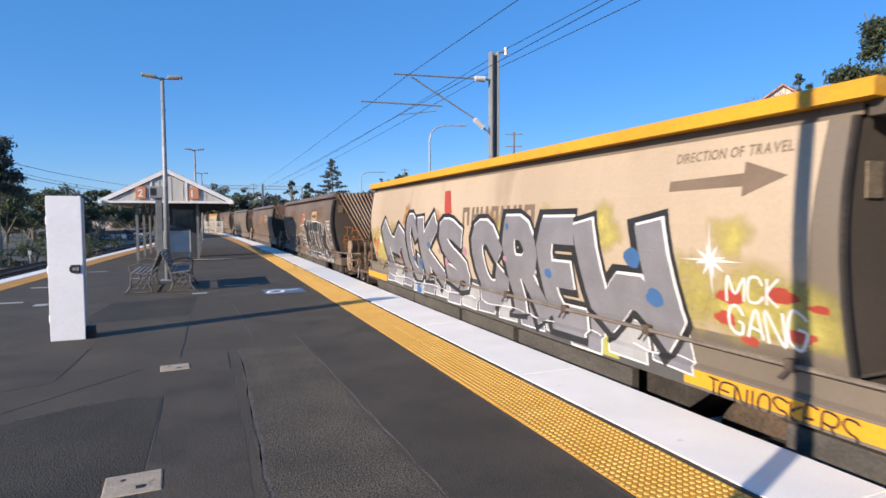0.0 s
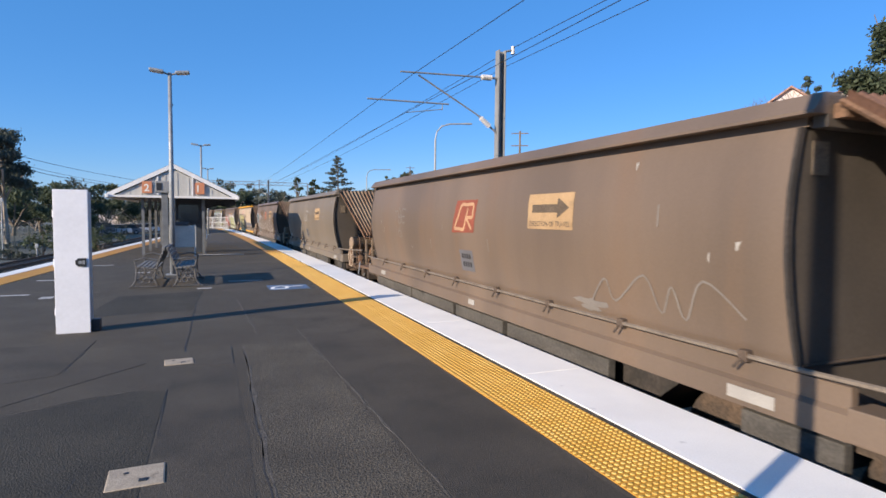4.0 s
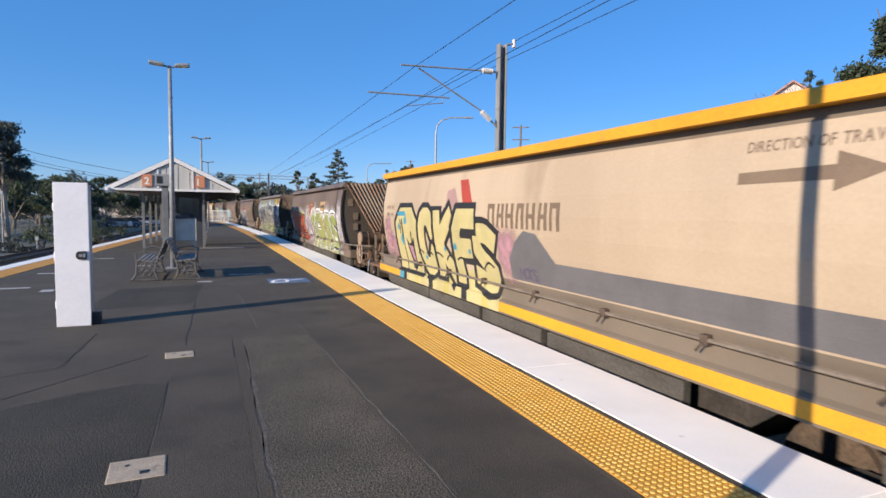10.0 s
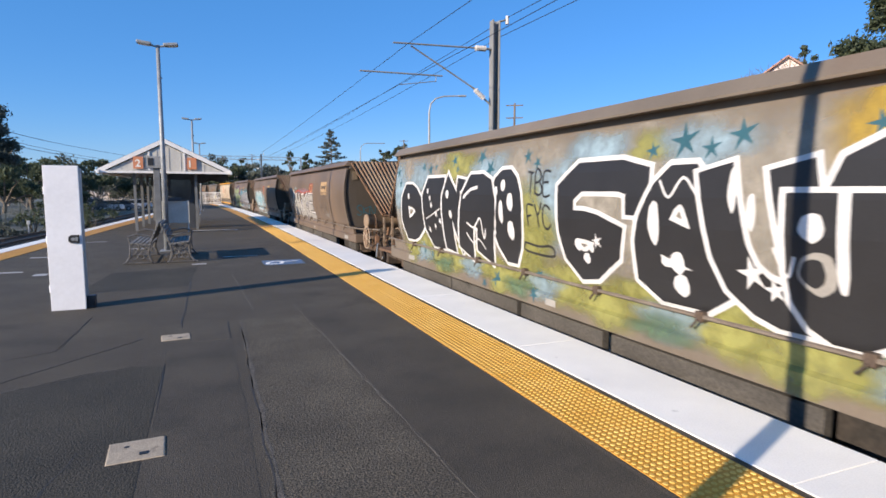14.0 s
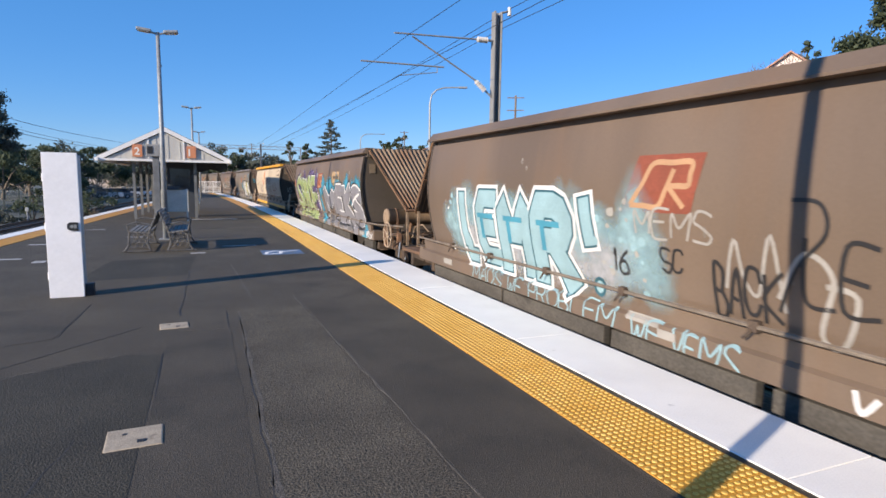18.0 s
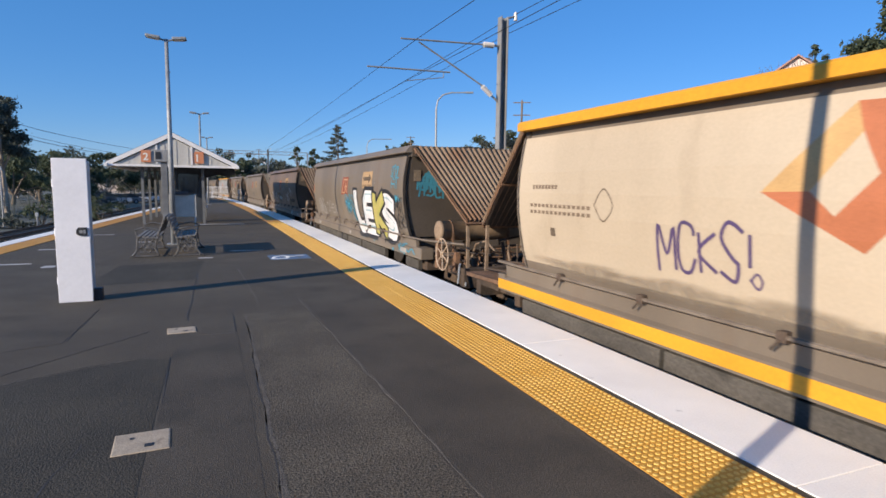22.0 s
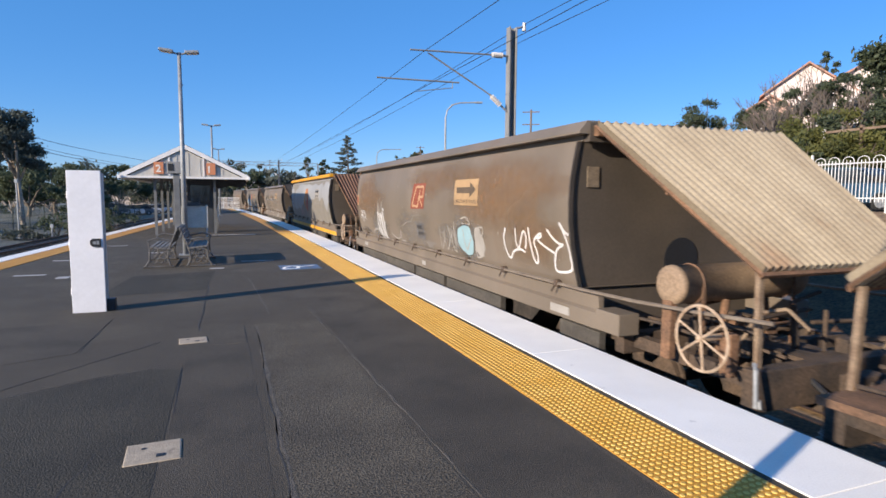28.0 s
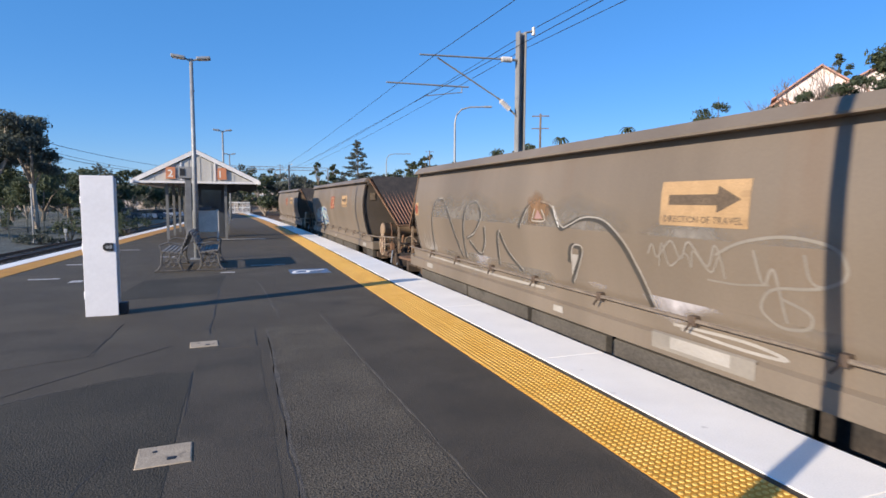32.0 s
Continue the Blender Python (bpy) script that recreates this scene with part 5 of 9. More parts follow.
def shell_mesh(mat):
    rows = [(2.37, -1.40), (2.262, -1.40)] + SIDE[:8]          # a shadowed channel under the top rail
    pts = [(x, z) for z, x in rows] + [(-x, z) for z, x in rows[::-1]]
    verts = [(x, y, z) for y in (LEAD, BL) for x, z in pts]
    n = len(pts)
    verts += [(x * 0.985, y, z) for y in (LEAD, BL) for x, z in pts]
    faces = [(i, i + 1, n + i + 1, n + i) for i in range(n - 1)]
    faces += [(2 * n + i, 3 * n + i, 3 * n + i + 1, 2 * n + i + 1) for i in range(n - 1)]
    faces += [(i, 2 * n + i, 2 * n + i + 1, i + 1) for i in range(n - 1)] + [(n + i, n + i + 1, 3 * n + i + 1, 3 * n + i) for i in range(n - 1)]
    bm = bmesh.new()
    vs = [bm.verts.new(v) for v in verts]
    for f in faces:
        bm.faces.new([vs[i] for i in f])
    me = mesh_of("body_shell", bm, mat)
    me.shade_smooth()
    me.set_sharp_from_angle(angle=radians(40))
    return me


def rim_mesh(y):
    pts = [(x, z) for z, x in SIDE[:8]] + [(-x, z) for z, x in SIDE[:8][::-1]]
    bm = bmesh.new()
    o = [[bm.verts.new((x * k, yy, z)) for x, z in pts] for k, yy in ((1.004, y - 0.034), (1.004, y - 0.006), (0.972, y - 0.034), (0.972, y - 0.006))]
    for i in range(len(pts) - 1):
        for a, b in ((0, 1), (1, 3), (3, 2), (2, 0)):
            bm.faces.new((o[a][i], o[a][i + 1], o[b][i + 1], o[b][i]))
    # near-black colour stands in for shade in the plate's edge recess
    return mesh_of("end_rim", bm, "under")


def end_mesh(s):
    """Inclined end wall; s is -1 at the leading end and +1 at the trailing end."""
    bm = bmesh.new()
    rows = []
    for z, x in SIDE[:8] + [(0.10, -1.38)]:
        y = 0.02 + (2.30 - z) * 0.015
        y = y + LEAD if s < 0 else BL - y
        rows.append([bm.verts.new((k * (abs(x) - 0.03), y + d * s, z)) for d in (0.0, -0.03) for k in (-1, 1)])
    for a, b in zip(rows, rows[1:]):
        bm.faces.new((a[0], a[1], b[1], b[0]))
        bm.faces.new((a[2], b[2], b[3], a[3]))
    return mesh_of("end_wall", bm, "wagon_end")


def hood_mesh(s, mat):
    """Corrugated sheet sloping down from the body's top edge over the end platform."""
    bm = bmesh.new()
    n = 23 * 6
    y0, z0, y1, z1 = -0.14, 2.43, -2.05, 1.0
    nrm = Vector((0, z0 - z1, y1 - y0)).normalized() * -1
    rows = []
    for side in (0, 1):
        for k in range(7):
            t = k / 6
            row = []
            for i in range(n + 1):
                u = -1 + 2 * i / n
                w = 1.40 + (1.06 - 1.40) * t
                a = 0.052 * math.cos(math.pi * 23 * (u + 1)) - 0.008 * side
                y, z = y0 + (y1 - y0) * t + nrm.y * a, z0 + (z1 - z0) * t + nrm.z * a
                row.append(bm.verts.new((u * w, y if s < 0 else BL - y, z)))
            rows.append(row)
    for side in (0, 7):
        for k in range(6):
            for i in range(n):
                bm.faces.new((rows[side + k][i], rows[side + k][i + 1], rows[side + k + 1][i + 1], rows[side + k + 1][i]))
    me = mesh_of("hood_sheet", bm, mat)
    me.shade_smooth()
    return me


def at_end(s, y):
    return y if s < 0 else BL - y


def hood_frame_mesh(s):
    bm = bmesh.new()
    for k in (-1, 1):
        tube(bm, [(k * 1.40, at_end(s, -0.12), 2.405), (k * 1.06, at_end(s, -2.05), 0.965)], 0.020, 4)
    tube(bm, [(-1.06, at_end(s, -2.04), 0.955), (1.06, at_end(s, -2.04), 0.955)], 0.028, 4)
    tube(bm, [(-1.23, at_end(s, -1.08), 1.66), (1.23, at_end(s, -1.08), 1.66)], 0.025, 4)
    box(bm, (-1.36, min(at_end(s, -0.14), at_end(s, 0.02)), 2.30), (1.36, max(at_end(s, -0.14), at_end(s, 0.02)), 2.40))
    return mesh_of("hood_frame", bm, "rust")


def frame_mesh():
    """Underframe: centre sill, headstocks, end platforms."""
    bm = bmesh.new()
    box(bm, (-0.28, -2.10, -0.32), (0.28, BL + 2.10, 0.12))
    return mesh_of("underframe", bm, "rust_dark")


def headstock_parts():
    """Cross beams and end sills of the end platforms: names and meshes."""
    out = []
    for s in (-1, 1):
        for a, b, lo, hi, w in ((-2.12, -1.96, -0.22, 0.14, 1.12), (-0.55, -0.40, -0.1, 0.12, 1.25), (-1.35, -1.25, -0.02, 0.12, 1.15)):
            ya, yb = at_end(s, a), at_end(s, b)
            out.append(("headstock", mesh_of("headstock", box(bmesh.new(), (-w, min(ya, yb), lo), (w, max(ya, yb), hi), bevel=0.01), "rust_dark")))
        for k in (-1, 1):
            ya, yb = at_end(s, -2.0), at_end(s, 0.6)
            out.append(("end_sill", mesh_of("end_sill", box(bmesh.new(), (k * 1.05 - 0.06, min(ya, yb), -0.03), (k * 1.05 + 0.06, max(ya, yb), 0.10)), "rust_dark")))
    return out


# Chutes out of sight, filled in so no light passes under the body.
def hopper_mesh():
    bm = bmesh.new()
    for a, b in ((0.9, 5.4), (5.8, 10.3)):
        prism(bm, [(a, 0.54), (b, 0.54), (b - 1.3, -0.55), (a + 1.3, -0.55)], -1.05, 1.05, "x")
    box(bm, (-1.36, 0.15, 0.45), (1.36, BL - 0.15, 0.53))
    return mesh_of("hopper", bm, "under")


def sill_mesh(mat, k):
    bm = bmesh.new()
    prism(bm, [(k * 1.43, 0.135), (k * 1.43, 0.315), (k * 1.386, 0.345), (k * 1.402, 0.50), (k * 1.33, 0.52), (k * 1.33, 0.135)], -0.28, BL + 0.55, "y")
    for ya, yb in ((-0.68, -0.27), (BL + 0.54, BL + 0.74)):
        box(bm, (min(k * 1.16, k * 1.43), ya, 0.135), (max(k * 1.16, k * 1.43), yb, 0.37), bevel=0.012)
    return mesh_of("side_sill", bm, mat)


def rigging(s):
    """Levers, brake rods, pipes and small boxes on the end platform: a list of names and meshes."""
    r = random.Random(7 + s)
    out = []

    def keep(name, bm, mat="rust_dark"):
        out.append((name, mesh_of(name, bm, mat)))
    for k in range(27):
        y, z = at_end(s, r.uniform(-1.9, -0.5)), r.uniform(0.16, 0.62 if s < 0 else 0.5)
        x = r.uniform(-1.15, 0.5) if s < 0 else r.uniform(-0.6, 0.9)
        bm = bmesh.new()
        if k % 3 == 0:
            keep("brake_rod", rod(bm, (x, y, z), (x + r.uniform(0.3, 0.9), y + r.uniform(-0.2, 0.2), z + r.uniform(-0.1, 0.1)), r.uniform(0.015, 0.03)), ("rust_dark", "rust")[k % 2])
        elif k % 3 == 1:
            keep("stanchion", rod(bm, (x, y, 0.1), (x + r.uniform(-0.08, 0.08), y, z), r.uniform(0.02, 0.04)), ("rust_dark", "rust")[k % 2])
        else:
            keep("valve_box", box(bm, (x - 0.07, y - 0.06, 0.1), (x + r.uniform(0.05, 0.15), y + 0.07, 0.1 + r.uniform(0.1, 0.28)), bevel=0.01), ("rust", "rust_dark")[k % 2])
    for z, x in ((0.30, -1.15), (0.42, -0.9), (0.22, -0.7)):
        keep("air_pipe", tube(bmesh.new(), [(x, at_end(s, -0.3), z), (x, at_end(s, -1.0), z + 0.03), (x + 0.12, at_end(s, -1.95), z - 0.05)], 0.018))
    keep("lever", tube(bmesh.new(), [(-0.75, at_end(s, -1.55), 0.12), (-0.72, at_end(s, -1.75), 0.55), (-0.60, at_end(s, -1.95), 0.62), (-0.5, at_end(s, -2.1), 0.45)], 0.018), "post_pale")
    keep("lever", tube(bmesh.new(), [(0.2, at_end(s, -2.0), 0.3), (0.3, at_end(s, -2.3), 0.35), (0.33, at_end(s, -2.36), -0.1)], 0.03))
    keep("step_iron", rod(bmesh.new(), (-1.02, at_end(s, -2.0), 0.10), (-1.10, at_end(s, -2.14), -0.18), 0.018), "galv")
    if s > 0:
        bm = bmesh.new()
        ya, yb = BL + 0.35, BL + 2.02
        prism(bm, [(ya, 0.17), (yb, 0.14), (yb, 0.20), (ya, 0.23)], -1.36, 1.0, "x")
        keep("deck_plate", bm, "rust")
    return out


def tank_mesh():
    bm = bmesh.new()
    prof = [(-1.315, 0.10), (-1.305, 0.165), (-1.285, 0.19), (-1.265, 0.196), (-1.235, 0.196), (-1.23, 0.19), (-0.2, 0.19), (0.35, 0.19), (0.42, 0.15)]
    n = 22
    rows = [[bm.verts.new((x, rr * math.cos(2 * math.pi * i / n), rr * math.sin(2 * math.pi * i / n))) for i in range(n)] for x, rr in prof if rr > 0]
    for a, b in zip(rows, rows[1:]):
        for i in range(n):
            bm.faces.new((a[i], a[(i + 1) % n], b[(i + 1) % n], b[i]))
    bm.faces.new(rows[0])
    bm.faces.new(rows[-1][::-1])
    me = mesh_of("air_tank", bm, "tank")
    me.shade_smooth()
    me.set_sharp_from_angle(angle=radians(50))
    return me


def wheel_mesh():
    bm = bmesh.new()
    rod(bm, (-0.065, 0, 0), (0.065, 0, 0), 0.42, n=28)
    rod(bm, (0.0, 0, 0), (0.035, 0, 0), 0.45, n=28)
    return mesh_of("wheel", bm, "rust_dark")


def bogie_side_mesh():
    bm = bmesh.new()
    prism(bm, [(-1.15, -0.62), (-1.15, -0.38), (-0.75, -0.34), (-0.4, -0.22), (0.4, -0.22), (0.75, -0.34), (1.15, -0.38), (1.15, -0.62), (0.75, -0.58), (0.4, -0.76), (-0.4, -0.76), (-0.75, -0.58)], -0.07, 0.07, "x")
    for y in (-0.18, 0.0, 0.18):
        rod(bm, (0.0, y, -0.66), (0.0, y, -0.26), 0.075, n=8)
    return mesh_of("bogie_frame", bm, "under_grey")


def handwheel_mesh():
    bm = bmesh.new()
    ring(bm, (0, 0, 0), 0.29, 0.013, "x", 32, 6)
    return mesh_of("handwheel", bm, "wheel_pale")


def spoke_mesh():
    return mesh_of("spoke", rod(bmesh.new(), (0, 0.02, 0), (0, 0.29, 0), 0.011, n=6), "wheel_pale")


def hub_mesh():
    return mesh_of("hub", rod(bmesh.new(), (-0.03, 0, 0), (0.30, 0, 0), 0.03, n=8), "wheel_pale")


def wagon(index, livery, hood, label):
    """One grain hopper wagon. Local y runs from the leading body end towards the tail."""
    body, trim, sill, ends = {"brown": ("brown", "brown", "brown", "wagon_end"), "grey": ("brown_grey", "brown_grey", "brown_grey", "wagon_end"),
                              "beige": ("brown_grey", "wagon_yellow", "brown_grey", "wagon_end"), "silver": ("silver", "wagon_yellow", "brown_grey", "wagon_end")}[livery]
    w = thing("hopper_wagon", pose(XC, PITCH * index, 0), label, "freight wagon", "train of hopper wagons")

    def add(name, build, mat=None, parent=None, key=None, label=""):
        return part(name, shared((key or name, mat), build), None, parent or w, label)

    add("body_shell", lambda: shell_mesh(body), body)
    for k in (-1, 1):
        def coaming():
            bm = bmesh.new()
            o = [(-1.555, 2.328), (-1.555, 2.350), (-1.45, 2.475), (-1.28, 2.475), (-1.28, 2.328)]
            if trim == "wagon_yellow":
                o = [(-1.555, 2.345), (-1.555, 2.44), (-1.53, 2.465), (-1.28, 2.465), (-1.28, 2.345)]
            prism(bm, [(x * -k, z) for x, z in o], -0.05, BL + 0.05, "y")
            return mesh_of("top_rail", bm, trim)
        add("top_rail", coaming, trim, key="top_rail%d" % k, label="deep top edge rail")
        add("side_sill", lambda: sill_mesh(sill, k), sill, key="sill%d" % k)
        if trim == "wagon_yellow":
            def stripe():
                bm = bmesh.new()
                box(bm, (min(k * 1.432, k * 1.4345), -0.67, 0.160), (max(k * 1.432, k * 1.4345), BL + 0.72, 0.295))
                return mesh_of("yellow_sill_stripe", bm, "wagon_yellow")
            add("sill_stripe", stripe, trim, key="stripe%d" % k, label="bright yellow lower stripe")

        def pipe():
            bm = bmesh.new()
            tube(bm, [(k * 1.20, -2.3, 0.60), (k * 1.34, -1.7, 0.585), (k * 1.43, -0.9, 0.56), (k * 1.455, 0.0, 0.545), (k * 1.455, BL, 0.545), (k * 1.44, BL + 0.7, 0.545)], 0.020, 6)
            return mesh_of("side_pipe", bm, "pipe_dull")
        add("side_pipe", pipe, body, key="pipe%d" % k, label="long pipe along the sill")
        if k < 0:
            def bracket():
                bm = bmesh.new()
                box(bm, (-1.48, -0.04, 0.50), (-1.40, 0.04, 0.59), bevel=0.008)
                rod(bm, (-1.485, 0.0, 0.52), (-1.485, 0.07, 0.44), 0.012)
                return mesh_of("pipe_bracket", bm, "rust_dark")
            for y in (0.5, 1.95, 3.3, 4.7, 6.2, 7.6, 9.1, 10.5):
                b = add("pipe_bracket", bracket)
                b.location = (0, y, 0)

    def lid():
        bm = bmesh.new()
        prism(bm, [(-1.29, 2.33), (-1.29, 2.44), (0, 2.50), (1.29, 2.44), (1.29, 2.33)], 0.06, BL - 0.06, "y")
        return mesh_of("roof_lid", bm, "under")
    add("roof_lid", lid)
    add("hopper", hopper_mesh)
    add("underframe", frame_mesh, label="rusty centre sill")
    for nm, me in shared("headstocks", headstock_parts):
        part(nm, me, None, w)

    for a, b in ((-0.2, 0.62), (2.3, 4.6), (4.75, 6.5), (6.62, 8.9), (8.96, BL + 0.2)):
        add("lower_rail", lambda: mesh_of("lower_rail", box(bmesh.new(), (-1.32, a, -0.34), (-1.22, b, 0.07), bevel=0.012), "under_grey"), key="low%.1f" % a, label="dusty grey lower frame")
    for s in (-1, 1):
        add("end_wall", lambda: end_mesh(s), ends, key="end%d" % s, label="dark inclined end wall")
        add("end_rim", lambda: rim_mesh(LEAD + 0.03 if s < 0 else BL - 0.03), key="rim%d" % s)

        def top_end():
            bm = bmesh.new()
            ya, yb = at_end(s, -0.05), at_end(s, 0.06)
            box(bm, (-1.42, min(ya, yb), 2.24), (1.42, max(ya, yb), 2.465), bevel=0.01)
            return mesh_of("end_rail", bm, "wagon_end")
        add("end_rail", top_end, key="end_rail%d" % s)
        add("hood_sheet", lambda: hood_mesh(s, hood), hood, key="hood%d" % s, label="weathered corrugated iron sheet")
        # near-black flat sheet just below the corrugated iron, far darker than the hood
        def undersheet():
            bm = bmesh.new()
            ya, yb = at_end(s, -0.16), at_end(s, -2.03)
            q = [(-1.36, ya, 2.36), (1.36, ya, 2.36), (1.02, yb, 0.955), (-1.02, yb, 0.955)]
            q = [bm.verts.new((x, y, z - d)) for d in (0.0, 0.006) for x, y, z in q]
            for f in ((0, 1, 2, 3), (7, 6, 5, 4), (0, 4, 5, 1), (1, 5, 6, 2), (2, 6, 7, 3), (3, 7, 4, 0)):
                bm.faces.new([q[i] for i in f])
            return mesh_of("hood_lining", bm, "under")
        add("hood_lining", undersheet, key="lining%d" % s, label="dark flat underside sheet")
        add("hood_frame", lambda: hood_frame_mesh(s), key="hoodframe%d" % s)
        for k in (-1, 1):
            def post():
                bm = bmesh.new()
                lean = s * 0.03
                prism(bm, [(lean - 0.024, 0.05), (lean + 0.024, 0.05), (0.024, 0.98), (-0.024, 0.98)], k * 1.0 - 0.024, k * 1.0 + 0.024, "x")
                return mesh_of("hood_post", bm, "post_pale")
            p = add("hood_post", post, key="post%d%d" % (k, s))
            p.location = (0, at_end(s, -1.98), 0)

        def hole():
            bm = bmesh.new()
            for d, rr in ((0.012, 0.27), (-0.02, 0.27)):
                vs = []
                for i in range(24):
                    q = 2 * math.pi * i / 24
                    z = 0.84 + rr * math.sin(q)
                    y = 0.02 + (2.30 - z) * 0.015 - d
                    vs.append(bm.verts.new((0.15 + rr * math.cos(q), y + LEAD if s < 0 else BL - y, z)))
                bm.faces.new(vs)
            v = bm.verts[:]
            for i in range(24):
                bm.faces.new((v[i], v[(i + 1) % 24], v[24 + (i + 1) % 24], v[24 + i]))
            return mesh_of("access_hole", bm, "black")
        add("access_hole", hole, key="hole%d" % s, label="dark round opening")
        if s < 0:
            tk = add("air_tank", tank_mesh, label="rusty tan air tank")
            tk.location = (0, at_end(s, -1.24), 0.77)

        else:
            def drum():
                bm = bmesh.new()
                rod(bm, (-0.62, 0, 0), (0.75, 0, 0), 0.20, n=20)
                rod(bm, (-0.66, 0, 0), (-0.62, 0, 0), 0.12, 0.20, n=20)
                ring(bm, (-0.45, 0, 0), 0.205, 0.012, "x", 20, 4)
                ring(bm, (0.45, 0, 0), 0.205, 0.012, "x", 20, 4)
                box(bm, (-0.4, -0.12, -0.6), (-0.32, 0.12, -0.16))
                box(bm, (0.3, -0.12, -0.6), (0.38, 0.12, -0.16))
                return mesh_of("brake_drum", bm, "tank")
            dr = add("brake_drum", drum, label="dusty tan drum under the hood")
            dr.location = (0, at_end(s, -0.95), 0.74)

        def strap():
            bm = bmesh.new()
            ring(bm, (0, 0, 0), 0.195, 0.012, "x", 20, 4)
            box(bm, (-0.02, -0.2, -0.66), (0.02, -0.185, 0.0))
            box(bm, (-0.02, 0.185, -0.66), (0.02, 0.2, 0.0))
            return mesh_of("tank_strap", bm, "rust")
        for x in (-1.05, 0.15) if s < 0 else ():
            st = add("tank_strap", strap)
            st.location = (x if s < 0 else x + 1.0, at_end(s, -1.24), 0.77)
        for nm, me in shared("rigging%d" % s, lambda: rigging(s)):
            part(nm, me, None, w)

        def coupler():
            bm = bmesh.new()
            ya, yb = at_end(s, -2.1), at_end(s, -2.62)
            box(bm, (-0.10, min(ya, yb), -0.20), (0.10, max(ya, yb), 0.02), bevel=0.03)
            box(bm, (-0.17, min(yb, yb - s * 0.18), -0.26), (0.17, max(yb, yb - s * 0.18), 0.07), bevel=0.04)
            return mesh_of("coupler", bm, "rust_dark")
        add("coupler", coupler, key="coupler%d" % s)

        def hose():
            bm = bmesh.new()
            tube(bm, [(-0.45, at_end(s, -2.1), 0.0), (-0.45, at_end(s, -2.3), -0.12), (-0.40, at_end(s, -2.45), -0.33), (-0.3, at_end(s, -2.5), -0.38)], 0.03, 7)
            return mesh_of("brake_hose", bm, "black")
        add("brake_hose", hose, key="hose%d" % s)
        cy = at_end(s, 0.55)
        bg = thing("bogie", pose(0, cy, 0), "", "")
        bg.parent = w
        for k in (-1, 1):
            f = part("bogie_frame", shared("bogie_frame", bogie_side_mesh), None, bg)
            f.location = (k * 1.04, 0, 0)
            for yy in (-0.85, 0.85):
                wh = part("wheel", shared("wheel", wheel_mesh), None, bg)
                wh.location = (k * 0.56, yy, RAIL_Z + 0.42)
        for yy in (-0.85, 0.85):
            def axle():
                bm = bmesh.new()
                rod(bm, (-0.95, 0, 0), (0.95, 0, 0), 0.07, n=10)
                return mesh_of("axle", bm, "under")
            ax = part("axle", shared("axle", axle), None, bg)
            ax.location = (0, yy, RAIL_Z + 0.42)

        def bolster():
            bm = bmesh.new()
            box(bm, (-0.95, -0.17, -0.52), (0.95, 0.17, -0.28), bevel=0.02)
            return mesh_of("bolster", bm, "under")
        part("bolster", shared("bolster", bolster), None, bg)
    hw = add("handwheel", handwheel_mesh, label="spoked hand brake wheel")
    hw.location = (-1.42, -1.78, 0.38)
    add("hub", hub_mesh, parent=hw)
    for k in range(6):
        add("spoke", spoke_mesh, parent=hw).rotation_euler = (2 * math.pi * k / 6 + 0.4, 0, 0)

    for nm, key, make in (("wheel_stay", "s1", lambda bm: box(bm, (-1.20, -1.90, 0.04), (-1.10, -1.78, 0.42), bevel=0.01)), ("wheel_stay", "s2", lambda bm: box(bm, (-1.32, -1.30, 0.05), (-1.24, -1.18, 0.62), bevel=0.01)),
                          ("brake_link", "s3", lambda bm: tube(bm, [(-1.15, -1.84, 0.2), (-1.38, -2.05, 0.12)], 0.022)), ("hand_hook", "s4", lambda bm: tube(bm, [(-1.22, -2.16, 0.24), (-1.25, -2.2, 0.20), (-1.30, -2.26, -0.1)], 0.018))):
        add(nm, lambda: mesh_of(nm, make(bmesh.new()), "galv" if key == "s4" else "rust"), key=key)
    return w


# ---- paint on the wagon sides ----
def ribbon(pts, width, closed=False):
    """A painted line of even width along smoothed points."""
    p = [Vector(q) for q in pts]
    if closed:
        p = p + [p[0]]
    fine = []
    for i in range(len(p) - 1):
        a, b, c, d = p[max(i - 1, 0)], p[i], p[i + 1], p[min(i + 2, len(p) - 1)]
        for k in range(5):
            t = k / 5
            fine.append(0.5 * ((2 * b) + (c - a) * t + (2 * a - 5 * b + 4 * c - d) * t * t + (3 * b - a - 3 * c + d) * t ** 3))
    fine.append(p[-1])
    vs, fs = [], []
    for i, q in enumerate(fine):
        d = fine[min(i + 1, len(fine) - 1)] - fine[max(i - 1, 0)]
        d = d.normalized() if d.length > 1e-6 else Vector((1, 0))
        n = Vector((-d.y, d.x)) * width / 2
        vs += [tuple(q + n), tuple(q - n)]
    fs = [(2 * i, 2 * i + 1, 2 * i + 3, 2 * i + 2) for i in range(len(fine) - 1)]
    return vs, fs


def line(mat, lvl, pts, width, closed=False):
    return [(mat, lvl, *ribbon(pts, width, closed))]


def poly(mat, lvl, pts):
    return [(mat, lvl, list(pts), [tuple(range(len(pts)))])]


def rect(mat, lvl, ya, yb, za, zb):
    return poly(mat, lvl, [(ya, za), (yb, za), (yb, zb), (ya, zb)])


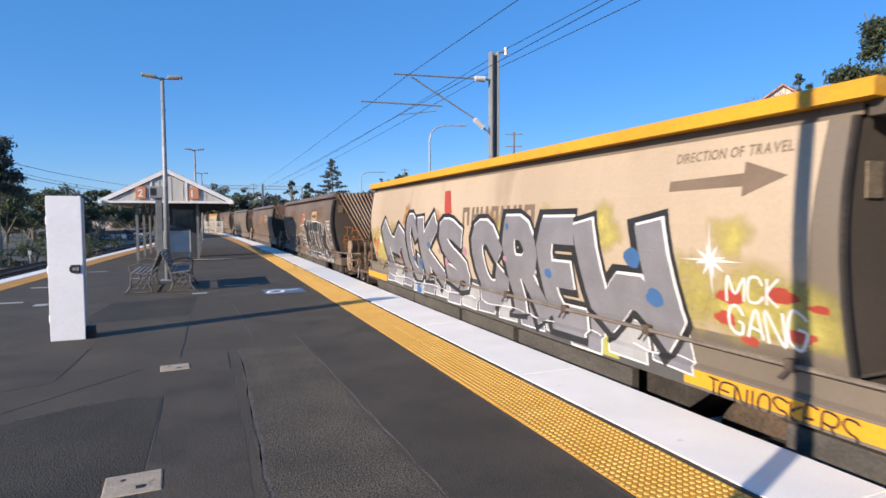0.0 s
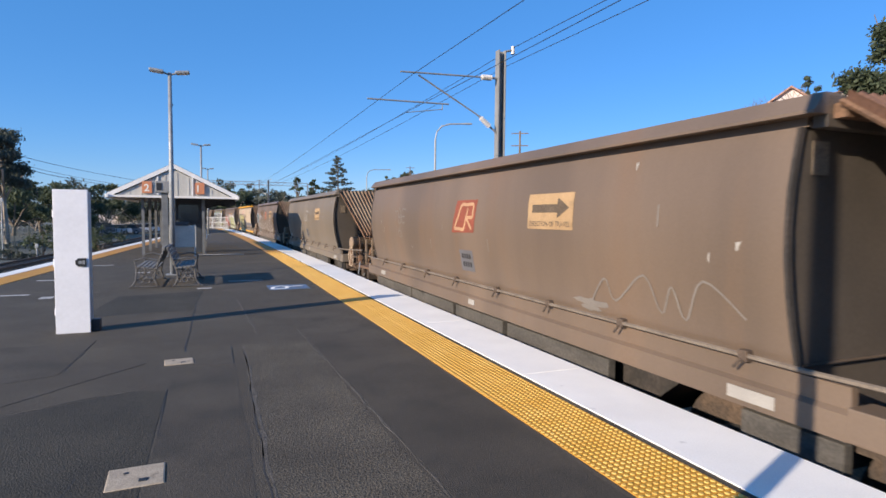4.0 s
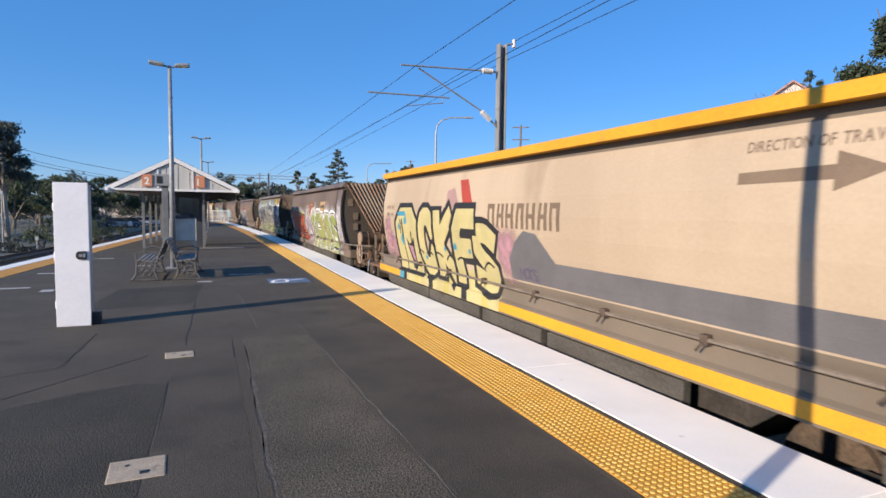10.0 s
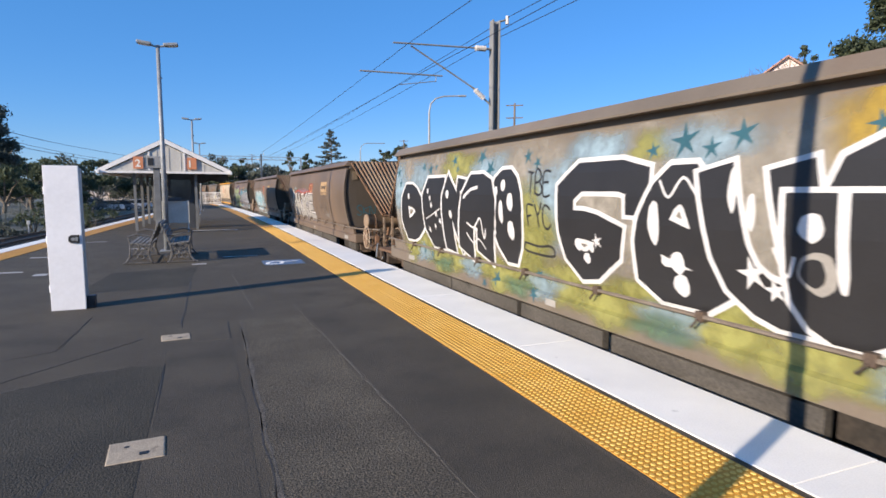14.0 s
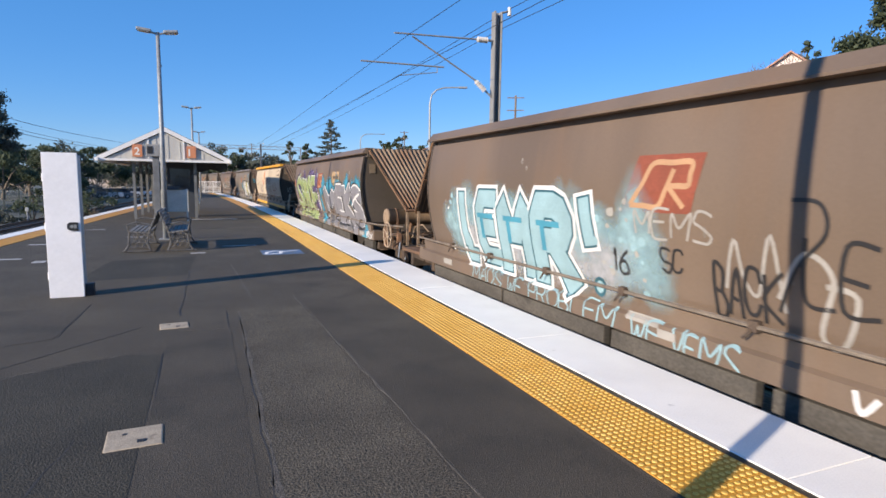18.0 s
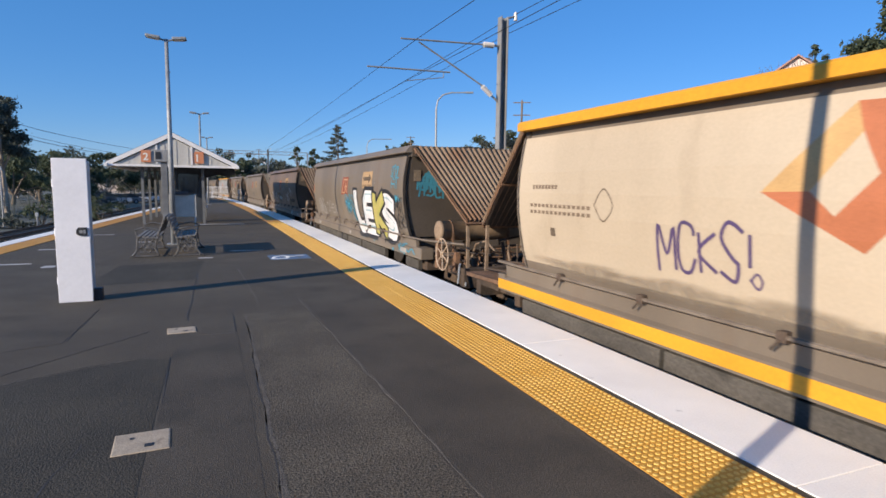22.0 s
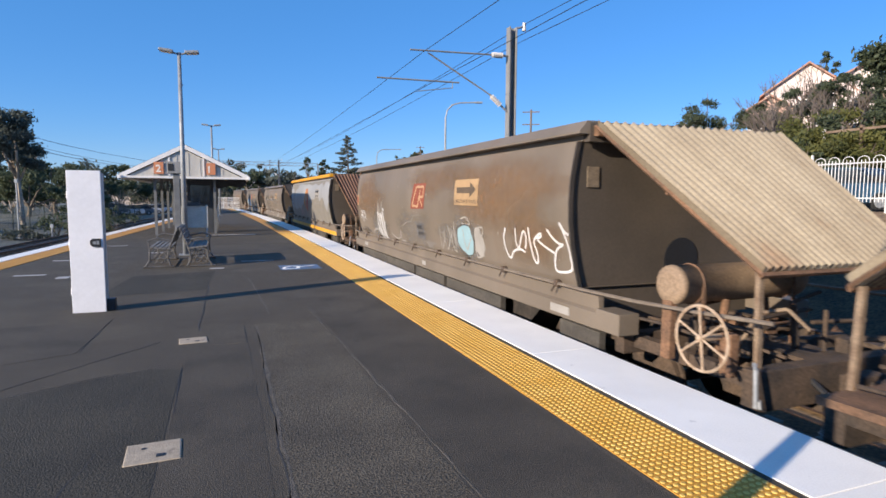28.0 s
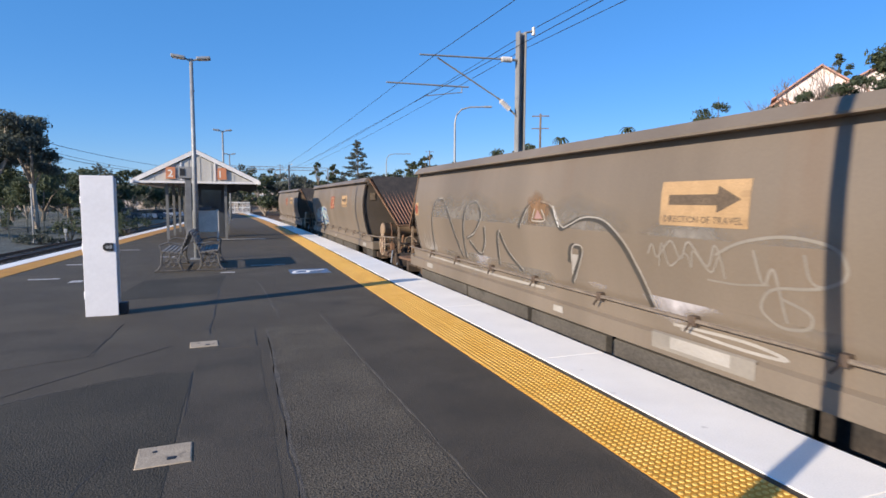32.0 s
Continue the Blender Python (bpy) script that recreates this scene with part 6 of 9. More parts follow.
def blob(mat, lvl, y, z, ry, rz, seed=0, rough=0.2, n=22):
    r = random.Random(seed)
    ph = [r.uniform(0, 6.28) for _ in range(3)]
    out = []
    for i in range(n):
        a = 2 * math.pi * i / n
        k = 1 + rough * (0.5 * math.sin(3 * a + ph[0]) + 0.35 * math.sin(5 * a + ph[1]) + 0.3 * math.sin(8 * a + ph[2]))
        out.append((y + ry * k * math.cos(a), min(2.24, z + rz * k * math.sin(a))))
    return poly(mat, lvl, out)


def star(mat, lvl, y, z, r, inner=0.42, points=5, turn=0.2):
    return poly(mat, lvl, [(y + (r if i % 2 == 0 else r * inner) * math.sin(math.pi * i / points + turn), z + (r if i % 2 == 0 else r * inner) * math.cos(math.pi * i / points + turn)) for i in range(2 * points)])


def lettering(text, yl, yr, z0, z1, mat, lvl=2):
    """Small stencilled words in the built-in font, each letter at its own width."""
    wide = [0.35 if ch == " " else extent(ch)[1] - extent(ch)[0] + 0.14 for ch in text]
    total, pen, out = sum(wide), 0.0, []
    for ch, wd in zip(text, wide):
        if ch != " ":
            a, b, c, d = extent(ch)
            v, f = GLYPH[ch, 0.02]
            out.append((mat, lvl, [(yl + (yr - yl) * (pen + 0.07 + x - a) / total, z0 + (z1 - z0) * (y - c) / max(d - c, 0.05)) for x, y in v], f))
        pen += wd
    return out


# strokes of hand-drawn capitals on a grid of eight by eight: column, row
STROKES = {"A": "00 48 80|23 63", "B": "00 08 58 76 54 04|54 82 60 00", "C": "86 68 28 06 02 20 60 82", "D": "00 08 48 85 83 40 00", "E": "80 00 08 88|04 64", "F": "00 08 88|04 64",
           "G": "86 68 28 06 02 20 60 83 54", "H": "00 08|80 88|04 84", "I": "40 48", "J": "88 82 60 20 02", "K": "00 08|88 04 80", "L": "08 00 80", "M": "00 08 43 88 80", "N": "00 08 80 88",
           "O": "40 12 06 28 68 86 72 40", "P": "00 08 68 86 64 04", "R": "00 08 68 86 64 04|44 80", "S": "87 58 18 06 34 63 82 60 01", "T": "08 88|48 40", "U": "08 02 20 60 82 88", "V": "08 40 88",
           "W": "08 20 45 60 88", "X": "00 88|08 80", "Y": "08 44 88|44 40", "Z": "08 88 00 80", "1": "26 48 40", "2": "06 28 68 86 00 80", "6": "68 25 02 20 60 72 44 03", "9": "20 68 28 06 24 66",
           "!": "48 43|41 40", ".": "40 41", "&": "80 16 38 56 02 20 50 84", "Q": "40 02 06 48 86 82 40|52 80"}


def strokes(ch):
    return [[(int(q[0]) / 8, int(q[1]) / 8) for q in run_.split()] for run_ in STROKES[ch].split("|")]


def bar_path(pts, w0, w1):
    """A mitred flat brush stroke with square ends."""
    p = [Vector(q) for q in pts]
    closed = (p[0] - p[-1]).length < 1e-6
    vs, n = [], len(p)
    for i, q in enumerate(p):
        a = p[i - 1] if i else (p[-2] if closed else None)
        b = p[i + 1] if i < n - 1 else (p[1] if closed else None)
        da = (q - a).normalized() if a is not None else (b - q).normalized()
        db = (b - q).normalized() if b is not None else da
        w = (w0 + (w1 - w0) * i / (n - 1)) / 2
        na, nb = Vector((-da.y, da.x)), Vector((-db.y, db.x))
        m = na + nb
        m = m.normalized() if m.length > 0.3 else na
        k = min(1.7, 1 / max(0.4, m.dot(na)))
        ext = Vector((0, 0)) if closed else (-da * w * 0.8 if i == 0 else da * w * 0.8 if i == n - 1 else Vector((0, 0)))
        vs += [tuple(q + m * w * k + ext), tuple(q - m * w * k + ext)]
    return vs, [(2 * i, 2 * i + 1, 2 * i + 3, 2 * i + 2) for i in range(n - 1)]


def cells_of(text, r):
    cells = [(ch, r.uniform(0.85, 1.2) * (0.5 if ch in "I!.1 " else 1.2 if ch in "MW" else 1)) for ch in text]
    total, pen, out = sum(c[1] for c in cells), 0.0, []
    for ch, wd in cells:
        if ch != " ":
            out.append((ch, pen / total, (pen + wd) / total))
        pen += wd
    return out


def letters(text, yl, yr, zl, zr, layers, seed=0, jig=0.10, slant=0.0, gap=0.04, bold=1.0):
    """Broad hand-painted letters from yl (tail side) to yr; zl and zr are the (bottom, top) heights at both ends.
    Layers: paint, weight, shift along, shift up, height of the layer."""
    r = random.Random(seed)
    out = []
    for ch, t0, t1 in cells_of(text, r):
        cw = abs(yr - yl) * (t1 - t0)
        hi = zl[1] - zl[0]
        fat = bold * min(0.40 * cw, 0.30 * hi) * (0.55 if ch in "MW" else 0.72 if ch in "EKR&" else 0.9)
        thin = len(layers) == 1
        inset = 0.05 if thin else min(0.34, fat / cw / 2 + gap)
        iz = 0.02 if thin else min(0.3, fat / hi / 2)
        tilt, up, sk = r.uniform(-jig, jig) * 0.6, r.uniform(-jig, jig) * 0.5, r.uniform(-jig, jig) + slant
        for k, st in enumerate(strokes(ch)):
            pts = []
            for u, v in st:
                u, v = u + r.uniform(-0.05, 0.05), v + r.uniform(-0.04, 0.04)
                tt = t0 + (t1 - t0) * (inset + (1 - 2 * inset) * u + sk * (v - 0.5))
                lo, top = zl[0] + (zr[0] - zl[0]) * tt, zl[1] + (zr[1] - zl[1]) * tt
                pts.append((yl + (yr - yl) * tt, lo + (top - lo) * (iz + (1 - 2 * iz) * v + up + tilt * (u - 0.5))))
            if len(st) > 2 and st[0] == st[-1]:
                pts[-1] = pts[0]
            a, b = r.uniform(0.85, 1.15), r.uniform(0.85, 1.25)
            for mat, off, du, dz, lvl in layers:
                base = 0.034 if thin else {0.088: fat + 0.075, 0.062: fat, 0.02: fat * 0.6}.get(off, fat * 0.36)
                q = [(y + du, min(2.2, z + dz)) for y, z in pts]
                vs, fs = ribbon(q, base) if thin else bar_path(q, base * (1 if off == 0.088 else a), base * (1 if off == 0.088 else b))
                out.append((mat, lvl + 0.05 * k, vs, fs))
    return out


def tag(text, yl, yr, z0, z1, mat, seed=0, weight=0.0, jig=0.25, slant=0.1, lvl=4):
    """A quick hand-written tag in one thin line."""
    r = random.Random(seed)
    out = []
    wide = max(0.012, min(0.034, 0.10 * (z1 - z0))) * (1 + 12 * weight)
    for ch, t0, t1 in cells_of(text, r):
        up, sk, sc = r.uniform(-jig, jig) * 0.5, slant + r.uniform(-jig, jig) * 0.5, 1 + r.uniform(-jig, jig) * 0.6
        for st in strokes(ch):
            pts = []
            for u, v in st:
                u, v = u + r.uniform(-0.07, 0.07), v + r.uniform(-0.06, 0.06)
                tt = t0 + (t1 - t0) * (0.10 + 0.80 * u + sk * (v - 0.5))
                pts.append((yl + (yr - yl) * tt, z0 + (z1 - z0) * ((v - 0.5) * sc + 0.5 + up * 0.5)))
            out.append((mat, lvl + 0.03 * len(out), *ribbon(pts, wide)))
    return out


def feet(fill, edge, yl, yr, z0, z1, n, lvl, seed=0):
    """Stepped block ends of letters that run down over the sill."""
    r = random.Random(seed)
    out, w = [], (yr - yl) / n
    for k in range(n):
        a, b = yl + w * k, yl + w * (k + r.uniform(0.80, 0.98))
        lo, d = z0 + r.uniform(0, 0.09), r.uniform(-0.06, 0.02) * 1.5
        q = [(a, z1), (b, z1 - r.uniform(0, 0.05)), (b + d, lo), (a + d, lo + r.uniform(-0.02, 0.05))]
        c = (sum(p[0] for p in q) / 4, sum(p[1] for p in q) / 4)
        out += poly(edge, lvl + 0.1 * (k % 2), q) + poly(fill[k % len(fill)], lvl + 1, [(c[0] + (p[0] - c[0]) * 0.93, c[1] + (p[1] - c[1]) * 0.91) for p in q])
    return out


def scrawl(mat, yl, yr, z0, z1, width, seed, n=9, lvl=4):
    """An unreadable looping scribble."""
    r = random.Random(seed)
    pts = []
    for i in range(n):
        t = i / (n - 1)
        pts.append((yl + (yr - yl) * (t + r.uniform(-0.05, 0.10)), z0 + (z1 - z0) * (r.uniform(0.65, 1) if i % 2 else r.uniform(0, 0.4))))
    return line(mat, lvl, pts, width)


def drips(mat, lvl, yl, yr, z0, z1, n, seed, width=0.012):
    r = random.Random(seed)
    out = []
    for _ in range(n):
        y, a = r.uniform(min(yl, yr), max(yl, yr)), r.uniform(z0, z1)
        out += rect(mat, lvl, y, y + width, a - r.uniform(0.06, 0.25), a)
    return out


def dots(mats, lvl, yl, yr, z0, z1, n, seed, r0=0.02, r1=0.07):
    r = random.Random(seed)
    out = []
    for k in range(n):
        s = r.uniform(r0, r1)
        out += blob(mats[k % len(mats)], lvl, r.uniform(min(yl, yr), max(yl, yr)), r.uniform(z0, z1), s * r.uniform(0.8, 1.3), s, k + seed, 0.12, 12)
    return out


def paint(w, name, label, shapes):
    """Lays flat painted shapes on the curved wagon side, cut where the side bends."""
    names = []
    for mat, *_ in shapes:
        if mat not in names:
            names.append(mat)
    bm = bmesh.new()
    for mat, lvl, pts, faces in shapes:
        vs = [bm.verts.new((p[0], lvl, p[1])) for p in pts]
        for f in faces:
            try:
                q = bm.faces.new([vs[i] for i in f])
            except ValueError:  # a face given twice
                continue
            q.material_index = names.index(mat)
    bm.normal_update()
    bmesh.ops.triangulate(bm, faces=[f for f in bm.faces if len(f.verts) > 4])
    zs = [v.co.z for v in bm.verts]
    for z, _ in SIDE[1:-1]:
        if min(zs) < z < max(zs):
            bmesh.ops.bisect_plane(bm, geom=bm.verts[:] + bm.edges[:] + bm.faces[:], plane_co=(0, 0, z), plane_no=(0, 0, 1))
    for v in bm.verts:
        z = max(0.14, v.co.z)
        if z > 0.53:
            v.co.x = max(LEAD + 0.01, v.co.x)
        v.co = (side_x(z) - 0.003 - 0.0007 * v.co.y, v.co.x, z)
    for f in bm.faces:
        f.normal_update()
        if f.normal.x > 0:
            f.normal_flip()
    me = bpy.data.meshes.new(name)
    bm.to_mesh(me)
    bm.free()
    for n in names:
        me.materials.append(M[n])
    return part(name, me, None, w, label)


def rounded(pts, times=1):
    """Cuts the corners of a stroke; its ends stay."""
    for _ in range(times):
        shut = math.dist(pts[0], pts[-1]) < 1e-6
        out = [] if shut else [pts[0]]
        for a, b in zip(pts, pts[1:]):
            out += [(a[0] * 0.78 + b[0] * 0.22, a[1] * 0.78 + b[1] * 0.22), (a[0] * 0.22 + b[0] * 0.78, a[1] * 0.22 + b[1] * 0.78)]
        pts = out + [out[0] if shut else pts[-1]]
    return pts


def glyph(form, yl, yr, z0, z1, wide, layers, lvl=3.0, lean=0.0, times=1):
    """One fat painted letter in its own cell. Layers, lowest first: paint, extra width, shift along, shift up."""
    out, way = [], 1 if yr > yl else -1
    for k, st in enumerate(STROKES.get(form, form).split("|")):
        pts = []
        for q in st.split():
            u, v = int(q[0]) / 8, int(q[1]) / 8
            pts.append((yl + way * 0.47 * wide + (yr - yl - way * 0.94 * wide) * u - lean * (v - 0.5) * way, z0 + 0.47 * wide + (z1 - z0 - 0.94 * wide) * v))
        pts = rounded(pts, times)
        for j, (mat, grow, dy, dz) in enumerate(layers):
            vs, fs = bar_path([(y + dy, min(2.2, z + dz)) for y, z in pts], wide + grow, wide + grow)
            out.append((mat, lvl + 0.35 * j + 0.04 * k, vs, fs))
    return out


def word(cells, layers, lvl=3.0, times=1, step=0.5):
    """A row of fat letters, each over the one before: form, yl, yr, z0, z1, stroke width, lean."""
    out = []
    for n, (form, yl, yr, z0, z1, wide, lean) in enumerate(cells):
        out += glyph(form, yl, yr, z0, z1, wide, layers, lvl + step * (n % 4), lean, times)
    return out


def mist(w, label, spots, seed=0):
    """Sprayed clouds that fade at the rim: paint, y, z, half length, half height, strength."""
    r = random.Random(seed)
    names = []
    for q in spots:
        if q[0] not in names:
            names.append(q[0])
    bm = bmesh.new()
    lay = bm.verts.layers.float.new("cover")
    for i, (mat, y, z, ry, rz, much) in enumerate(spots):
        ph = [r.uniform(0, 6.28) for _ in range(3)]
        lvl = 0.25 + 1.5 * i / max(1, len(spots))
        rings = []
        for f, c in ((0.02, 1.0), (0.35, 0.95), (0.6, 0.7), (0.82, 0.28), (1.0, 0.0)):
            row = []
            for k in range(26):
                a = 2 * math.pi * k / 26
                g = f * (1 + 0.16 * math.sin(3 * a + ph[0]) + 0.10 * math.sin(5 * a + ph[1]) + 0.07 * math.sin(9 * a + ph[2]))
                v = bm.verts.new((min(BL - 0.02, max(LEAD + 0.02, y + ry * g * math.cos(a))), lvl, min(2.245, max(0.14, z + rz * g * math.sin(a)))))
                v[lay] = c * much
                row.append(v)
            rings.append(row)
        for a, b in zip(rings, rings[1:]):
            for k in range(26):
                bm.faces.new((a[k], a[(k + 1) % 26], b[(k + 1) % 26], b[k])).material_index = names.index(mat)
        bm.faces.new(rings[0]).material_index = names.index(mat)
    for z, _ in SIDE[1:-1]:
        bmesh.ops.bisect_plane(bm, geom=bm.verts[:] + bm.edges[:] + bm.faces[:], plane_co=(0, 0, z), plane_no=(0, 0, 1))
    for v in bm.verts:
        v.co = (side_x(v.co.z) - 0.003 - 0.0007 * v.co.y, v.co.x, v.co.z)
    me = bpy.data.meshes.new("sprayed_haze")
    bmesh.ops.recalc_face_normals(bm, faces=bm.faces[:])
    bm.to_mesh(me)
    bm.free()
    for n in names:
        me.materials.append(M[n])
    return part("sprayed_haze", me, None, w, label)


def arrow_sign(w, y=3.65, z=1.46, dark="panel_dark"):
    s = rect("panel_tan", 1, y, y - 0.98, z, z + 0.43)
    s += poly(dark, 2, [(y - 0.10, z + 0.20), (y - 0.66, z + 0.20), (y - 0.66, z + 0.13), (y - 0.90, z + 0.255), (y - 0.66, z + 0.38), (y - 0.66, z + 0.30), (y - 0.10, z + 0.30)])
    s += lettering("DIRECTION OF TRAVEL", y - 0.05, y - 0.93, z + 0.035, z + 0.095, dark)
    paint(w, "direction_sign", "tan painted panel with a dark arrow", s)


def big_arrow(w, d=0.0):
    s = poly("sp_tanline", 1, [(1.40 + d, 1.83), (0.66 + d, 1.84), (0.66 + d, 1.76), (0.30 + d, 1.90), (0.66 + d, 2.03), (0.66 + d, 1.94), (1.40 + d, 1.92)])
    s += lettering("DIRECTION OF TRAVEL", 1.36 + d, 0.28 + d, 2.07, 2.15, "sp_tanline", 1)
    paint(w, "direction_arrow", "brown painted arrow and lettering", s)


def rail_logo(w, y=6.05, z=1.42, box_on=True):
    """Angular outline emblem on a faded red patch."""
    s = poly("logo_red", 1, [(y + 0.10, z - 0.07), (y - 0.76, z - 0.05), (y - 0.88, z + 0.46), (y - 0.10, z + 0.46)]) if box_on else []
    s += line("emblem_line" if box_on else "sp_fade", 2, [(y - 0.02, z), (y - 0.17, z + 0.19), (y - 0.30, z + 0.38), (y - 0.52, z + 0.385), (y - 0.74, z + 0.385), (y - 0.735, z + 0.28), (y - 0.72, z + 0.19), (y - 0.60, z + 0.185), (y - 0.50, z + 0.18)], 0.05)
    s += line("emblem_line" if box_on else "sp_fade", 2, [(y - 0.02, z), (y - 0.2, z), (y - 0.38, z), (y - 0.48, z + 0.17), (y - 0.55, z + 0.33)], 0.05)
    s += line("emblem_line" if box_on else "sp_fade", 2, [(y - 0.50, z + 0.18), (y - 0.58, z + 0.1), (y - 0.68, z)], 0.05)
    paint(w, "emblem", "pale angular emblem on a faded red patch", s)


def number_plate(w, y=5.9, z=0.74):
    s = rect("sp_grey", 1, y, y - 0.5, z, z + 0.34)
    for k in range(2):
        for j in range(4):
            s += rect("sp_black", 2, y - 0.08 - 0.09 * j, y - 0.14 - 0.09 * j, z + 0.07 + 0.13 * k, z + 0.15 + 0.13 * k)
    paint(w, "number_patch", "grey patch with unreadable dark marks", s)


def sill_plates(w, spots):
    for k, (y, z, l, h) in enumerate(spots):
        bm = bmesh.new()
        box(bm, (-1.440, y - l / 2, z - h / 2), (-1.431, y + l / 2, z + h / 2))
        part("sill_plate", bm, "sp_fade", w, "small white plate")


def end_plate(w, z=1.85):
    bm = bmesh.new()
    y = LEAD + 0.02 + (2.30 - z) * 0.015
    box(bm, (-1.32, y - 0.02, z - 0.12), (-1.16, y - 0.004, z + 0.12))
    part("end_plate", bm, "plate_dull", w, "small faded notice")


def end_tag(w, label, mat, words, seed):
    """Hand-written words on the leading end wall."""
    bm = bmesh.new()
    for k, (text, xa, xb, z0, z1) in enumerate(words):
        for _, lvl, vs, fs in tag(text, xa, xb, z0, z1, mat, seed + k, 0.02, 0.2, 0.1, k):
            q = [bm.verts.new((x, LEAD + 0.02 + (2.30 - z) * 0.015 - 0.004 - 0.0006 * lvl, z)) for x, z in vs]
            for f in fs:
                bm.faces.new([q[i] for i in f])
    part("graffiti", bm, mat, w, label)


def wordmark(w, yl, yr, z0, z1, mat="panel_dark"):
    """Company wordmark as plain upright bars."""
    s, n = [], 7
    for k in range(n):
        a, b = yl + (yr - yl) * (k + 0.06) / n, yl + (yr - yl) * (k + 0.86) / n
        d = (b - a)
        s += poly(mat, 1, [(a, z0), (a + d * 0.3, z0), (a + d * 0.45, z1), (a + d * 0.15, z1)]) if k % 2 else rect(mat, 1, a, a + d * 0.28, z0, z1)
        s += rect(mat, 1, a + d * 0.66, b, z0, z1)
        s += rect(mat, 1, a + d * 0.2, b - d * 0.1, (z0 + z1) / 2 - 0.03, (z0 + z1) / 2 + 0.03) if k % 3 else rect(mat, 1, a + d * 0.2, b, z1 - 0.07, z1)
    paint(w, "wordmark", "dark wordmark drawn as plain bars", s)


def chevron(w, y, z, k=1.0, a="sp_orange", b="sp_red", lvl=1):
    def at(u, v):
        return y - u * k, z + v * k
    left, high, top, right, low = at(0, 0.44), at(0.69, 1.12), at(1.17, 1.10), at(1.46, 0.67), at(0.87, 0.0)
    il, it, ir, ib = at(0.43, 0.45), at(0.77, 0.89), at(0.93, 0.58), at(0.64, 0.26)
    s = poly("sp_apricot" if lvl == 1 else "sp_amber", lvl, [left, high, it, il]) + poly(a, lvl, [left, il, ib, low])
    s += poly(b if lvl == 1 else a, lvl, [high, top, right, ir, it]) + poly(b, lvl, [ir, right, low, ib])
    paint(w, "chevron_emblem", "orange folded chevron emblem", s)



LIVERY = {-1: ("brown", "hood"), 0: ("beige", "hood"), 1: ("brown", "hood"), 2: ("brown", "hood_rust"), 3: ("grey", "hood"), 4: ("brown", "hood"), 5: ("beige", "hood"), 6: ("brown", "hood"),
          7: ("grey", "hood"), 8: ("brown", "hood"), 9: ("brown", "hood"), 10: ("brown", "hood"), 11: ("beige", "hood"), 12: ("grey", "hood"), 13: ("brown", "hood"), 14: ("grey", "hood_pale"),
          15: ("grey", "hood_pale"), 16: ("silver", "hood_rust"), 17: ("grey", "hood_dark"), 18: ("grey", "hood_rust"), 19: ("grey", "hood_dark")}
LABEL = {0: "beige hopper wagon with silver block graffiti and yellow rails", 1: "brown hopper wagon with black and white block graffiti", 3: "plain grey-brown hopper wagon with a white emblem",
         4: "brown hopper wagon with teal letters and white tags", 5: "beige hopper wagon with cream and black graffiti", 6: "brown hopper wagon with red and lime graffiti", 7: "hopper wagon painted over in green, blue and black",
         8: "brown hopper wagon with dull silver graffiti", 9: "brown hopper wagon with pale cyan graffiti", 10: "brown hopper wagon with green and silver graffiti", 11: "beige hopper wagon with thin red tags and yellow stripe",
         12: "grey-brown hopper wagon with white and yellow graffiti", 13: "brown hopper wagon with white outline scribbles", 15: "grey-brown hopper wagon with white and cyan tags", 16: "silver-patched hopper wagon with yellow rails and orange emblem",
         17: "grey-brown hopper wagon with ghosted scribbles and a solar panel"}
WAGONS = {}
for i, (livery, hood) in LIVERY.items():
    WAGONS[i] = wagon(i, livery, hood, LABEL.get(i, {"brown": "brown steel hopper wagon with corrugated end hoods", "grey": "grey-brown steel hopper wagon with corrugated end hoods"}.get(livery, "")))
W = WAGONS
for i in WAGONS:
    end_plate(W[i], 1.85 + 0.1 * (i % 3))
    if LIVERY[i][0] in ("brown", "grey"):
        sill_plates(W[i], ((0.45, 0.23, 0.42, 0.10), (5.6, 0.24, 0.22, 0.08), (10.7, 0.25, 0.35, 0.09)))
for i in (1, 2, 3, 4, 6, 8, 9, 10, 12, 13, 14, 15, 17, 18, 19):
    arrow_sign(W[i], 3.65, 1.47 if i not in (12, 13) else 1.56)
    if i != 17:
        rail_logo(W[i], 6.05 if i != 12 else 6.2, 1.42, i != 3)
for i in (2, 3, 13, 14, 15):
    number_plate(W[i])
for i in (3, 4, 8, 10, 12, 14, 15, 17):
    paint(W[i], "red_roundel", "small faded red mark in a tan square", rect("panel_tan", 1, 11.36, 11.12, 1.36, 1.66) + blob("logo_red", 2, 11.24, 1.51, 0.09, 0.12, i, 0.05))
for i in (0, 5, 11):          # the newer of the three is paler
    k = [(0.40, 0.66), (0.34, 1.0), (0.32, 1.4), (0.29, 1.85), (0.27, 2.245)]
    paint(W[i], "painted_panel", "weathered beige paint", poly("beige_pale" if i == 11 else "beige", 0, [(BL - 0.06, 0.66)] + k + [(BL - 0.06, 2.245)]))

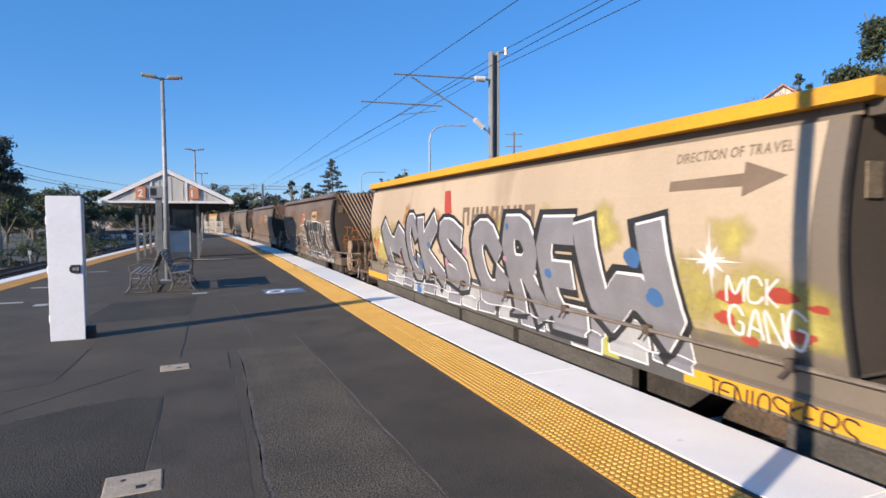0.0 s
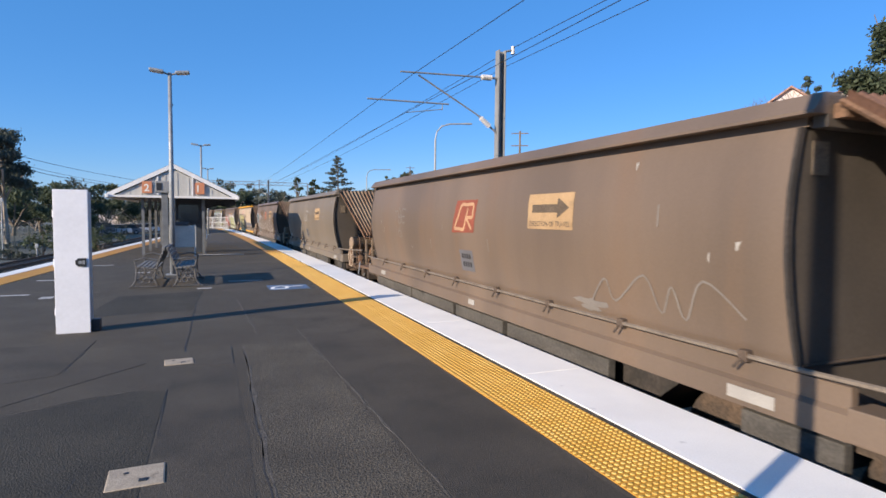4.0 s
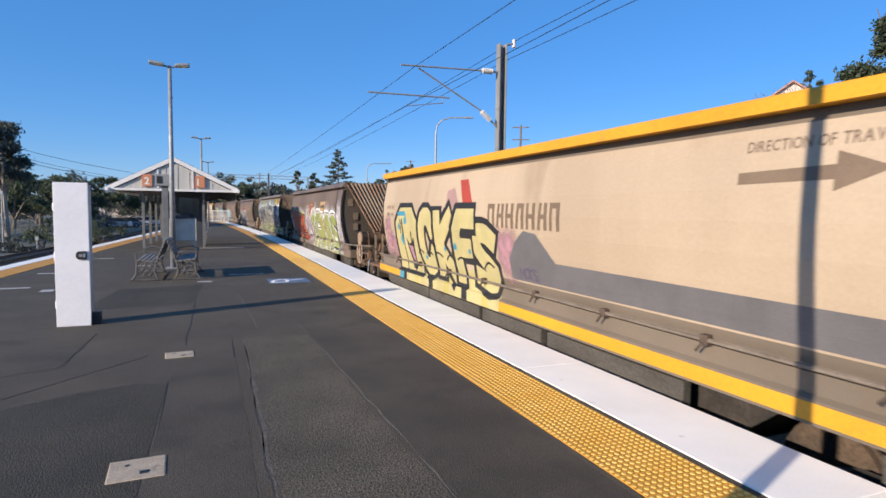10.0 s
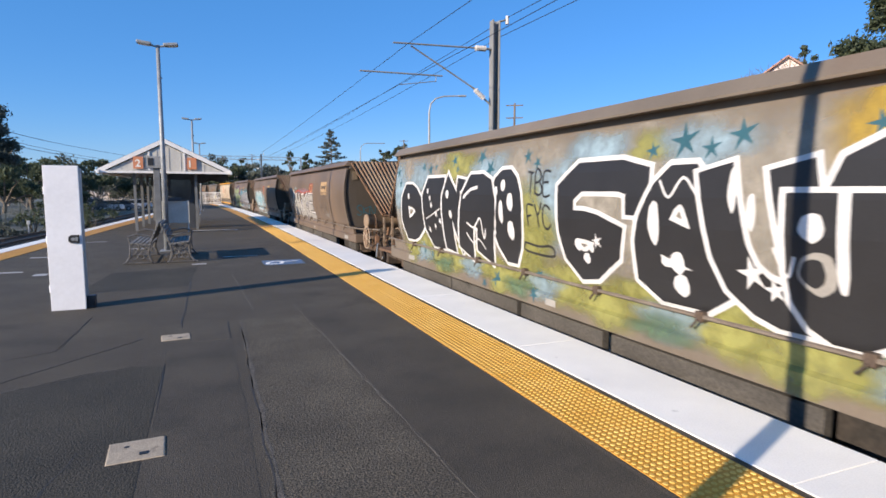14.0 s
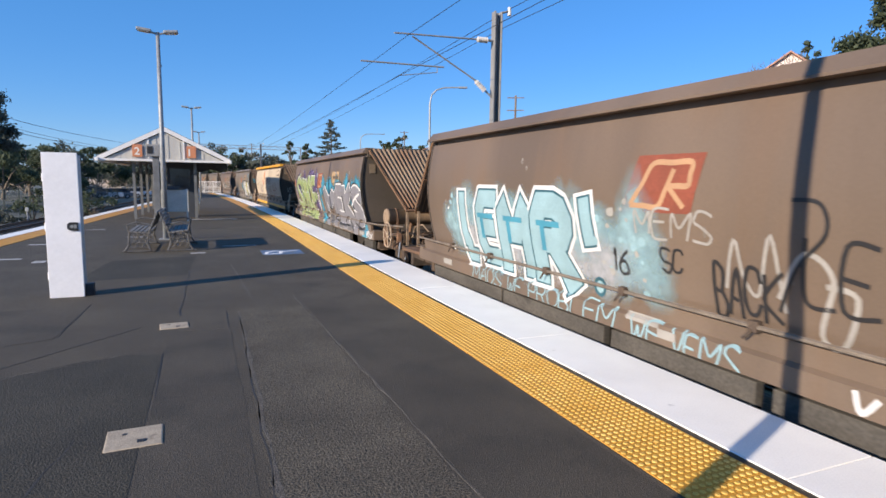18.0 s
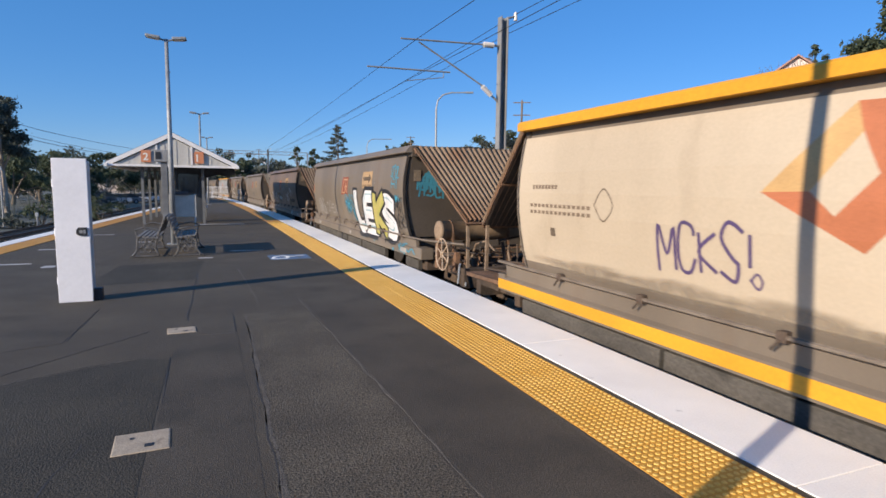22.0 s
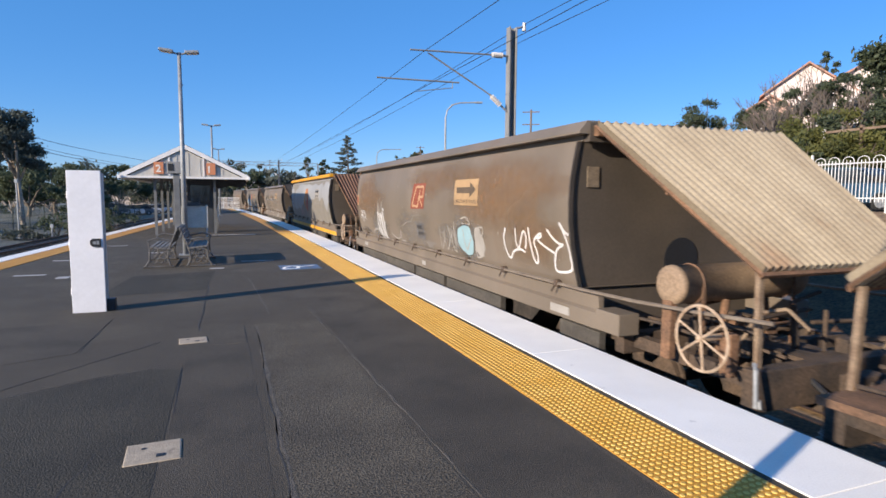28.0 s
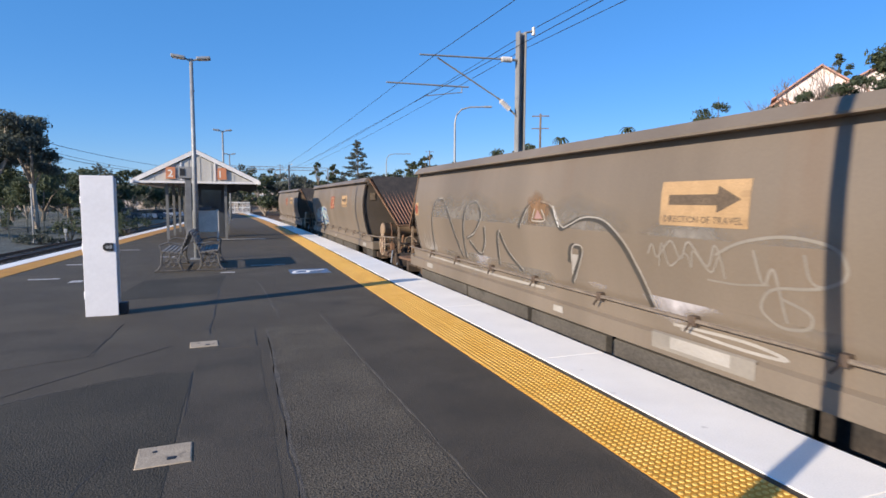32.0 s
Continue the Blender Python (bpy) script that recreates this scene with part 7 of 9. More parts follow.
# beige wagon with silver block letters
w = W[0]
big_arrow(w, 0.2)
paint(w, "chevron_emblem", "faded red bar of an emblem", poly("sp_red", 1, [(6.78, 2.08), (6.52, 2.08), (6.36, 1.70), (6.66, 1.68)]))
wordmark(w, 5.95, 3.75, 1.50, 1.78, "sp_tanline")
mist(w, "clouds of yellow, orange and grey spray", [("fog_yellow", 10.75, 1.00, 0.75, 0.50, 0.9), ("fog_yellow", 4.7, 1.45, 0.5, 0.3, 0.8), ("fog_yellow", 3.4, 1.45, 0.45, 0.3, 0.8), ("fog_yellow", 2.45, 1.50, 0.26, 0.30, 0.9),
      ("fog_orange", 8.62, 1.62, 0.26, 0.30, 1.0), ("fog_orange", 5.0, 1.50, 0.3, 0.3, 0.7), ("fog_orange", 7.0, 1.45, 0.4, 0.3, 0.8), ("fog_yellow", 9.9, 1.2, 0.5, 0.4, 0.8), ("fog_dark", 9.4, 1.0, 0.9, 0.5, 0.6),
      ("fog_yellow", 0.66, 0.92, 0.80, 0.34, 1.0), ("fog_yellow", 0.62, 0.90, 0.72, 0.26, 1.0), ("fog_yellow", 0.95, 1.46, 0.24, 0.20, 0.8), ("fog_yellow", 1.35, 1.0, 0.25, 0.4, 0.8)], 2)
s = drips("sp_orange", 1, 8.75, 8.5, 1.35, 1.55, 5, 3, 0.035) + dots(("sp_red", "sp_orange", "sp_red"), 2, 11.25, 10.55, 0.72, 1.25, 11, 2, 0.03, 0.07)
s += star("sp_white", 3, 10.62, 1.10, 0.26, 0.08, 6) + star("sp_white", 3, 10.62, 1.10, 0.13, 0.3, 8)
SILVER = [("sp_black", 0.17, 0.015, 0.0), ("sp_white", 0.012, -0.014, 0.012), ("sp_silver", -0.01, 0.010, -0.008)]
s += rect("sp_dusk", 1.6, 10.50, 1.50, 0.13, 0.66) + rect("sp_lime_yellow", 1.9, 2.62, 2.36, 0.16, 0.42)
s += feet(("sp_silver", "sp_foot", "sp_silver", "sp_foot"), "sp_white", 10.45, 1.36, 0.14, 0.62, 15, 2.4, 6)
for a, b in ((10.3, 8.9), (8.8, 7.4), (7.2, 5.8), (5.6, 4.3), (4.2, 2.7), (2.2, 1.4)):
    s += line("sp_white", 4.2, [(a, 0.36), (a - 0.3, 0.33), (b + 0.25, 0.37), (b, 0.34)], 0.012)
s += word((("10 08 43 87 80", 10.42, 8.82, 0.42, 1.66, 0.36, 0.05), ("C", 8.72, 8.02, 0.40, 1.70, 0.26, 0.0), ("K", 7.98, 6.98, 0.42, 1.66, 0.34, 0.05), ("S", 6.92, 5.92, 0.40, 1.60, 0.34, 0.1), ("C", 5.62, 4.66, 0.36, 1.58, 0.36, 0.1),
           ("R", 4.60, 3.72, 0.30, 1.64, 0.32, 0.1), ("E", 3.74, 2.92, 0.28, 1.62, 0.32, 0.05), ("08 10 44 70 68", 2.96, 1.30, 0.36, 1.60, 0.36, 0.0)), SILVER, 3, 1)
s += dots(("sp_blue",), 7.5, 2.06, 2.00, 1.22, 1.26, 1, 8, 0.10, 0.10) + dots(("sp_blue",), 7.5, 1.84, 1.80, 0.86, 0.90, 1, 9, 0.09, 0.09) + dots(("sp_pink", "sp_blue"), 7.5, 9.6, 2.8, 0.75, 1.5, 9, 8, 0.04, 0.09) + dots(("sp_blue",), 7.5, 8.2, 8.1, 0.72, 0.75, 1, 4, 0.11, 0.11) + dots(("sp_blue",), 7.5, 8.3, 8.22, 0.20, 0.22, 1, 5, 0.10, 0.10)
s += tag("MCKINGZ", 10.33, 9.50, 0.62, 0.78, "sp_black", 3, 0.0, 0.1, 0, 7.8)
paint(w, "graffiti", "silver block letters with black outlines", s)
s = blob("sp_red", 2, 0.98, 0.98, 0.13, 0.06, 3) + blob("sp_red", 2, 0.55, 1.04, 0.14, 0.06, 5) + blob("sp_red", 2, 1.05, 0.80, 0.10, 0.06, 7) + blob("sp_red", 2, 0.27, 0.98, 0.08, 0.03, 4) + blob("sp_red", 2, 0.85, 0.65, 0.08, 0.04, 8) + blob("sp_red", 2, 0.43, 0.76, 0.12, 0.05, 2)
s += tag("MCK", 1.02, 0.55, 0.96, 1.15, "sp_white", 2, 0.005, 0.2) + tag("GANG", 1.02, 0.36, 0.68, 0.91, "sp_white", 3, 0.005, 0.2)
s += star("sp_white", 4, 1.14, 1.26, 0.32, 0.06, 4, 0.0) + star("sp_white", 4, 1.14, 1.26, 0.16, 0.3, 8)
paint(w, "graffiti", "red spots and white hand-drawn letters", s)
paint(w, "graffiti", "dark letters on the yellow stripe", [(a, 14, b, c) for a, _, b, c in tag("TENIOSKERS", 1.24, 0.02, 0.12, 0.27, "sp_black", 5, 0.01, 0.15)])

# black and white block letters
w = W[1]
s = line("sp_fade", 2, [(10.36, 1.24), (10.1, 1.38), (9.7, 1.46), (9.38, 1.40), (9.35, 1.2), (9.65, 1.02), (9.38, 0.97), (9.30, 0.84), (9.5, 0.72), (9.78, 0.68)], 0.035) + line("sp_fade", 2, [(10.12, 1.32), (9.98, 1.0), (9.80, 0.66)], 0.035)
s += line("sp_fade", 2, [(9.26, 0.66), (9.28, 0.9), (9.24, 1.12), (9.05, 0.9), (8.86, 0.58)], 0.035) + line("sp_fade", 2, [(9.30, 0.82), (9.05, 0.84), (8.3, 0.92), (8.06, 0.90)], 0.03)
s += line("sp_fade", 2, [(8.92, 0.60), (8.98, 0.95), (9.02, 1.20), (8.74, 1.24), (8.62, 1.12), (8.78, 0.95), (8.5, 0.80), (8.32, 0.60)], 0.035) + line("sp_fade", 2, [(8.62, 0.92), (8.60, 1.10), (8.58, 1.26), (8.30, 1.28), (8.12, 1.29)], 0.035)
s += line("sp_fade", 2, [(9.06, 1.42), (8.95, 1.53), (8.84, 1.46), (8.92, 1.38), (9.08, 1.40)], 0.03) + line("sp_fade", 2, [(9.12, 0.54), (8.85, 0.60), (8.55, 0.66)], 0.05)
s += line("sp_fade", 2, [(7.55, 1.50), (7.8, 1.2), (8.06, 0.90), (7.8, 0.90), (7.1, 0.92), (6.5, 1.0), (6.2, 0.95)], 0.045) + line("sp_fade", 2, [(8.02, 0.78), (7.9, 0.5), (7.7, 0.42), (7.2, 0.44)], 0.04)
s += tag("T.B.E.", 11.22, 10.42, 1.78, 1.98, "sp_black", 3, 0.02, 0.08, 0.05) + tag("16.", 11.25, 10.95, 1.50, 1.70, "sp_black", 4, 0.02, 0.08, 0.05)
s += rect("panel_tan", 2, 11.36, 11.14, 1.22, 1.46) + blob("logo_red", 3, 11.25, 1.34, 0.06, 0.08, 2, 0.2) + rect("sp_fade", 2, 11.32, 10.90, 0.98, 1.08) + poly("sp_fade", 2, [(11.30, 0.62), (10.30, 0.58), (10.38, 0.68), (10.85, 0.70), (10.88, 0.94), (11.32, 0.92)])
paint(w, "graffiti", "thin pale tag and dark lettering", s)
s = tag("TWO IN", 6.25, 5.45, 1.14, 1.30, "sp_white", 3, 0.0, 0.06, 0) + tag("A ROW!", 6.0, 5.2, 0.86, 1.02, "sp_white", 4, 0.0, 0.06, 0)
s += line("sp_white", 4, [(6.28, 1.36), (5.8, 1.37), (5.40, 1.38), (5.42, 1.2)], 0.025) + line("sp_white", 4, [(6.30, 1.36), (6.30, 1.1), (6.1, 0.78), (5.4, 0.80)], 0.025) + line("sp_white", 4, [(5.9, 0.68), (5.3, 0.66)], 0.03) + line("sp_white", 4, [(6.0, 0.52), (5.4, 0.48)], 0.03)
paint(w, "graffiti", "small white handwritten words", s)
INK = [("sp_white", 0.06, 0.0, 0.0), ("sp_black", 0.0, 0.0, 0.0)]
s = feet(("sp_black", "sp_black", "sp_grey", "sp_black"), "sp_white", 5.34, 1.00, 0.14, 0.62, 9, 1.5, 3)
s += word((("08 45 80|88 45 00", 5.42, 4.22, 0.40, 1.56, 0.44, 0.0), ("40 12 06 28 68 86 72 40", 4.28, 3.42, 0.34, 1.52, 0.34, 0.0), ("08 88|40 48", 3.52, 2.42, 0.36, 1.50, 0.36, 0.0), ("40 48", 2.50, 2.02, 0.32, 1.50, 0.36, 0.0),
           ("00 08|77 23 80", 2.08, 0.95, 0.24, 1.49, 0.36, 0.0)), INK, 3, 1)
s += dots(("sp_white",), 6.5, 5.2, 1.1, 0.55, 1.45, 22, 7, 0.012, 0.022) + line("sp_white", 6.5, [(3.25, 0.95), (3.1, 1.15), (2.95, 0.9)], 0.02)
s += tag("TBE", 1.02, 0.30, 1.30, 1.53, "sp_white", 5, 0.02, 0.06, 0)
s += star("sp_white", 3, 0.58, 0.98, 0.36, 0.36, 5, 0.1) + star("sp_black", 4, 0.58, 0.98, 0.28, 0.36, 5, 0.1)
paint(w, "graffiti", "black block letters edged in white", s)
paint(w, "graffiti", "pale tag on the sill", scrawl("sp_fade", 1.2, 0.1, 0.12, 0.30, 0.03, 5, 8, 3))
mist(w, "faint dusty patches", [("fog_rust", 2.6, 1.85, 1.6, 0.25, 0.45), ("fog_rust", 8.6, 1.75, 1.4, 0.3, 0.4), ("fog_grey", 5.6, 0.72, 1.2, 0.14, 0.5), ("fog_grey", 9.6, 0.70, 1.0, 0.14, 0.4)], 3)

# second brown wagon, lightly tagged
paint(W[2], "graffiti", "pale thin tag", tag("TBE", 9.4, 8.6, 1.5, 1.75, "sp_ghost", 7) + tag("16", 9.3, 8.8, 1.2, 1.42, "sp_ghost", 8) + scrawl("sp_ghost", 2.4, 0.6, 0.7, 1.1, 0.02, 4))
paint(W[3], "graffiti", "small pale patches and scuffs", rect("sp_fade", 2, 11.25, 10.95, 1.08, 1.18) + poly("sp_fade", 2, [(11.26, 0.62), (10.42, 0.60), (10.48, 0.74), (10.98, 0.78), (10.99, 0.94), (11.28, 0.94)]) + rect("sp_fade", 2, 9.02, 9.00, 1.62, 1.74))

# teal letters and white tags
w = W[4]
TEAL = [("sp_white", 0.07, 0, 0), ("sp_teal", 0.0, 0, 0)]
s = word((("07 87|40 47", 11.08, 10.48, 1.10, 1.77, 0.20, 0.0), ("B", 10.46, 9.92, 1.08, 1.77, 0.15, 0.0), ("E", 10.42, 10.02, 0.42, 1.06, 0.12, 0.0)), TEAL, 2, 1)
s += dots(("sp_white",), 5, 11.0, 10.55, 1.25, 1.72, 8, 3, 0.012, 0.022) + tag("16.", 10.78, 10.50, 0.72, 0.86, "sp_white", 3) + tag("O", 9.98, 9.72, 0.56, 0.78, "sp_white", 3)
paint(w, "graffiti", "teal letters edged in white", s)
s = tag("XOTIK", 9.68, 8.95, 1.36, 1.56, "sp_white", 5, 0.0) + line("sp_white", 4, [(9.72, 1.36), (9.35, 1.32), (8.98, 1.34), (8.80, 1.5), (8.86, 1.70), (9.15, 1.66), (9.66, 1.58), (9.76, 1.46), (9.72, 1.36)], 0.022)
s += line("sp_white", 4, [(8.86, 1.38), (8.74, 1.50), (8.52, 1.56)], 0.03) + poly("sp_white", 4, [(8.58, 1.47), (8.60, 1.66), (8.40, 1.66)])
paint(w, "graffiti", "white outlined tag with an arrow", s)
SPIKE = (((9.38, 1.24), (9.36, 1.0), (9.40, 0.82), (9.28, 0.92)), ((9.55, 1.02), (9.42, 1.06), (9.30, 1.02)), ((9.14, 1.22), (9.06, 1.0), (9.14, 0.80), (8.96, 0.98)), ((9.22, 0.98), (9.05, 1.06), (8.90, 0.94)), ((9.16, 0.80), (9.06, 0.66), (8.98, 0.74)),
         ((8.80, 1.22), (8.70, 1.05), (8.48, 0.95)), ((8.88, 0.70), (8.66, 0.76), (8.36, 0.62)), ((8.78, 0.74), (8.68, 0.60), (8.52, 0.52)), ((8.44, 1.24), (8.30, 1.05), (8.25, 0.80)), ((8.10, 0.64), (7.98, 1.26), (7.85, 0.7), (7.9, 0.45)),
         ((7.60, 1.20), (7.35, 1.26), (7.46, 1.0), (7.70, 0.84), (7.36, 0.66), (7.62, 0.58)), ((7.48, 1.42), (7.50, 0.50)), ((7.16, 1.22), (7.12, 0.96), (7.24, 0.82), (6.98, 0.72)))
s = []
for q in SPIKE:
    s += line("sp_white", 2, q, 0.028)
    s += line("sp_white", 2, [(y * 1.33 - 6.55, 0.9 + (z - 0.9) * 1.15) for y, z in q], 0.028)
paint(w, "graffiti", "loose white angular tags", [q for q in s if min(p[0] for p in q[2]) > 2.7])
s = []
for q in (((1.12, 1.02), (1.34, 1.04), (1.44, 0.90), (1.34, 0.76), (1.14, 0.76)), ((0.86, 1.02), (1.04, 1.04), (1.06, 0.94), (0.86, 0.86), (0.86, 0.76), (1.06, 0.74)), ((0.78, 1.04), (0.68, 0.70), (0.60, 0.92), (0.50, 0.70), (0.40, 0.84))):
    s += line("panel_dark", 2, q, 0.030)
paint(w, "graffiti", "faint dark tag", s)
mist(w, "faded rusty patch", [("fog_rust", 1.66, 1.34, 0.62, 0.20, 1.0), ("fog_rust", 1.70, 1.05, 0.25, 0.32, 0.8), ("fog_rust", 7.5, 1.8, 2.0, 0.3, 0.35), ("fog_grey", 10.4, 0.66, 0.8, 0.1, 0.4)], 3)

# cream and black letters on beige
w = W[5]
big_arrow(w, 0.22)
wordmark(w, 5.9, 3.97, 1.38, 1.72, "sp_tanline")
paint(w, "chevron_emblem", "red chevron", poly("sp_red", 1, [(7.02, 2.12), (6.70, 2.12), (6.40, 1.70), (6.75, 1.66)]) + poly("sp_faint_red", 1, [(7.5, 1.95), (7.2, 2.0), (6.9, 1.66), (7.5, 1.64)]))
s = poly("sp_grey", 1, [(5.3, 0.68), (5.3, 0.96), (5.1, 1.20), (4.85, 1.36), (4.55, 1.33), (4.3, 1.12), (4.15, 0.99), (0.16, 0.97), (0.2, 0.68)])
paint(w, "grey_overpaint", "flat grey overpainted area", s)
mist(w, "pink spray", [("fog_pink", 11.0, 1.0, 0.40, 0.55, 0.95), ("fog_pink", 5.35, 1.05, 0.42, 0.45, 0.95), ("fog_pink", 10.7, 0.8, 0.3, 0.35, 0.8)], 5)
s = line("sp_faint_red", 2, [(11.1, 1.45), (10.8, 1.42), (10.85, 1.15), (11.15, 1.12), (11.1, 0.8), (10.8, 0.75)], 0.06)
s += poly("sp_cream", 1.6, [(10.40, 0.12), (5.72, 0.12), (5.72, 0.66), (10.45, 0.66)])
for k in range(6):
    s += rect("sp_yellow" if k % 2 else "sp_black", 1.9, 10.2 - k * 0.78, 9.98 - k * 0.78, 0.12, 0.50)
CREAM = [("sp_black", 0.20, 0.01, 0.0), ("sp_cream", 0.0, 0.0, 0.0)]
s += word((("00 08 88 80|40 48", 10.40, 9.0, 0.34, 1.66, 0.44, 0.0), ("C", 8.98, 8.08, 0.40, 1.66, 0.34, 0.0), ("K", 8.10, 7.22, 0.40, 1.64, 0.32, 0.0), ("F", 7.24, 6.34, 0.38, 1.64, 0.32, 0.0), ("S", 6.50, 5.66, 0.36, 1.42, 0.30, 0.0)), CREAM, 3, 1)
s += poly("sp_cyan", 6, [(10.28, 1.58), (9.75, 1.60), (9.66, 1.40), (9.74, 1.50), (10.24, 1.50)]) + blob("sp_cyan", 6, 10.20, 1.26, 0.06, 0.08, 3) + blob("sp_cyan", 6, 10.02, 1.00, 0.10, 0.12, 4) + blob("sp_cyan", 6, 9.76, 1.40, 0.10, 0.08, 5)
s += line("sp_black", 6.4, [(10.10, 1.42), (10.08, 1.25), (10.10, 1.12)], 0.05) + line("sp_black", 6.4, [(9.98, 1.44), (9.96, 1.20), (9.97, 1.0)], 0.06) + poly("sp_black", 6.2, [(9.78, 1.06), (9.60, 0.92), (9.42, 0.98), (9.30, 1.08), (9.36, 0.40), (9.56, 0.42)]) + poly("sp_pink", 6.5, [(9.66, 0.90), (9.40, 0.88), (9.40, 0.56), (9.54, 0.60)])
s += poly("sp_cyan", 2.4, [(10.45, 0.12), (10.18, 0.12), (10.12, 0.44), (10.42, 0.48)])
for k in range(7):
    s += line("sp_black", 6.6, [(9.15 - k * 0.5, 0.74 + 0.05 * (k % 3)), (8.98 - k * 0.5, 0.84), (8.80 - k * 0.5, 0.78)], 0.035)
s += dots(("sp_cyan", "sp_cream"), 6.2, 8.8, 5.8, 0.6, 1.5, 8, 8, 0.04, 0.08) + tag("MCKS", 5.05, 4.6, 0.72, 0.86, "sp_purple", 4)
paint(w, "graffiti", "cream block letters with black outlines", s)
paint(w, "data_marks", "small dark data bars", [q for k in range(9) if k != 5 for q in rect("sp_tanline", 1, 11.05 - k * 0.062, 11.01 - k * 0.062, 1.64, 1.72)] + [q for k in range(8) if k != 4 for q in rect("sp_tanline", 1, 11.05 - k * 0.062, 11.01 - k * 0.062, 1.48, 1.56)])

# red and lime letters
w = W[6]
spots = [("fog_white", 10.9 - 0.62 * k, 1.12 + 0.14 * math.sin(k * 1.9), 0.75, 0.62 + 0.10 * math.sin(k * 2.7), 0.9) for k in range(18)]
spots += [("fog_lavender", 11.0 - 0.95 * k, 0.85, 0.8, 0.55, 0.9) for k in range(12)] + [("fog_lavender", 6.4, 0.6, 0.8, 0.5, 0.9), ("fog_white", 1.0, 1.1, 1.0, 0.7, 1.0)]
mist(w, "pale lavender spray behind the letters", spots, 4)
RED = [("sp_yellow", 0.20, 0.03, 0.02), ("sp_black", 0.12, 0.0, 0.0), ("sp_red", 0.0, 0.0, 0.0)]
s = word((("02 14 08 88 80 60", 10.72, 9.60, 0.36, 1.50, 0.40, 0.0), ("00 08 48 42 48 88 80", 9.62, 8.84, 0.36, 1.46, 0.24, 0.0), ("00 08 80 88", 8.86, 8.02, 0.36, 1.44, 0.24, 0.0), ("E", 8.02, 7.32, 0.36, 1.36, 0.24, 0.0)), RED, 3, 1)
s += poly("sp_red", 2, [(10.62, 0.38), (6.95, 0.34), (7.1, 0.56), (10.66, 0.66)]) + poly("sp_red", 2, [(7.4, 0.25), (6.85, 0.38), (7.2, 0.9)])
for k in range(5):
    s += line("sp_amber", 6, [(10.35 - 0.62 * k, 0.62), (10.28 - 0.62 * k, 1.0), (10.08 - 0.62 * k, 1.16), (9.98 - 0.62 * k, 0.9)], 0.045)
s += blob("sp_blue", 6.4, 10.30, 1.32, 0.05, 0.10, 2, 0.2) + blob("sp_blue", 6.4, 10.34, 0.82, 0.06, 0.07, 3, 0.2)
s += tag("BEP", 11.26, 10.92, 1.18, 1.36, "sp_black", 3, 0.10) + [(a, b + 0.6, c, d) for a, b, c, d in tag("BEP", 11.27, 10.93, 1.18, 1.36, "sp_white", 3, 0.0)]
s += tag("CLOE", 11.25, 10.84, 0.93, 1.10, "sp_white", 4, 0.03) + blob("sp_red", 2, 11.15, 1.50, 0.13, 0.10, 4) + blob("sp_orange", 2, 10.72, 1.66, 0.06, 0.07, 4) + dots(("sp_orange", "sp_blue", "sp_red"), 2, 11.2, 10.7, 0.6, 1.1, 6, 3, 0.02, 0.04)
s += tag("BFSE", 11.0, 10.2, 1.90, 2.16, "sp_ghost", 4, 0.05) + line("sp_ghost", 3, [(11.1, 1.84), (10.6, 1.74), (10.1, 1.92)], 0.03)
s += line("sp_yellow", 2, [(10.4, 1.62), (10.2, 1.64)], 0.03) + line("sp_yellow", 2, [(10.45, 1.57), (10.15, 1.58)], 0.03)
LIME = [("sp_white", 0.24, 0.02, 0.03), ("sp_black", 0.13, 0.0, 0.0), ("sp_white", 0.02, -0.014, 0.012), ("sp_lime", -0.02, 0.008, -0.006)]
s += feet(("sp_lime", "sp_yellow", "sp_lime"), "sp_white", 5.60, 0.70, 0.10, 0.50, 10, 1.6, 5)
s += word((("07 38 33 30|36 78", 5.62, 4.62, 0.22, 1.50, 0.30, 0.0), ("00 08 88 80|03 83", 4.64, 3.42, 0.18, 1.50, 0.34, 0.0), ("00 08|87 04 80", 3.44, 2.62, 0.16, 1.46, 0.26, 0.0), ("00 08 68 80|03 63", 2.82, 1.84, 0.24, 1.45, 0.36, 0.0), ("S", 1.92, 0.72, 0.30, 1.44, 0.34, 0.0)), LIME, 3, 1, 0.6)
s += line("sp_orange", 7, [(3.42, 1.34), (3.36, 1.0), (3.34, 0.6), (3.36, 0.3)], 0.045) + line("sp_orange", 7, [(2.95, 1.32), (3.25, 1.02), (2.85, 0.88), (2.65, 0.6), (2.58, 0.3)], 0.045)
s += dots(("sp_green",), 7.4, 5.3, 2.0, 0.7, 1.42, 13, 5, 0.03, 0.06) + dots(("sp_green",), 7.4, 1.8, 1.4, 1.0, 1.3, 3, 5, 0.04, 0.09) + blob("sp_white", 7.4, 1.30, 0.62, 0.20, 0.07, 3, 0.2)
s += tag("PAN", 6.4, 5.9, 0.55, 0.75, "sp_white", 5)
paint(w, "graffiti", "red and lime block letters on pale lavender", s)

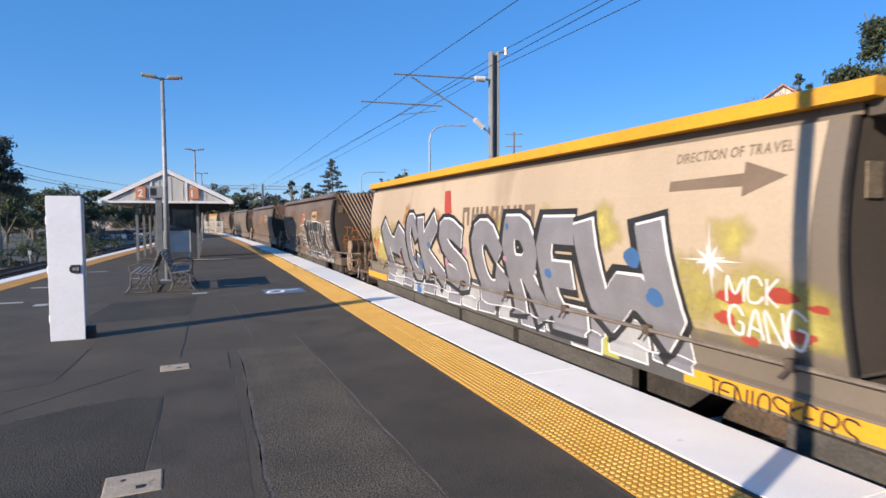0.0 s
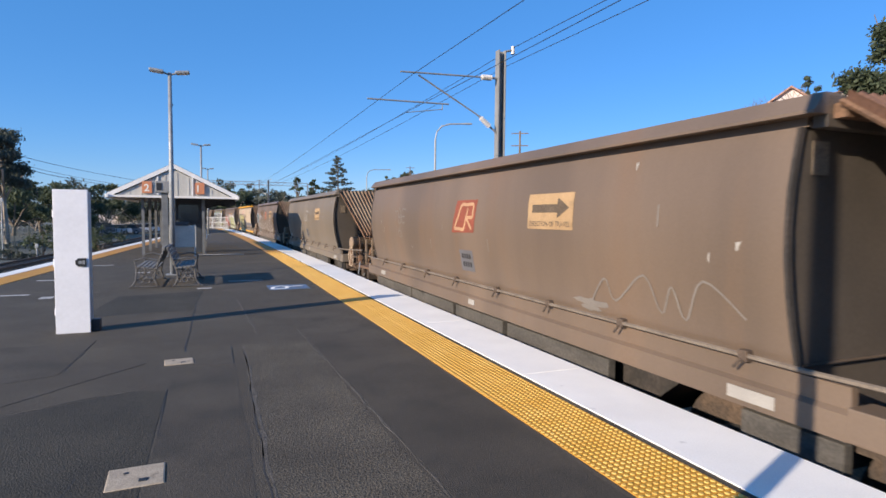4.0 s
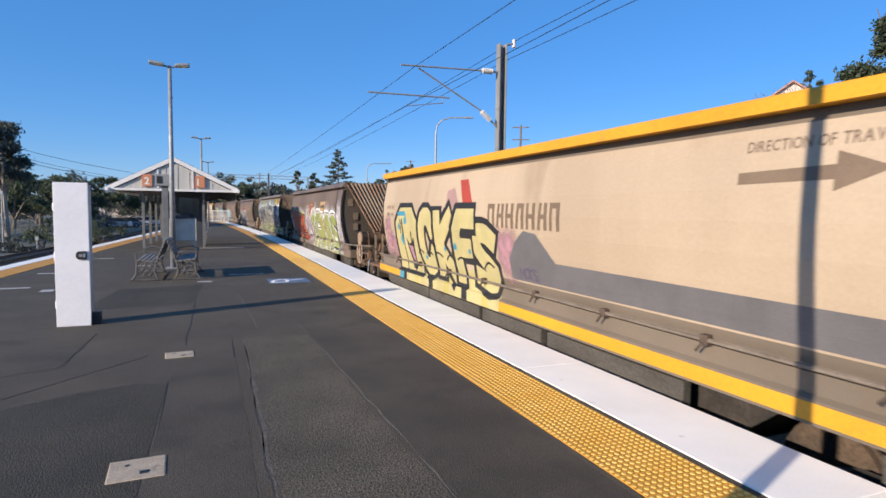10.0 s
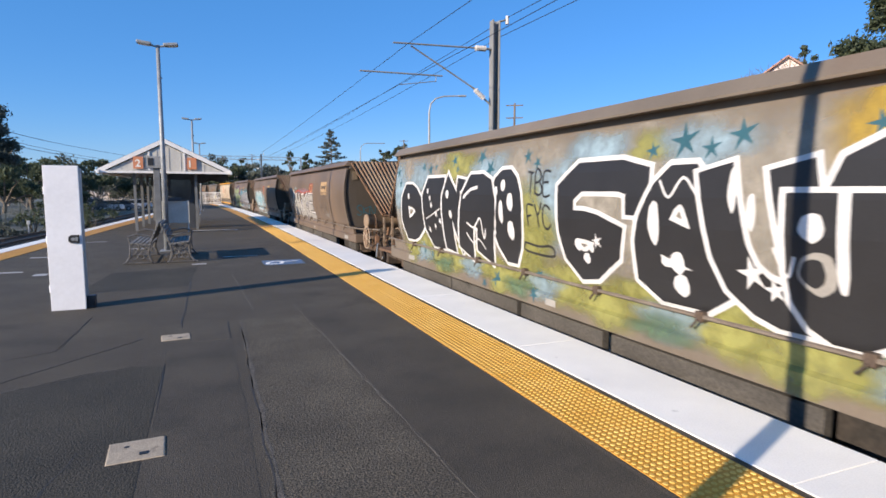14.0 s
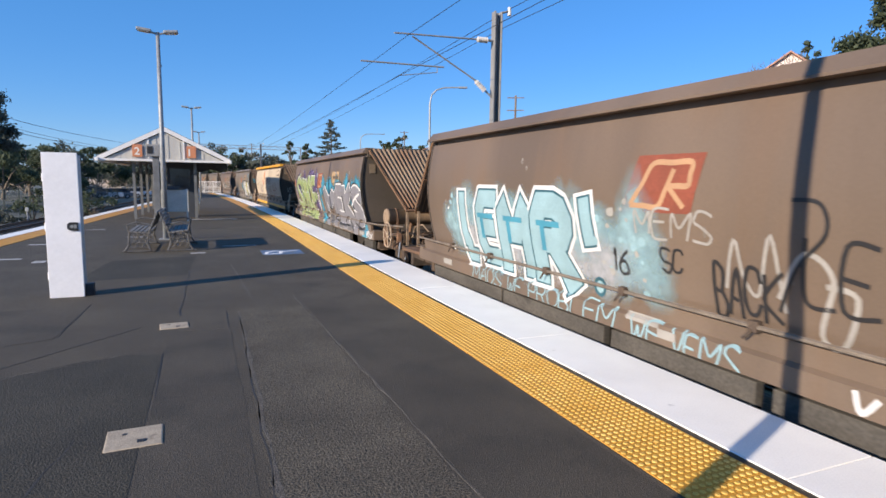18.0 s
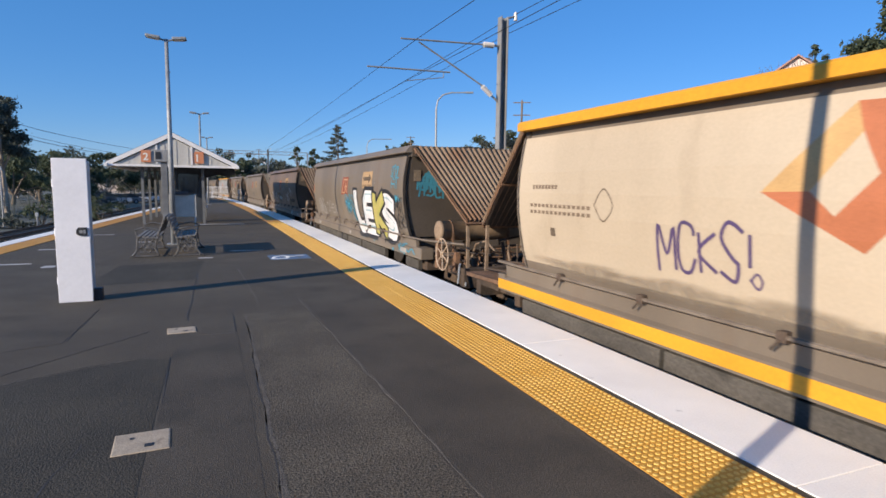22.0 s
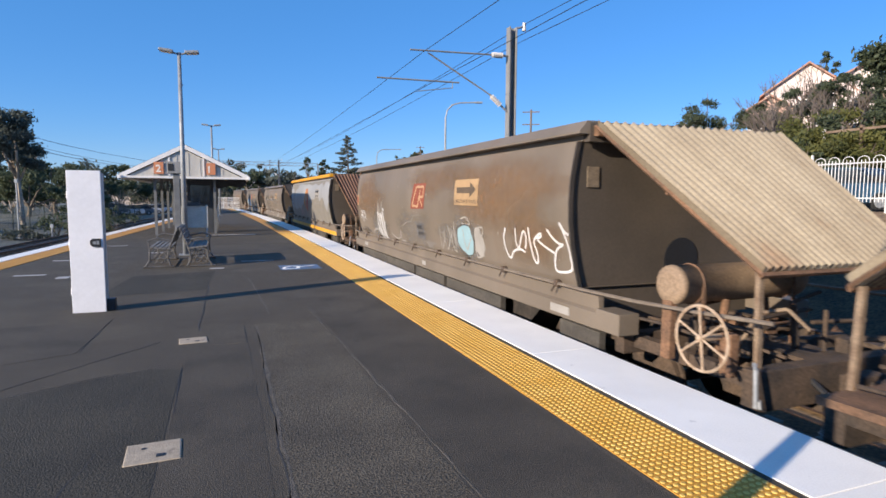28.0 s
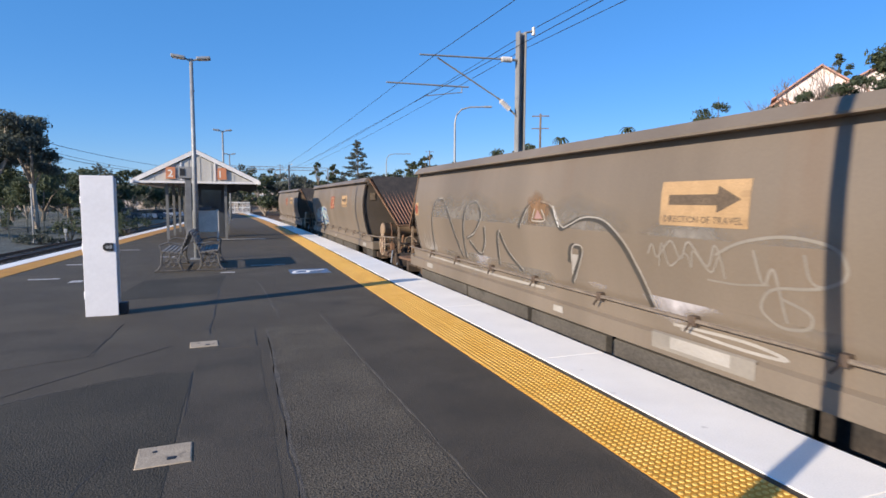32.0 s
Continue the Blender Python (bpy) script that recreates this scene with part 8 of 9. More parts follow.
# whole-side mural
w = W[7]
r = random.Random(4)
spots = [("fog_stone", 0.9 + 0.8 * k, 1.45, 1.0, 1.1, 0.9) for k in range(14)]
spots += [("fog_blue", 11.1, 1.7, 0.5, 0.6, 1.0), ("fog_blue", 9.9, 1.85, 0.8, 0.35, 0.8), ("fog_olive", 8.2, 2.0, 0.9, 0.3, 0.95), ("fog_blue", 7.1, 1.9, 0.7, 0.3, 0.8), ("fog_blue", 5.5, 1.5, 0.7, 0.6, 0.9), ("fog_olive", 5.9, 1.2, 0.6, 0.6, 0.9), ("fog_blue", 4.7, 2.02, 0.6, 0.25, 1.0),
          ("fog_olive", 3.9, 2.0, 0.35, 0.2, 0.8), ("fog_blue", 3.3, 1.95, 0.6, 0.3, 0.85), ("fog_mustard", 1.8, 2.05, 0.6, 0.35, 1.0), ("fog_mustard", 0.9, 1.9, 0.8, 0.5, 0.9), ("fog_blue", 0.6, 1.4, 0.6, 0.7, 0.8)]
spots += [("fog_olive", 10.6 - 0.75 * k, 0.50 + 0.10 * math.sin(k * 2.2), 0.65, 0.34, 0.95) for k in range(15)] + [("fog_blue", 10.0 - 2.1 * k, 0.42, 0.5, 0.22, 0.7) for k in range(5)] + [("fog_green", 9.0 - 2.6 * k, 0.32, 0.5, 0.16, 0.7) for k in range(4)] + [("fog_olive", 6.1, 0.95, 0.7, 0.4, 0.8)]
mist(w, "soft sprayed clouds of blue, olive and mustard", spots, 7)
s = []
for y, z, q in ((11.2, 1.98, 0.15), (11.0, 1.75, 0.12), (9.75, 2.04, 0.13), (9.4, 1.98, 0.15), (9.15, 2.02, 0.09), (8.36, 2.10, 0.13), (8.2, 1.95, 0.08), (7.36, 2.10, 0.16), (7.05, 1.92, 0.17), (6.05, 2.04, 0.12), (5.8, 1.95, 0.10), (3.85, 1.97, 0.10), (3.49, 2.03, 0.17), (3.2, 1.95, 0.11), (2.92, 2.04, 0.14),
                (10.0, 0.46, 0.10), (9.6, 0.42, 0.08), (7.4, 0.22, 0.10), (7.05, 0.34, 0.14), (5.9, 0.55, 0.10), (1.95, 2.02, 0.1), (0.8, 2.0, 0.14), (6.0, 0.28, 0.12)):
    s += star("sp_teal", 2, y, z, q, 0.30, 5, r.uniform(0, 1))
MURAL = [("sp_white", 0.10, 0.0, 0.0), ("sp_black", 0.0, 0.0, 0.0)]
s += word((("00 08 48 85 83 40 00", 10.98, 9.66, 0.64, 1.72, 0.44, -0.2), ("E", 9.72, 8.66, 0.60, 1.82, 0.42, 0.0), ("00 08 46 80 88", 8.80, 7.80, 0.56, 1.82, 0.42, -0.1), ("00 08 68 86 83 80|05 85", 8.06, 6.92, 0.56, 1.84, 0.50, -0.3), ("40 12 06 28 68 86 72 40", 7.00, 6.12, 0.58, 1.88, 0.40, 0.0)), MURAL, 3, 1)
s += blob("sp_black", 5.3, 6.56, 1.22, 0.28, 0.42, 4, 0.05)
for y, z, a, b in ((6.82, 1.60, 0.05, 0.07), (6.62, 1.68, 0.06, 0.08), (6.42, 1.46, 0.08, 0.12), (6.44, 1.08, 0.09, 0.13), (6.68, 1.32, 0.06, 0.16), (8.55, 1.55, 0.06, 0.07), (8.45, 1.22, 0.06, 0.07), (10.5, 1.5, 0.05, 0.06), (10.5, 1.25, 0.05, 0.06)):
    s += blob("sp_white", 5.8, y, z, a, b, 3, 0.06)
for y, z in ((9.45, 1.60), (9.3, 1.35), (9.1, 1.20), (8.95, 1.08), (9.2, 0.98), (9.5, 0.9), (9.35, 1.48)):
    s += star("sp_white", 5.8, y, z, 0.07, 0.42, 5, r.uniform(0, 1))
s += line("sp_white", 5.8, [(7.9, 1.5), (7.65, 1.62), (7.4, 1.66)], 0.05) + line("sp_white", 5.8, [(7.85, 1.12), (7.6, 1.05), (7.35, 1.2), (7.3, 0.9), (7.2, 1.05)], 0.03) + line("sp_white", 5.8, [(7.9, 0.95), (7.7, 0.8), (7.5, 0.88), (7.3, 0.74)], 0.025) + line("sp_white", 5.8, [(9.62, 1.1), (9.4, 1.15), (8.9, 1.3)], 0.02)
s += tag("TBE", 6.0, 5.45, 1.56, 1.84, "sp_black", 3, 0.0, 0.1, 0) + tag("FYC", 6.0, 5.45, 1.16, 1.44, "sp_black", 4, 0.0, 0.1, 0) + line("sp_black", 4, [(6.1, 0.95), (5.8, 0.92), (5.5, 0.94), (5.5, 0.82), (6.1, 0.84), (6.1, 0.95)], 0.03)
s += word((("86 88 08 02 20 63 34 04", 5.30, 3.86, 0.58, 1.90, 0.31, 0.0), ("00 04 38 68 84 80 00|24 63", 4.04, 2.98, 0.60, 1.82, 0.34, 0.0), ("08 02 30 80 88", 3.16, 2.20, 0.60, 1.82, 0.34, 0.2), ("08 02 20 60 82 88", 2.50, 1.72, 0.58, 1.62, 0.36, 0.0), ("S", 2.24, 1.10, 0.60, 1.92, 0.40, 0.0)), MURAL, 3, 1)
for y, z, a, b in ((4.95, 1.02, 0.06, 0.07), (4.82, 0.88, 0.06, 0.06), (4.72, 1.0, 0.04, 0.05), (3.52, 0.98, 0.08, 0.10), (3.50, 0.78, 0.09, 0.10), (3.78, 1.32, 0.07, 0.20), (2.32, 1.36, 0.09, 0.10), (2.28, 1.05, 0.14, 0.15), (2.95, 1.62, 0.04, 0.18), (2.78, 1.45, 0.04, 0.14), (1.6, 1.5, 0.08, 0.1), (1.5, 1.0, 0.1, 0.12)):
    s += blob("sp_fade" if a > 0.1 else "sp_white", 6.0, y, z, a, b, 3, 0.08)
s += blob("sp_black", 6.3, 2.31, 1.05, 0.09, 0.10, 3, 0.08) + star("sp_white", 6, 2.78, 0.98, 0.14, 0.36) + star("sp_white", 6, 2.60, 0.88, 0.10, 0.36) + star("sp_white", 6, 4.62, 1.08, 0.09, 0.3)
s += line("sp_white", 6, [(3.72, 1.70), (3.6, 1.55), (3.45, 1.72), (3.3, 1.58)], 0.025) + line("sp_white", 6, [(2.6, 1.2), (2.5, 1.0), (2.44, 1.15)], 0.025)
s += blob("sp_white", 3, 0.62, 1.40, 0.50, 0.55, 3, 0.1) + blob("sp_black", 4, 0.55, 1.15, 0.36, 0.42, 5, 0.15) + poly("sp_white", 5, [(0.95, 1.42), (0.3, 1.5), (0.35, 1.25), (0.75, 1.2)])
paint(w, "graffiti", "mural of black letters edged in white with stars", s)

# dull silver piece
w = W[8]
mist(w, "grey and pale spray", [("fog_grey", 8.6, 1.0, 1.4, 0.5, 0.9), ("fog_white", 7.4, 0.95, 2.2, 0.5, 0.55), ("fog_white", 9.9, 1.45, 0.5, 0.3, 0.5), ("fog_pink", 7.4, 1.58, 1.8, 0.14, 0.6)], 2)
s = word((("G", 10.1, 9.1, 0.52, 1.45, 0.24, 0.1), ("H", 9.12, 8.2, 0.52, 1.45, 0.24, 0.1), ("J", 8.2, 7.4, 0.52, 1.45, 0.24, 0.1), ("K", 7.4, 6.3, 0.50, 1.45, 0.24, 0.1), ("E", 6.3, 5.2, 0.50, 1.45, 0.24, 0.1)), [("sp_white", 0.10, 0.03, 0.02), ("sp_grey", 0.06, 0, 0), ("sp_fade", -0.03, 0, 0)], 2, 1)
s += line("sp_red", 2, [(9.5, 1.5), (8.6, 1.62), (7.4, 1.5), (6.2, 1.58), (5.2, 1.5)], 0.04) + line("sp_pale_cyan", 2, [(9.9, 1.5), (9.5, 1.75), (9.1, 1.68)], 0.04) + tag("DRS", 10.9, 10.3, 0.92, 1.2, "sp_white", 4) + scrawl("sp_ghost", 4.2, 2.6, 0.8, 1.2, 0.022, 5, 11)
paint(w, "graffiti", "dull silver outlined letters", s)

# pale cyan letters
w = W[9]
spots = [("fog_cyan", 10.2 - 0.42 * k, 0.98 + 0.10 * math.sin(k * 1.9), 0.50, 0.60 + 0.08 * math.sin(k * 2.7), 0.85) for k in range(11)] + [("fog_white", 9.4 - 1.0 * k, 0.75, 0.7, 0.35, 0.6) for k in range(4)] + [("fog_cyan", 5.9, 0.75, 0.5, 0.3, 0.6)]
mist(w, "pale cyan spray round the letters", spots, 4)
ICE = [("sp_white", 0.16, 0.0, 0.0), ("sp_teal", 0.06, 0.0, 0.0), ("sp_pale_cyan", 0.0, 0.0, 0.0)]
s = word((("08 02 22 20 60", 10.0, 9.42, 0.40, 1.48, 0.20, 0.0), ("E", 9.42, 8.74, 0.44, 1.50, 0.24, 0.0), ("00 08 43 88 80", 8.74, 7.86, 0.38, 1.50, 0.26, 0.0), ("R", 7.86, 6.96, 0.36, 1.50, 0.30, 0.0), ("48 43", 6.88, 6.52, 0.72, 1.48, 0.18, 0.1)), ICE, 3, 1)
s += blob("sp_teal", 4, 6.60, 0.52, 0.10, 0.11, 3, 0.05) + blob("sp_pale_cyan", 5, 6.60, 0.52, 0.06, 0.07, 3, 0.05)
for k, y in enumerate((9.1, 8.3, 7.45)):
    s += rect("sp_cyan", 6.6, y + 0.28, y - 0.22, 1.10, 1.17) + rect("sp_cyan", 6.6, y + 0.2, y + 0.1, 0.8, 1.1)
s += dots(("sp_pale_cyan", "sp_fade"), 4, 6.7, 5.8, 0.5, 1.45, 18, 4, 0.015, 0.05) + dots(("sp_pale_cyan", "sp_white"), 2.4, 10.5, 9.9, 0.5, 1.5, 10, 5, 0.02, 0.05) + tag("16", 6.32, 6.05, 0.74, 0.98, "sp_black", 3, 0.02)
paint(w, "graffiti", "pale cyan letters with dark outlines", s)
s = tag("MEMS", 5.98, 5.05, 1.14, 1.38, "sp_fade", 3, 0.0) + tag("SC", 5.66, 5.38, 0.82, 1.06, "sp_black", 4, 0.0) + tag("BACK", 5.08, 4.46, 0.60, 0.98, "sp_black", 14, 0.0) + tag("LEM", 4.32, 3.45, 0.82, 1.22, "sp_black", 5, 0.0)
s += line("sp_fade", 4, [(4.95, 0.8), (4.86, 1.2), (4.78, 0.9), (4.66, 0.8), (4.55, 1.26), (4.45, 0.7)], 0.03) + line("sp_fade", 4, [(4.5, 0.8), (4.3, 1.15), (4.1, 1.0), (4.2, 0.6), (4.05, 0.55), (3.95, 0.9), (4.15, 0.95)], 0.04) + line("sp_black", 5, [(4.4, 1.52), (4.2, 1.5), (4.15, 1.3), (4.35, 1.05), (4.5, 0.7)], 0.03)
s += tag("MADS WE PROBLEM", 9.7, 6.3, 0.12, 0.34, "sp_pale_cyan", 3, 0.0, 0.15) + tag("WE VEMS", 6.1, 4.8, 0.10, 0.32, "sp_pale_cyan", 6, 0.01, 0.15) + line("sp_white", 4, [(3.95, 0.30), (3.90, 0.16), (3.80, 0.28)], 0.04) + rect("sp_fade", 4, 6.15, 5.7, 0.28, 0.36)
paint(w, "graffiti", "thin black and white tags", s)

# green and silver letters
w = W[10]
spots = [("fog_purple", 10.6 - 0.42 * k, 1.42 + 0.22 * math.sin(k * 2.1), 0.42, 0.50, 0.85) for k in range(11)] + [("fog_purple", 6.5, 1.05, 0.5, 0.55, 1.0), ("fog_purple", 6.35, 0.7, 0.35, 0.4, 0.8), ("fog_purple", 7.3, 1.85, 0.7, 0.2, 0.9), ("fog_lavender", 10.9, 1.0, 0.35, 0.5, 0.5), ("fog_grey", 9.0, 0.35, 2.2, 0.25, 0.9)]
spots += [("fog_deep_cyan", 5.5 - 0.42 * k, 1.35 + 0.16 * math.sin(k * 2.3), 0.42, 0.36, 1.0) for k in range(13)] + [("fog_deep_cyan", 5.65, 0.75, 0.22, 0.5, 1.0), ("fog_deep_cyan", 5.4, 0.35, 0.4, 0.25, 1.0), ("fog_purple", 0.45, 0.7, 0.5, 0.5, 0.9), ("fog_yellow", 0.5, 1.25, 0.45, 0.2, 0.9)]
mist(w, "purple and cyan spray behind the letters", spots, 6)
LEAF = [("sp_black", 0.13, 0.0, 0.0), ("sp_white", 0.03, -0.012, 0.012), ("sp_leaf", 0.0, 0.006, -0.006)]
s = feet(("sp_leaf", "sp_lime", "sp_leaf"), "sp_fade", 10.3, 6.6, 0.16, 0.56, 9, 1.7, 4)
s += word((("S", 10.76, 9.56, 0.40, 1.76, 0.27, -0.1), ("00 08 68 86 64 04", 9.52, 8.82, 0.34, 1.70, 0.26, 0.0), ("00 08 68 80|04 64", 8.90, 8.12, 0.34, 1.66, 0.28, 0.0), ("86 68 28 06 02 20 60 82", 8.24, 7.42, 0.30, 1.78, 0.32, 0.0), ("80 00 08 88|04 64", 7.54, 6.62, 0.22, 1.78, 0.34, 0.0)), LEAF, 3, 1)
s += blob("sp_fade", 3, 9.90, 1.78, 0.15, 0.16, 3, 0.05) + blob("sp_leaf", 4, 9.90, 1.78, 0.11, 0.12, 3, 0.05) + blob("sp_purple", 4.6, 9.90, 1.78, 0.05, 0.06, 3, 0.05)
s += blob("sp_black", 3, 6.50, 1.04, 0.21, 0.20, 6, 0.12) + blob("sp_leaf", 4, 6.49, 1.06, 0.17, 0.15, 6, 0.12) + blob("sp_black", 3, 6.62, 1.52, 0.10, 0.14, 5, 0.1) + blob("sp_fade", 4, 6.62, 1.52, 0.05, 0.09, 5, 0.1)
s += line("sp_tanrust", 6.6, [(7.2, 1.58), (6.95, 1.55)], 0.05) + line("sp_orange", 6.6, [(7.3, 1.5), (7.36, 1.2), (7.3, 0.7), (7.0, 0.45)], 0.025) + line("sp_orange", 6.6, [(10.1, 1.1), (10.2, 0.85), (10.05, 0.7)], 0.02) + line("sp_orange", 6.6, [(8.7, 1.5), (8.5, 1.0), (8.45, 0.6)], 0.025)
s += dots(("sp_pale_cyan", "sp_leaf"), 6.6, 10.0, 6.9, 0.6, 1.5, 14, 3, 0.03, 0.06) + dots(("fog_purple", "sp_pale_cyan", "sp_lavender"), 2, 10.6, 5.9, 1.3, 1.95, 20, 3, 0.02, 0.05)
s += tag("SPAT", 6.28, 5.94, 1.02, 1.18, "sp_white", 3, 0.03) + tag("SFIG", 6.28, 5.92, 0.84, 1.00, "sp_white", 5, 0.03) + tag("FCOK", 6.24, 5.94, 0.66, 0.82, "sp_white", 7, 0.03) + tag("OS", 6.16, 5.95, 0.50, 0.64, "sp_white", 8, 0.03)
STEEL = [("sp_black", 0.16, 0.01, 0.0), ("sp_white", 0.05, -0.02, 0.014), ("sp_silver", 0.0, 0.01, -0.008)]
s += feet(("sp_silver", "sp_grey"), "sp_fade", 5.1, 0.2, 0.12, 0.56, 8, 1.7, 9)
s += word((("10 08 43 87 80", 5.14, 3.34, 0.40, 1.50, 0.36, 0.0), ("E", 3.30, 2.28, 0.36, 1.50, 0.34, 0.0), ("K", 2.28, 1.22, 0.34, 1.50, 0.36, 0.0), ("S", 1.20, 0.12, 0.36, 1.48, 0.34, 0.0)), STEEL, 3, 1)
s += line("sp_white", 6.8, [(1.3, 0.9), (0.9, 1.12), (0.3, 1.28)], 0.06) + rect("sp_yellow", 2.2, 0.7, 0.06, 1.30, 1.44)
s += poly("sp_cyan", 2, [(0.4, 0.12), (-0.1, 0.12), (0.0, 0.48), (0.5, 0.48)]) + tag("MORSH", -0.02, -0.55, 0.16, 0.34, "sp_white", 4, 0.03)
paint(w, "graffiti", "green letters and silver block letters", s)

# beige wagon with wordmark and thin red tags
w = W[11]
big_arrow(w, 0.07)
chevron(w, 7.78, 1.22, 0.86, "sp_coral", "sp_coral")
wordmark(w, 6.30, 3.90, 1.38, 1.74, "sp_rustline")
paint(w, "graffiti", "thin violet tag", tag("MCKS!", 8.85, 7.80, 0.92, 1.30, "sp_purple", 3, 0.0) + line("sp_purple", 4, [(7.86, 0.92), (7.80, 0.98), (7.76, 0.92), (7.80, 0.86), (7.86, 0.92)], 0.02))
s = tag("DR", 6.7, 5.6, 0.78, 1.18, "sp_rustline", 3, 0.01) + tag("&TMPA", 5.4, 3.7, 0.72, 1.28, "sp_rustline", 4, 0.01, 0.3)
s += tag("JAMPA", 3.3, 1.75, 0.75, 1.45, "sp_rustline", 6, 0.01, 0.3) + line("sp_rustline", 2, [(2.3, 0.8), (1.9, 0.66), (1.5, 0.9), (1.6, 1.3), (2.0, 1.35)], 0.02)
paint(w, "graffiti", "thin rusty red tags", s)
mist(w, "brown dust along the foot", [("fog_tan", 1.0 + 1.3 * k, 0.70, 1.0, 0.10, 0.6) for k in range(8)], 5)
s = [q for k in range(8) for q in rect("sp_tanline", 1, 11.0 - 0.07 * k, 10.95 - 0.07 * k, 1.60, 1.65)] + [q for k in range(14) for z in (1.30, 1.38) for q in rect("sp_tanline", 1, 11.05 - 0.09 * k, 10.99 - 0.09 * k, z, z + 0.04)]
s += line("panel_dark", 1, [(9.75, 1.44), (9.60, 1.27), (9.45, 1.44), (9.60, 1.61), (9.75, 1.44)], 0.015) + rect("panel_dark", 1, 10.62, 10.52, 1.04, 1.14)
paint(w, "data_marks", "small dark data bars and a diamond outline", s)

# white and yellow letters
w = W[12]
s = tag("GRIEN", 10.5, 9.25, 0.66, 1.08, "sp_fade", 3, 0.02, 0.35) + tag("CIPEN", 9.0, 7.3, 0.72, 1.02, "sp_fade", 5, 0.0) + line("sp_fade", 3, [(9.9, 0.85), (9.6, 0.6), (9.3, 0.75), (9.5, 0.9)], 0.045)
paint(w, "graffiti", "pale rounded tag", s)
mist(w, "cyan spray", [("fog_deep_cyan", 5.4, 1.05, 0.55, 0.28, 0.6), ("fog_deep_cyan", 4.75, 0.82, 0.25, 0.25, 0.9), ("fog_deep_cyan", 0.9, 1.22, 0.22, 0.12, 1.0), ("fog_deep_cyan", 0.62, 1.34, 0.35, 0.10, 0.8), ("fog_dark", 2.6, 0.9, 2.2, 0.5, 0.3)], 2)
s = tag("RADS", 5.8, 4.7, 0.95, 1.35, "sp_cyan", 5, 0.0)
SNOW = [("sp_black", 0.20, 0.012, 0.0), ("sp_white", 0.0, 0.0, 0.0), ("sp_pale_cyan", -0.20, 0.03, 0.02), ("sp_white", -0.22, 0.0, -0.01)]
s += word((("18 14 20 70", 4.76, 3.44, 0.34, 1.52, 0.34, 0.0), ("00 08 78|04 64|00 80", 3.66, 2.48, 0.36, 1.50, 0.32, -0.15)), SNOW, 3, 1)
s += word((("00 08|88 04 80", 2.66, 1.66, 0.40, 1.46, 0.30, -0.1),), [("sp_black", 0.16, 0.0, 0.0), ("sp_lime_yellow", 0.0, 0.0, 0.0), ("sp_yellow", -0.14, 0.03, 0.02)], 5.2, 1)
s += word((("S", 1.92, 0.82, 0.34, 1.44, 0.34, 0.0),), SNOW, 4, 1)
s += tag("SCOL", 1.05, 0.42, 1.80, 2.06, "sp_cyan", 5, 0.02) + tag("HI", 1.0, 0.5, 1.55, 1.80, "sp_cyan", 6, 0.02) + tag("MNT", 0.74, 0.18, 1.04, 1.34, "sp_black", 3, 0.0) + tag("VERKS", 0.72, 0.12, 0.72, 0.98, "sp_black", 4, 0.0)
s += tag("NAKE", 0.80, 0.30, 0.16, 0.36, "sp_cyan", 3, 0.03) + line("sp_cyan", 4, [(0.3, 0.26), (0.1, 0.22), (-0.1, 0.3), (-0.3, 0.2)], 0.04) + dots(("sp_cyan",), 2, 4.4, 1.0, 0.15, 0.40, 9, 3, 0.03, 0.08)
paint(w, "graffiti", "white letters with one yellow letter", s)

# white outline scribbles
w = W[13]
mist(w, "grey and black smudges", [("fog_grey", 6.2, 1.0, 1.2, 0.35, 0.6), ("fog_dark", 1.6, 0.88, 0.9, 0.12, 0.9), ("fog_dark", 2.35, 0.80, 0.15, 0.18, 0.9), ("fog_grey", 9.8, 0.9, 0.8, 0.35, 0.5)], 2)
s = tag("FIBS JIGS", 9.35, 7.15, 0.72, 1.20, "sp_white", 4, 0.0, 0.35) + drips("sp_white", 2, 9.4, 7.2, 1.3, 1.6, 4, 3)
s += line("sp_fade", 2, [(7.0, 0.9), (6.95, 1.25), (6.4, 1.28), (5.7, 1.28), (5.5, 1.1), (5.3, 0.72)], 0.028) + line("sp_fade", 2, [(5.4, 0.9), (5.3, 1.36), (4.75, 1.40), (4.7, 1.0), (4.8, 0.62), (4.6, 0.8), (4.5, 1.42), (3.95, 1.42), (3.9, 0.98), (4.25, 0.95)], 0.028)
s += poly("sp_wash", 2, [(4.75, 0.72), (4.2, 0.76), (4.1, 0.92), (4.5, 0.94)]) + rect("sp_pale_cyan", 2, 6.3, 5.3, 0.86, 1.0) + line("sp_fade", 2, [(4.1, 0.95), (3.9, 0.85), (3.78, 0.62)], 0.028)
s += line("sp_white", 3, [(3.55, 0.9), (3.45, 1.15), (3.3, 1.05), (3.35, 0.72), (3.2, 0.72), (3.2, 1.15), (3.05, 0.74), (2.98, 0.74), (2.96, 1.2)], 0.028) + line("sp_white", 3, [(3.0, 1.05), (2.8, 1.26), (2.6, 1.26), (2.64, 1.08), (2.86, 1.0), (2.62, 0.86), (2.68, 0.72)], 0.028)
s += line("sp_white", 3, [(2.32, 1.38), (2.15, 1.44), (1.98, 1.44), (2.12, 1.20), (1.98, 1.44), (1.82, 1.10), (1.80, 1.36), (1.60, 1.34), (1.5, 1.15), (1.2, 1.36)], 0.036)
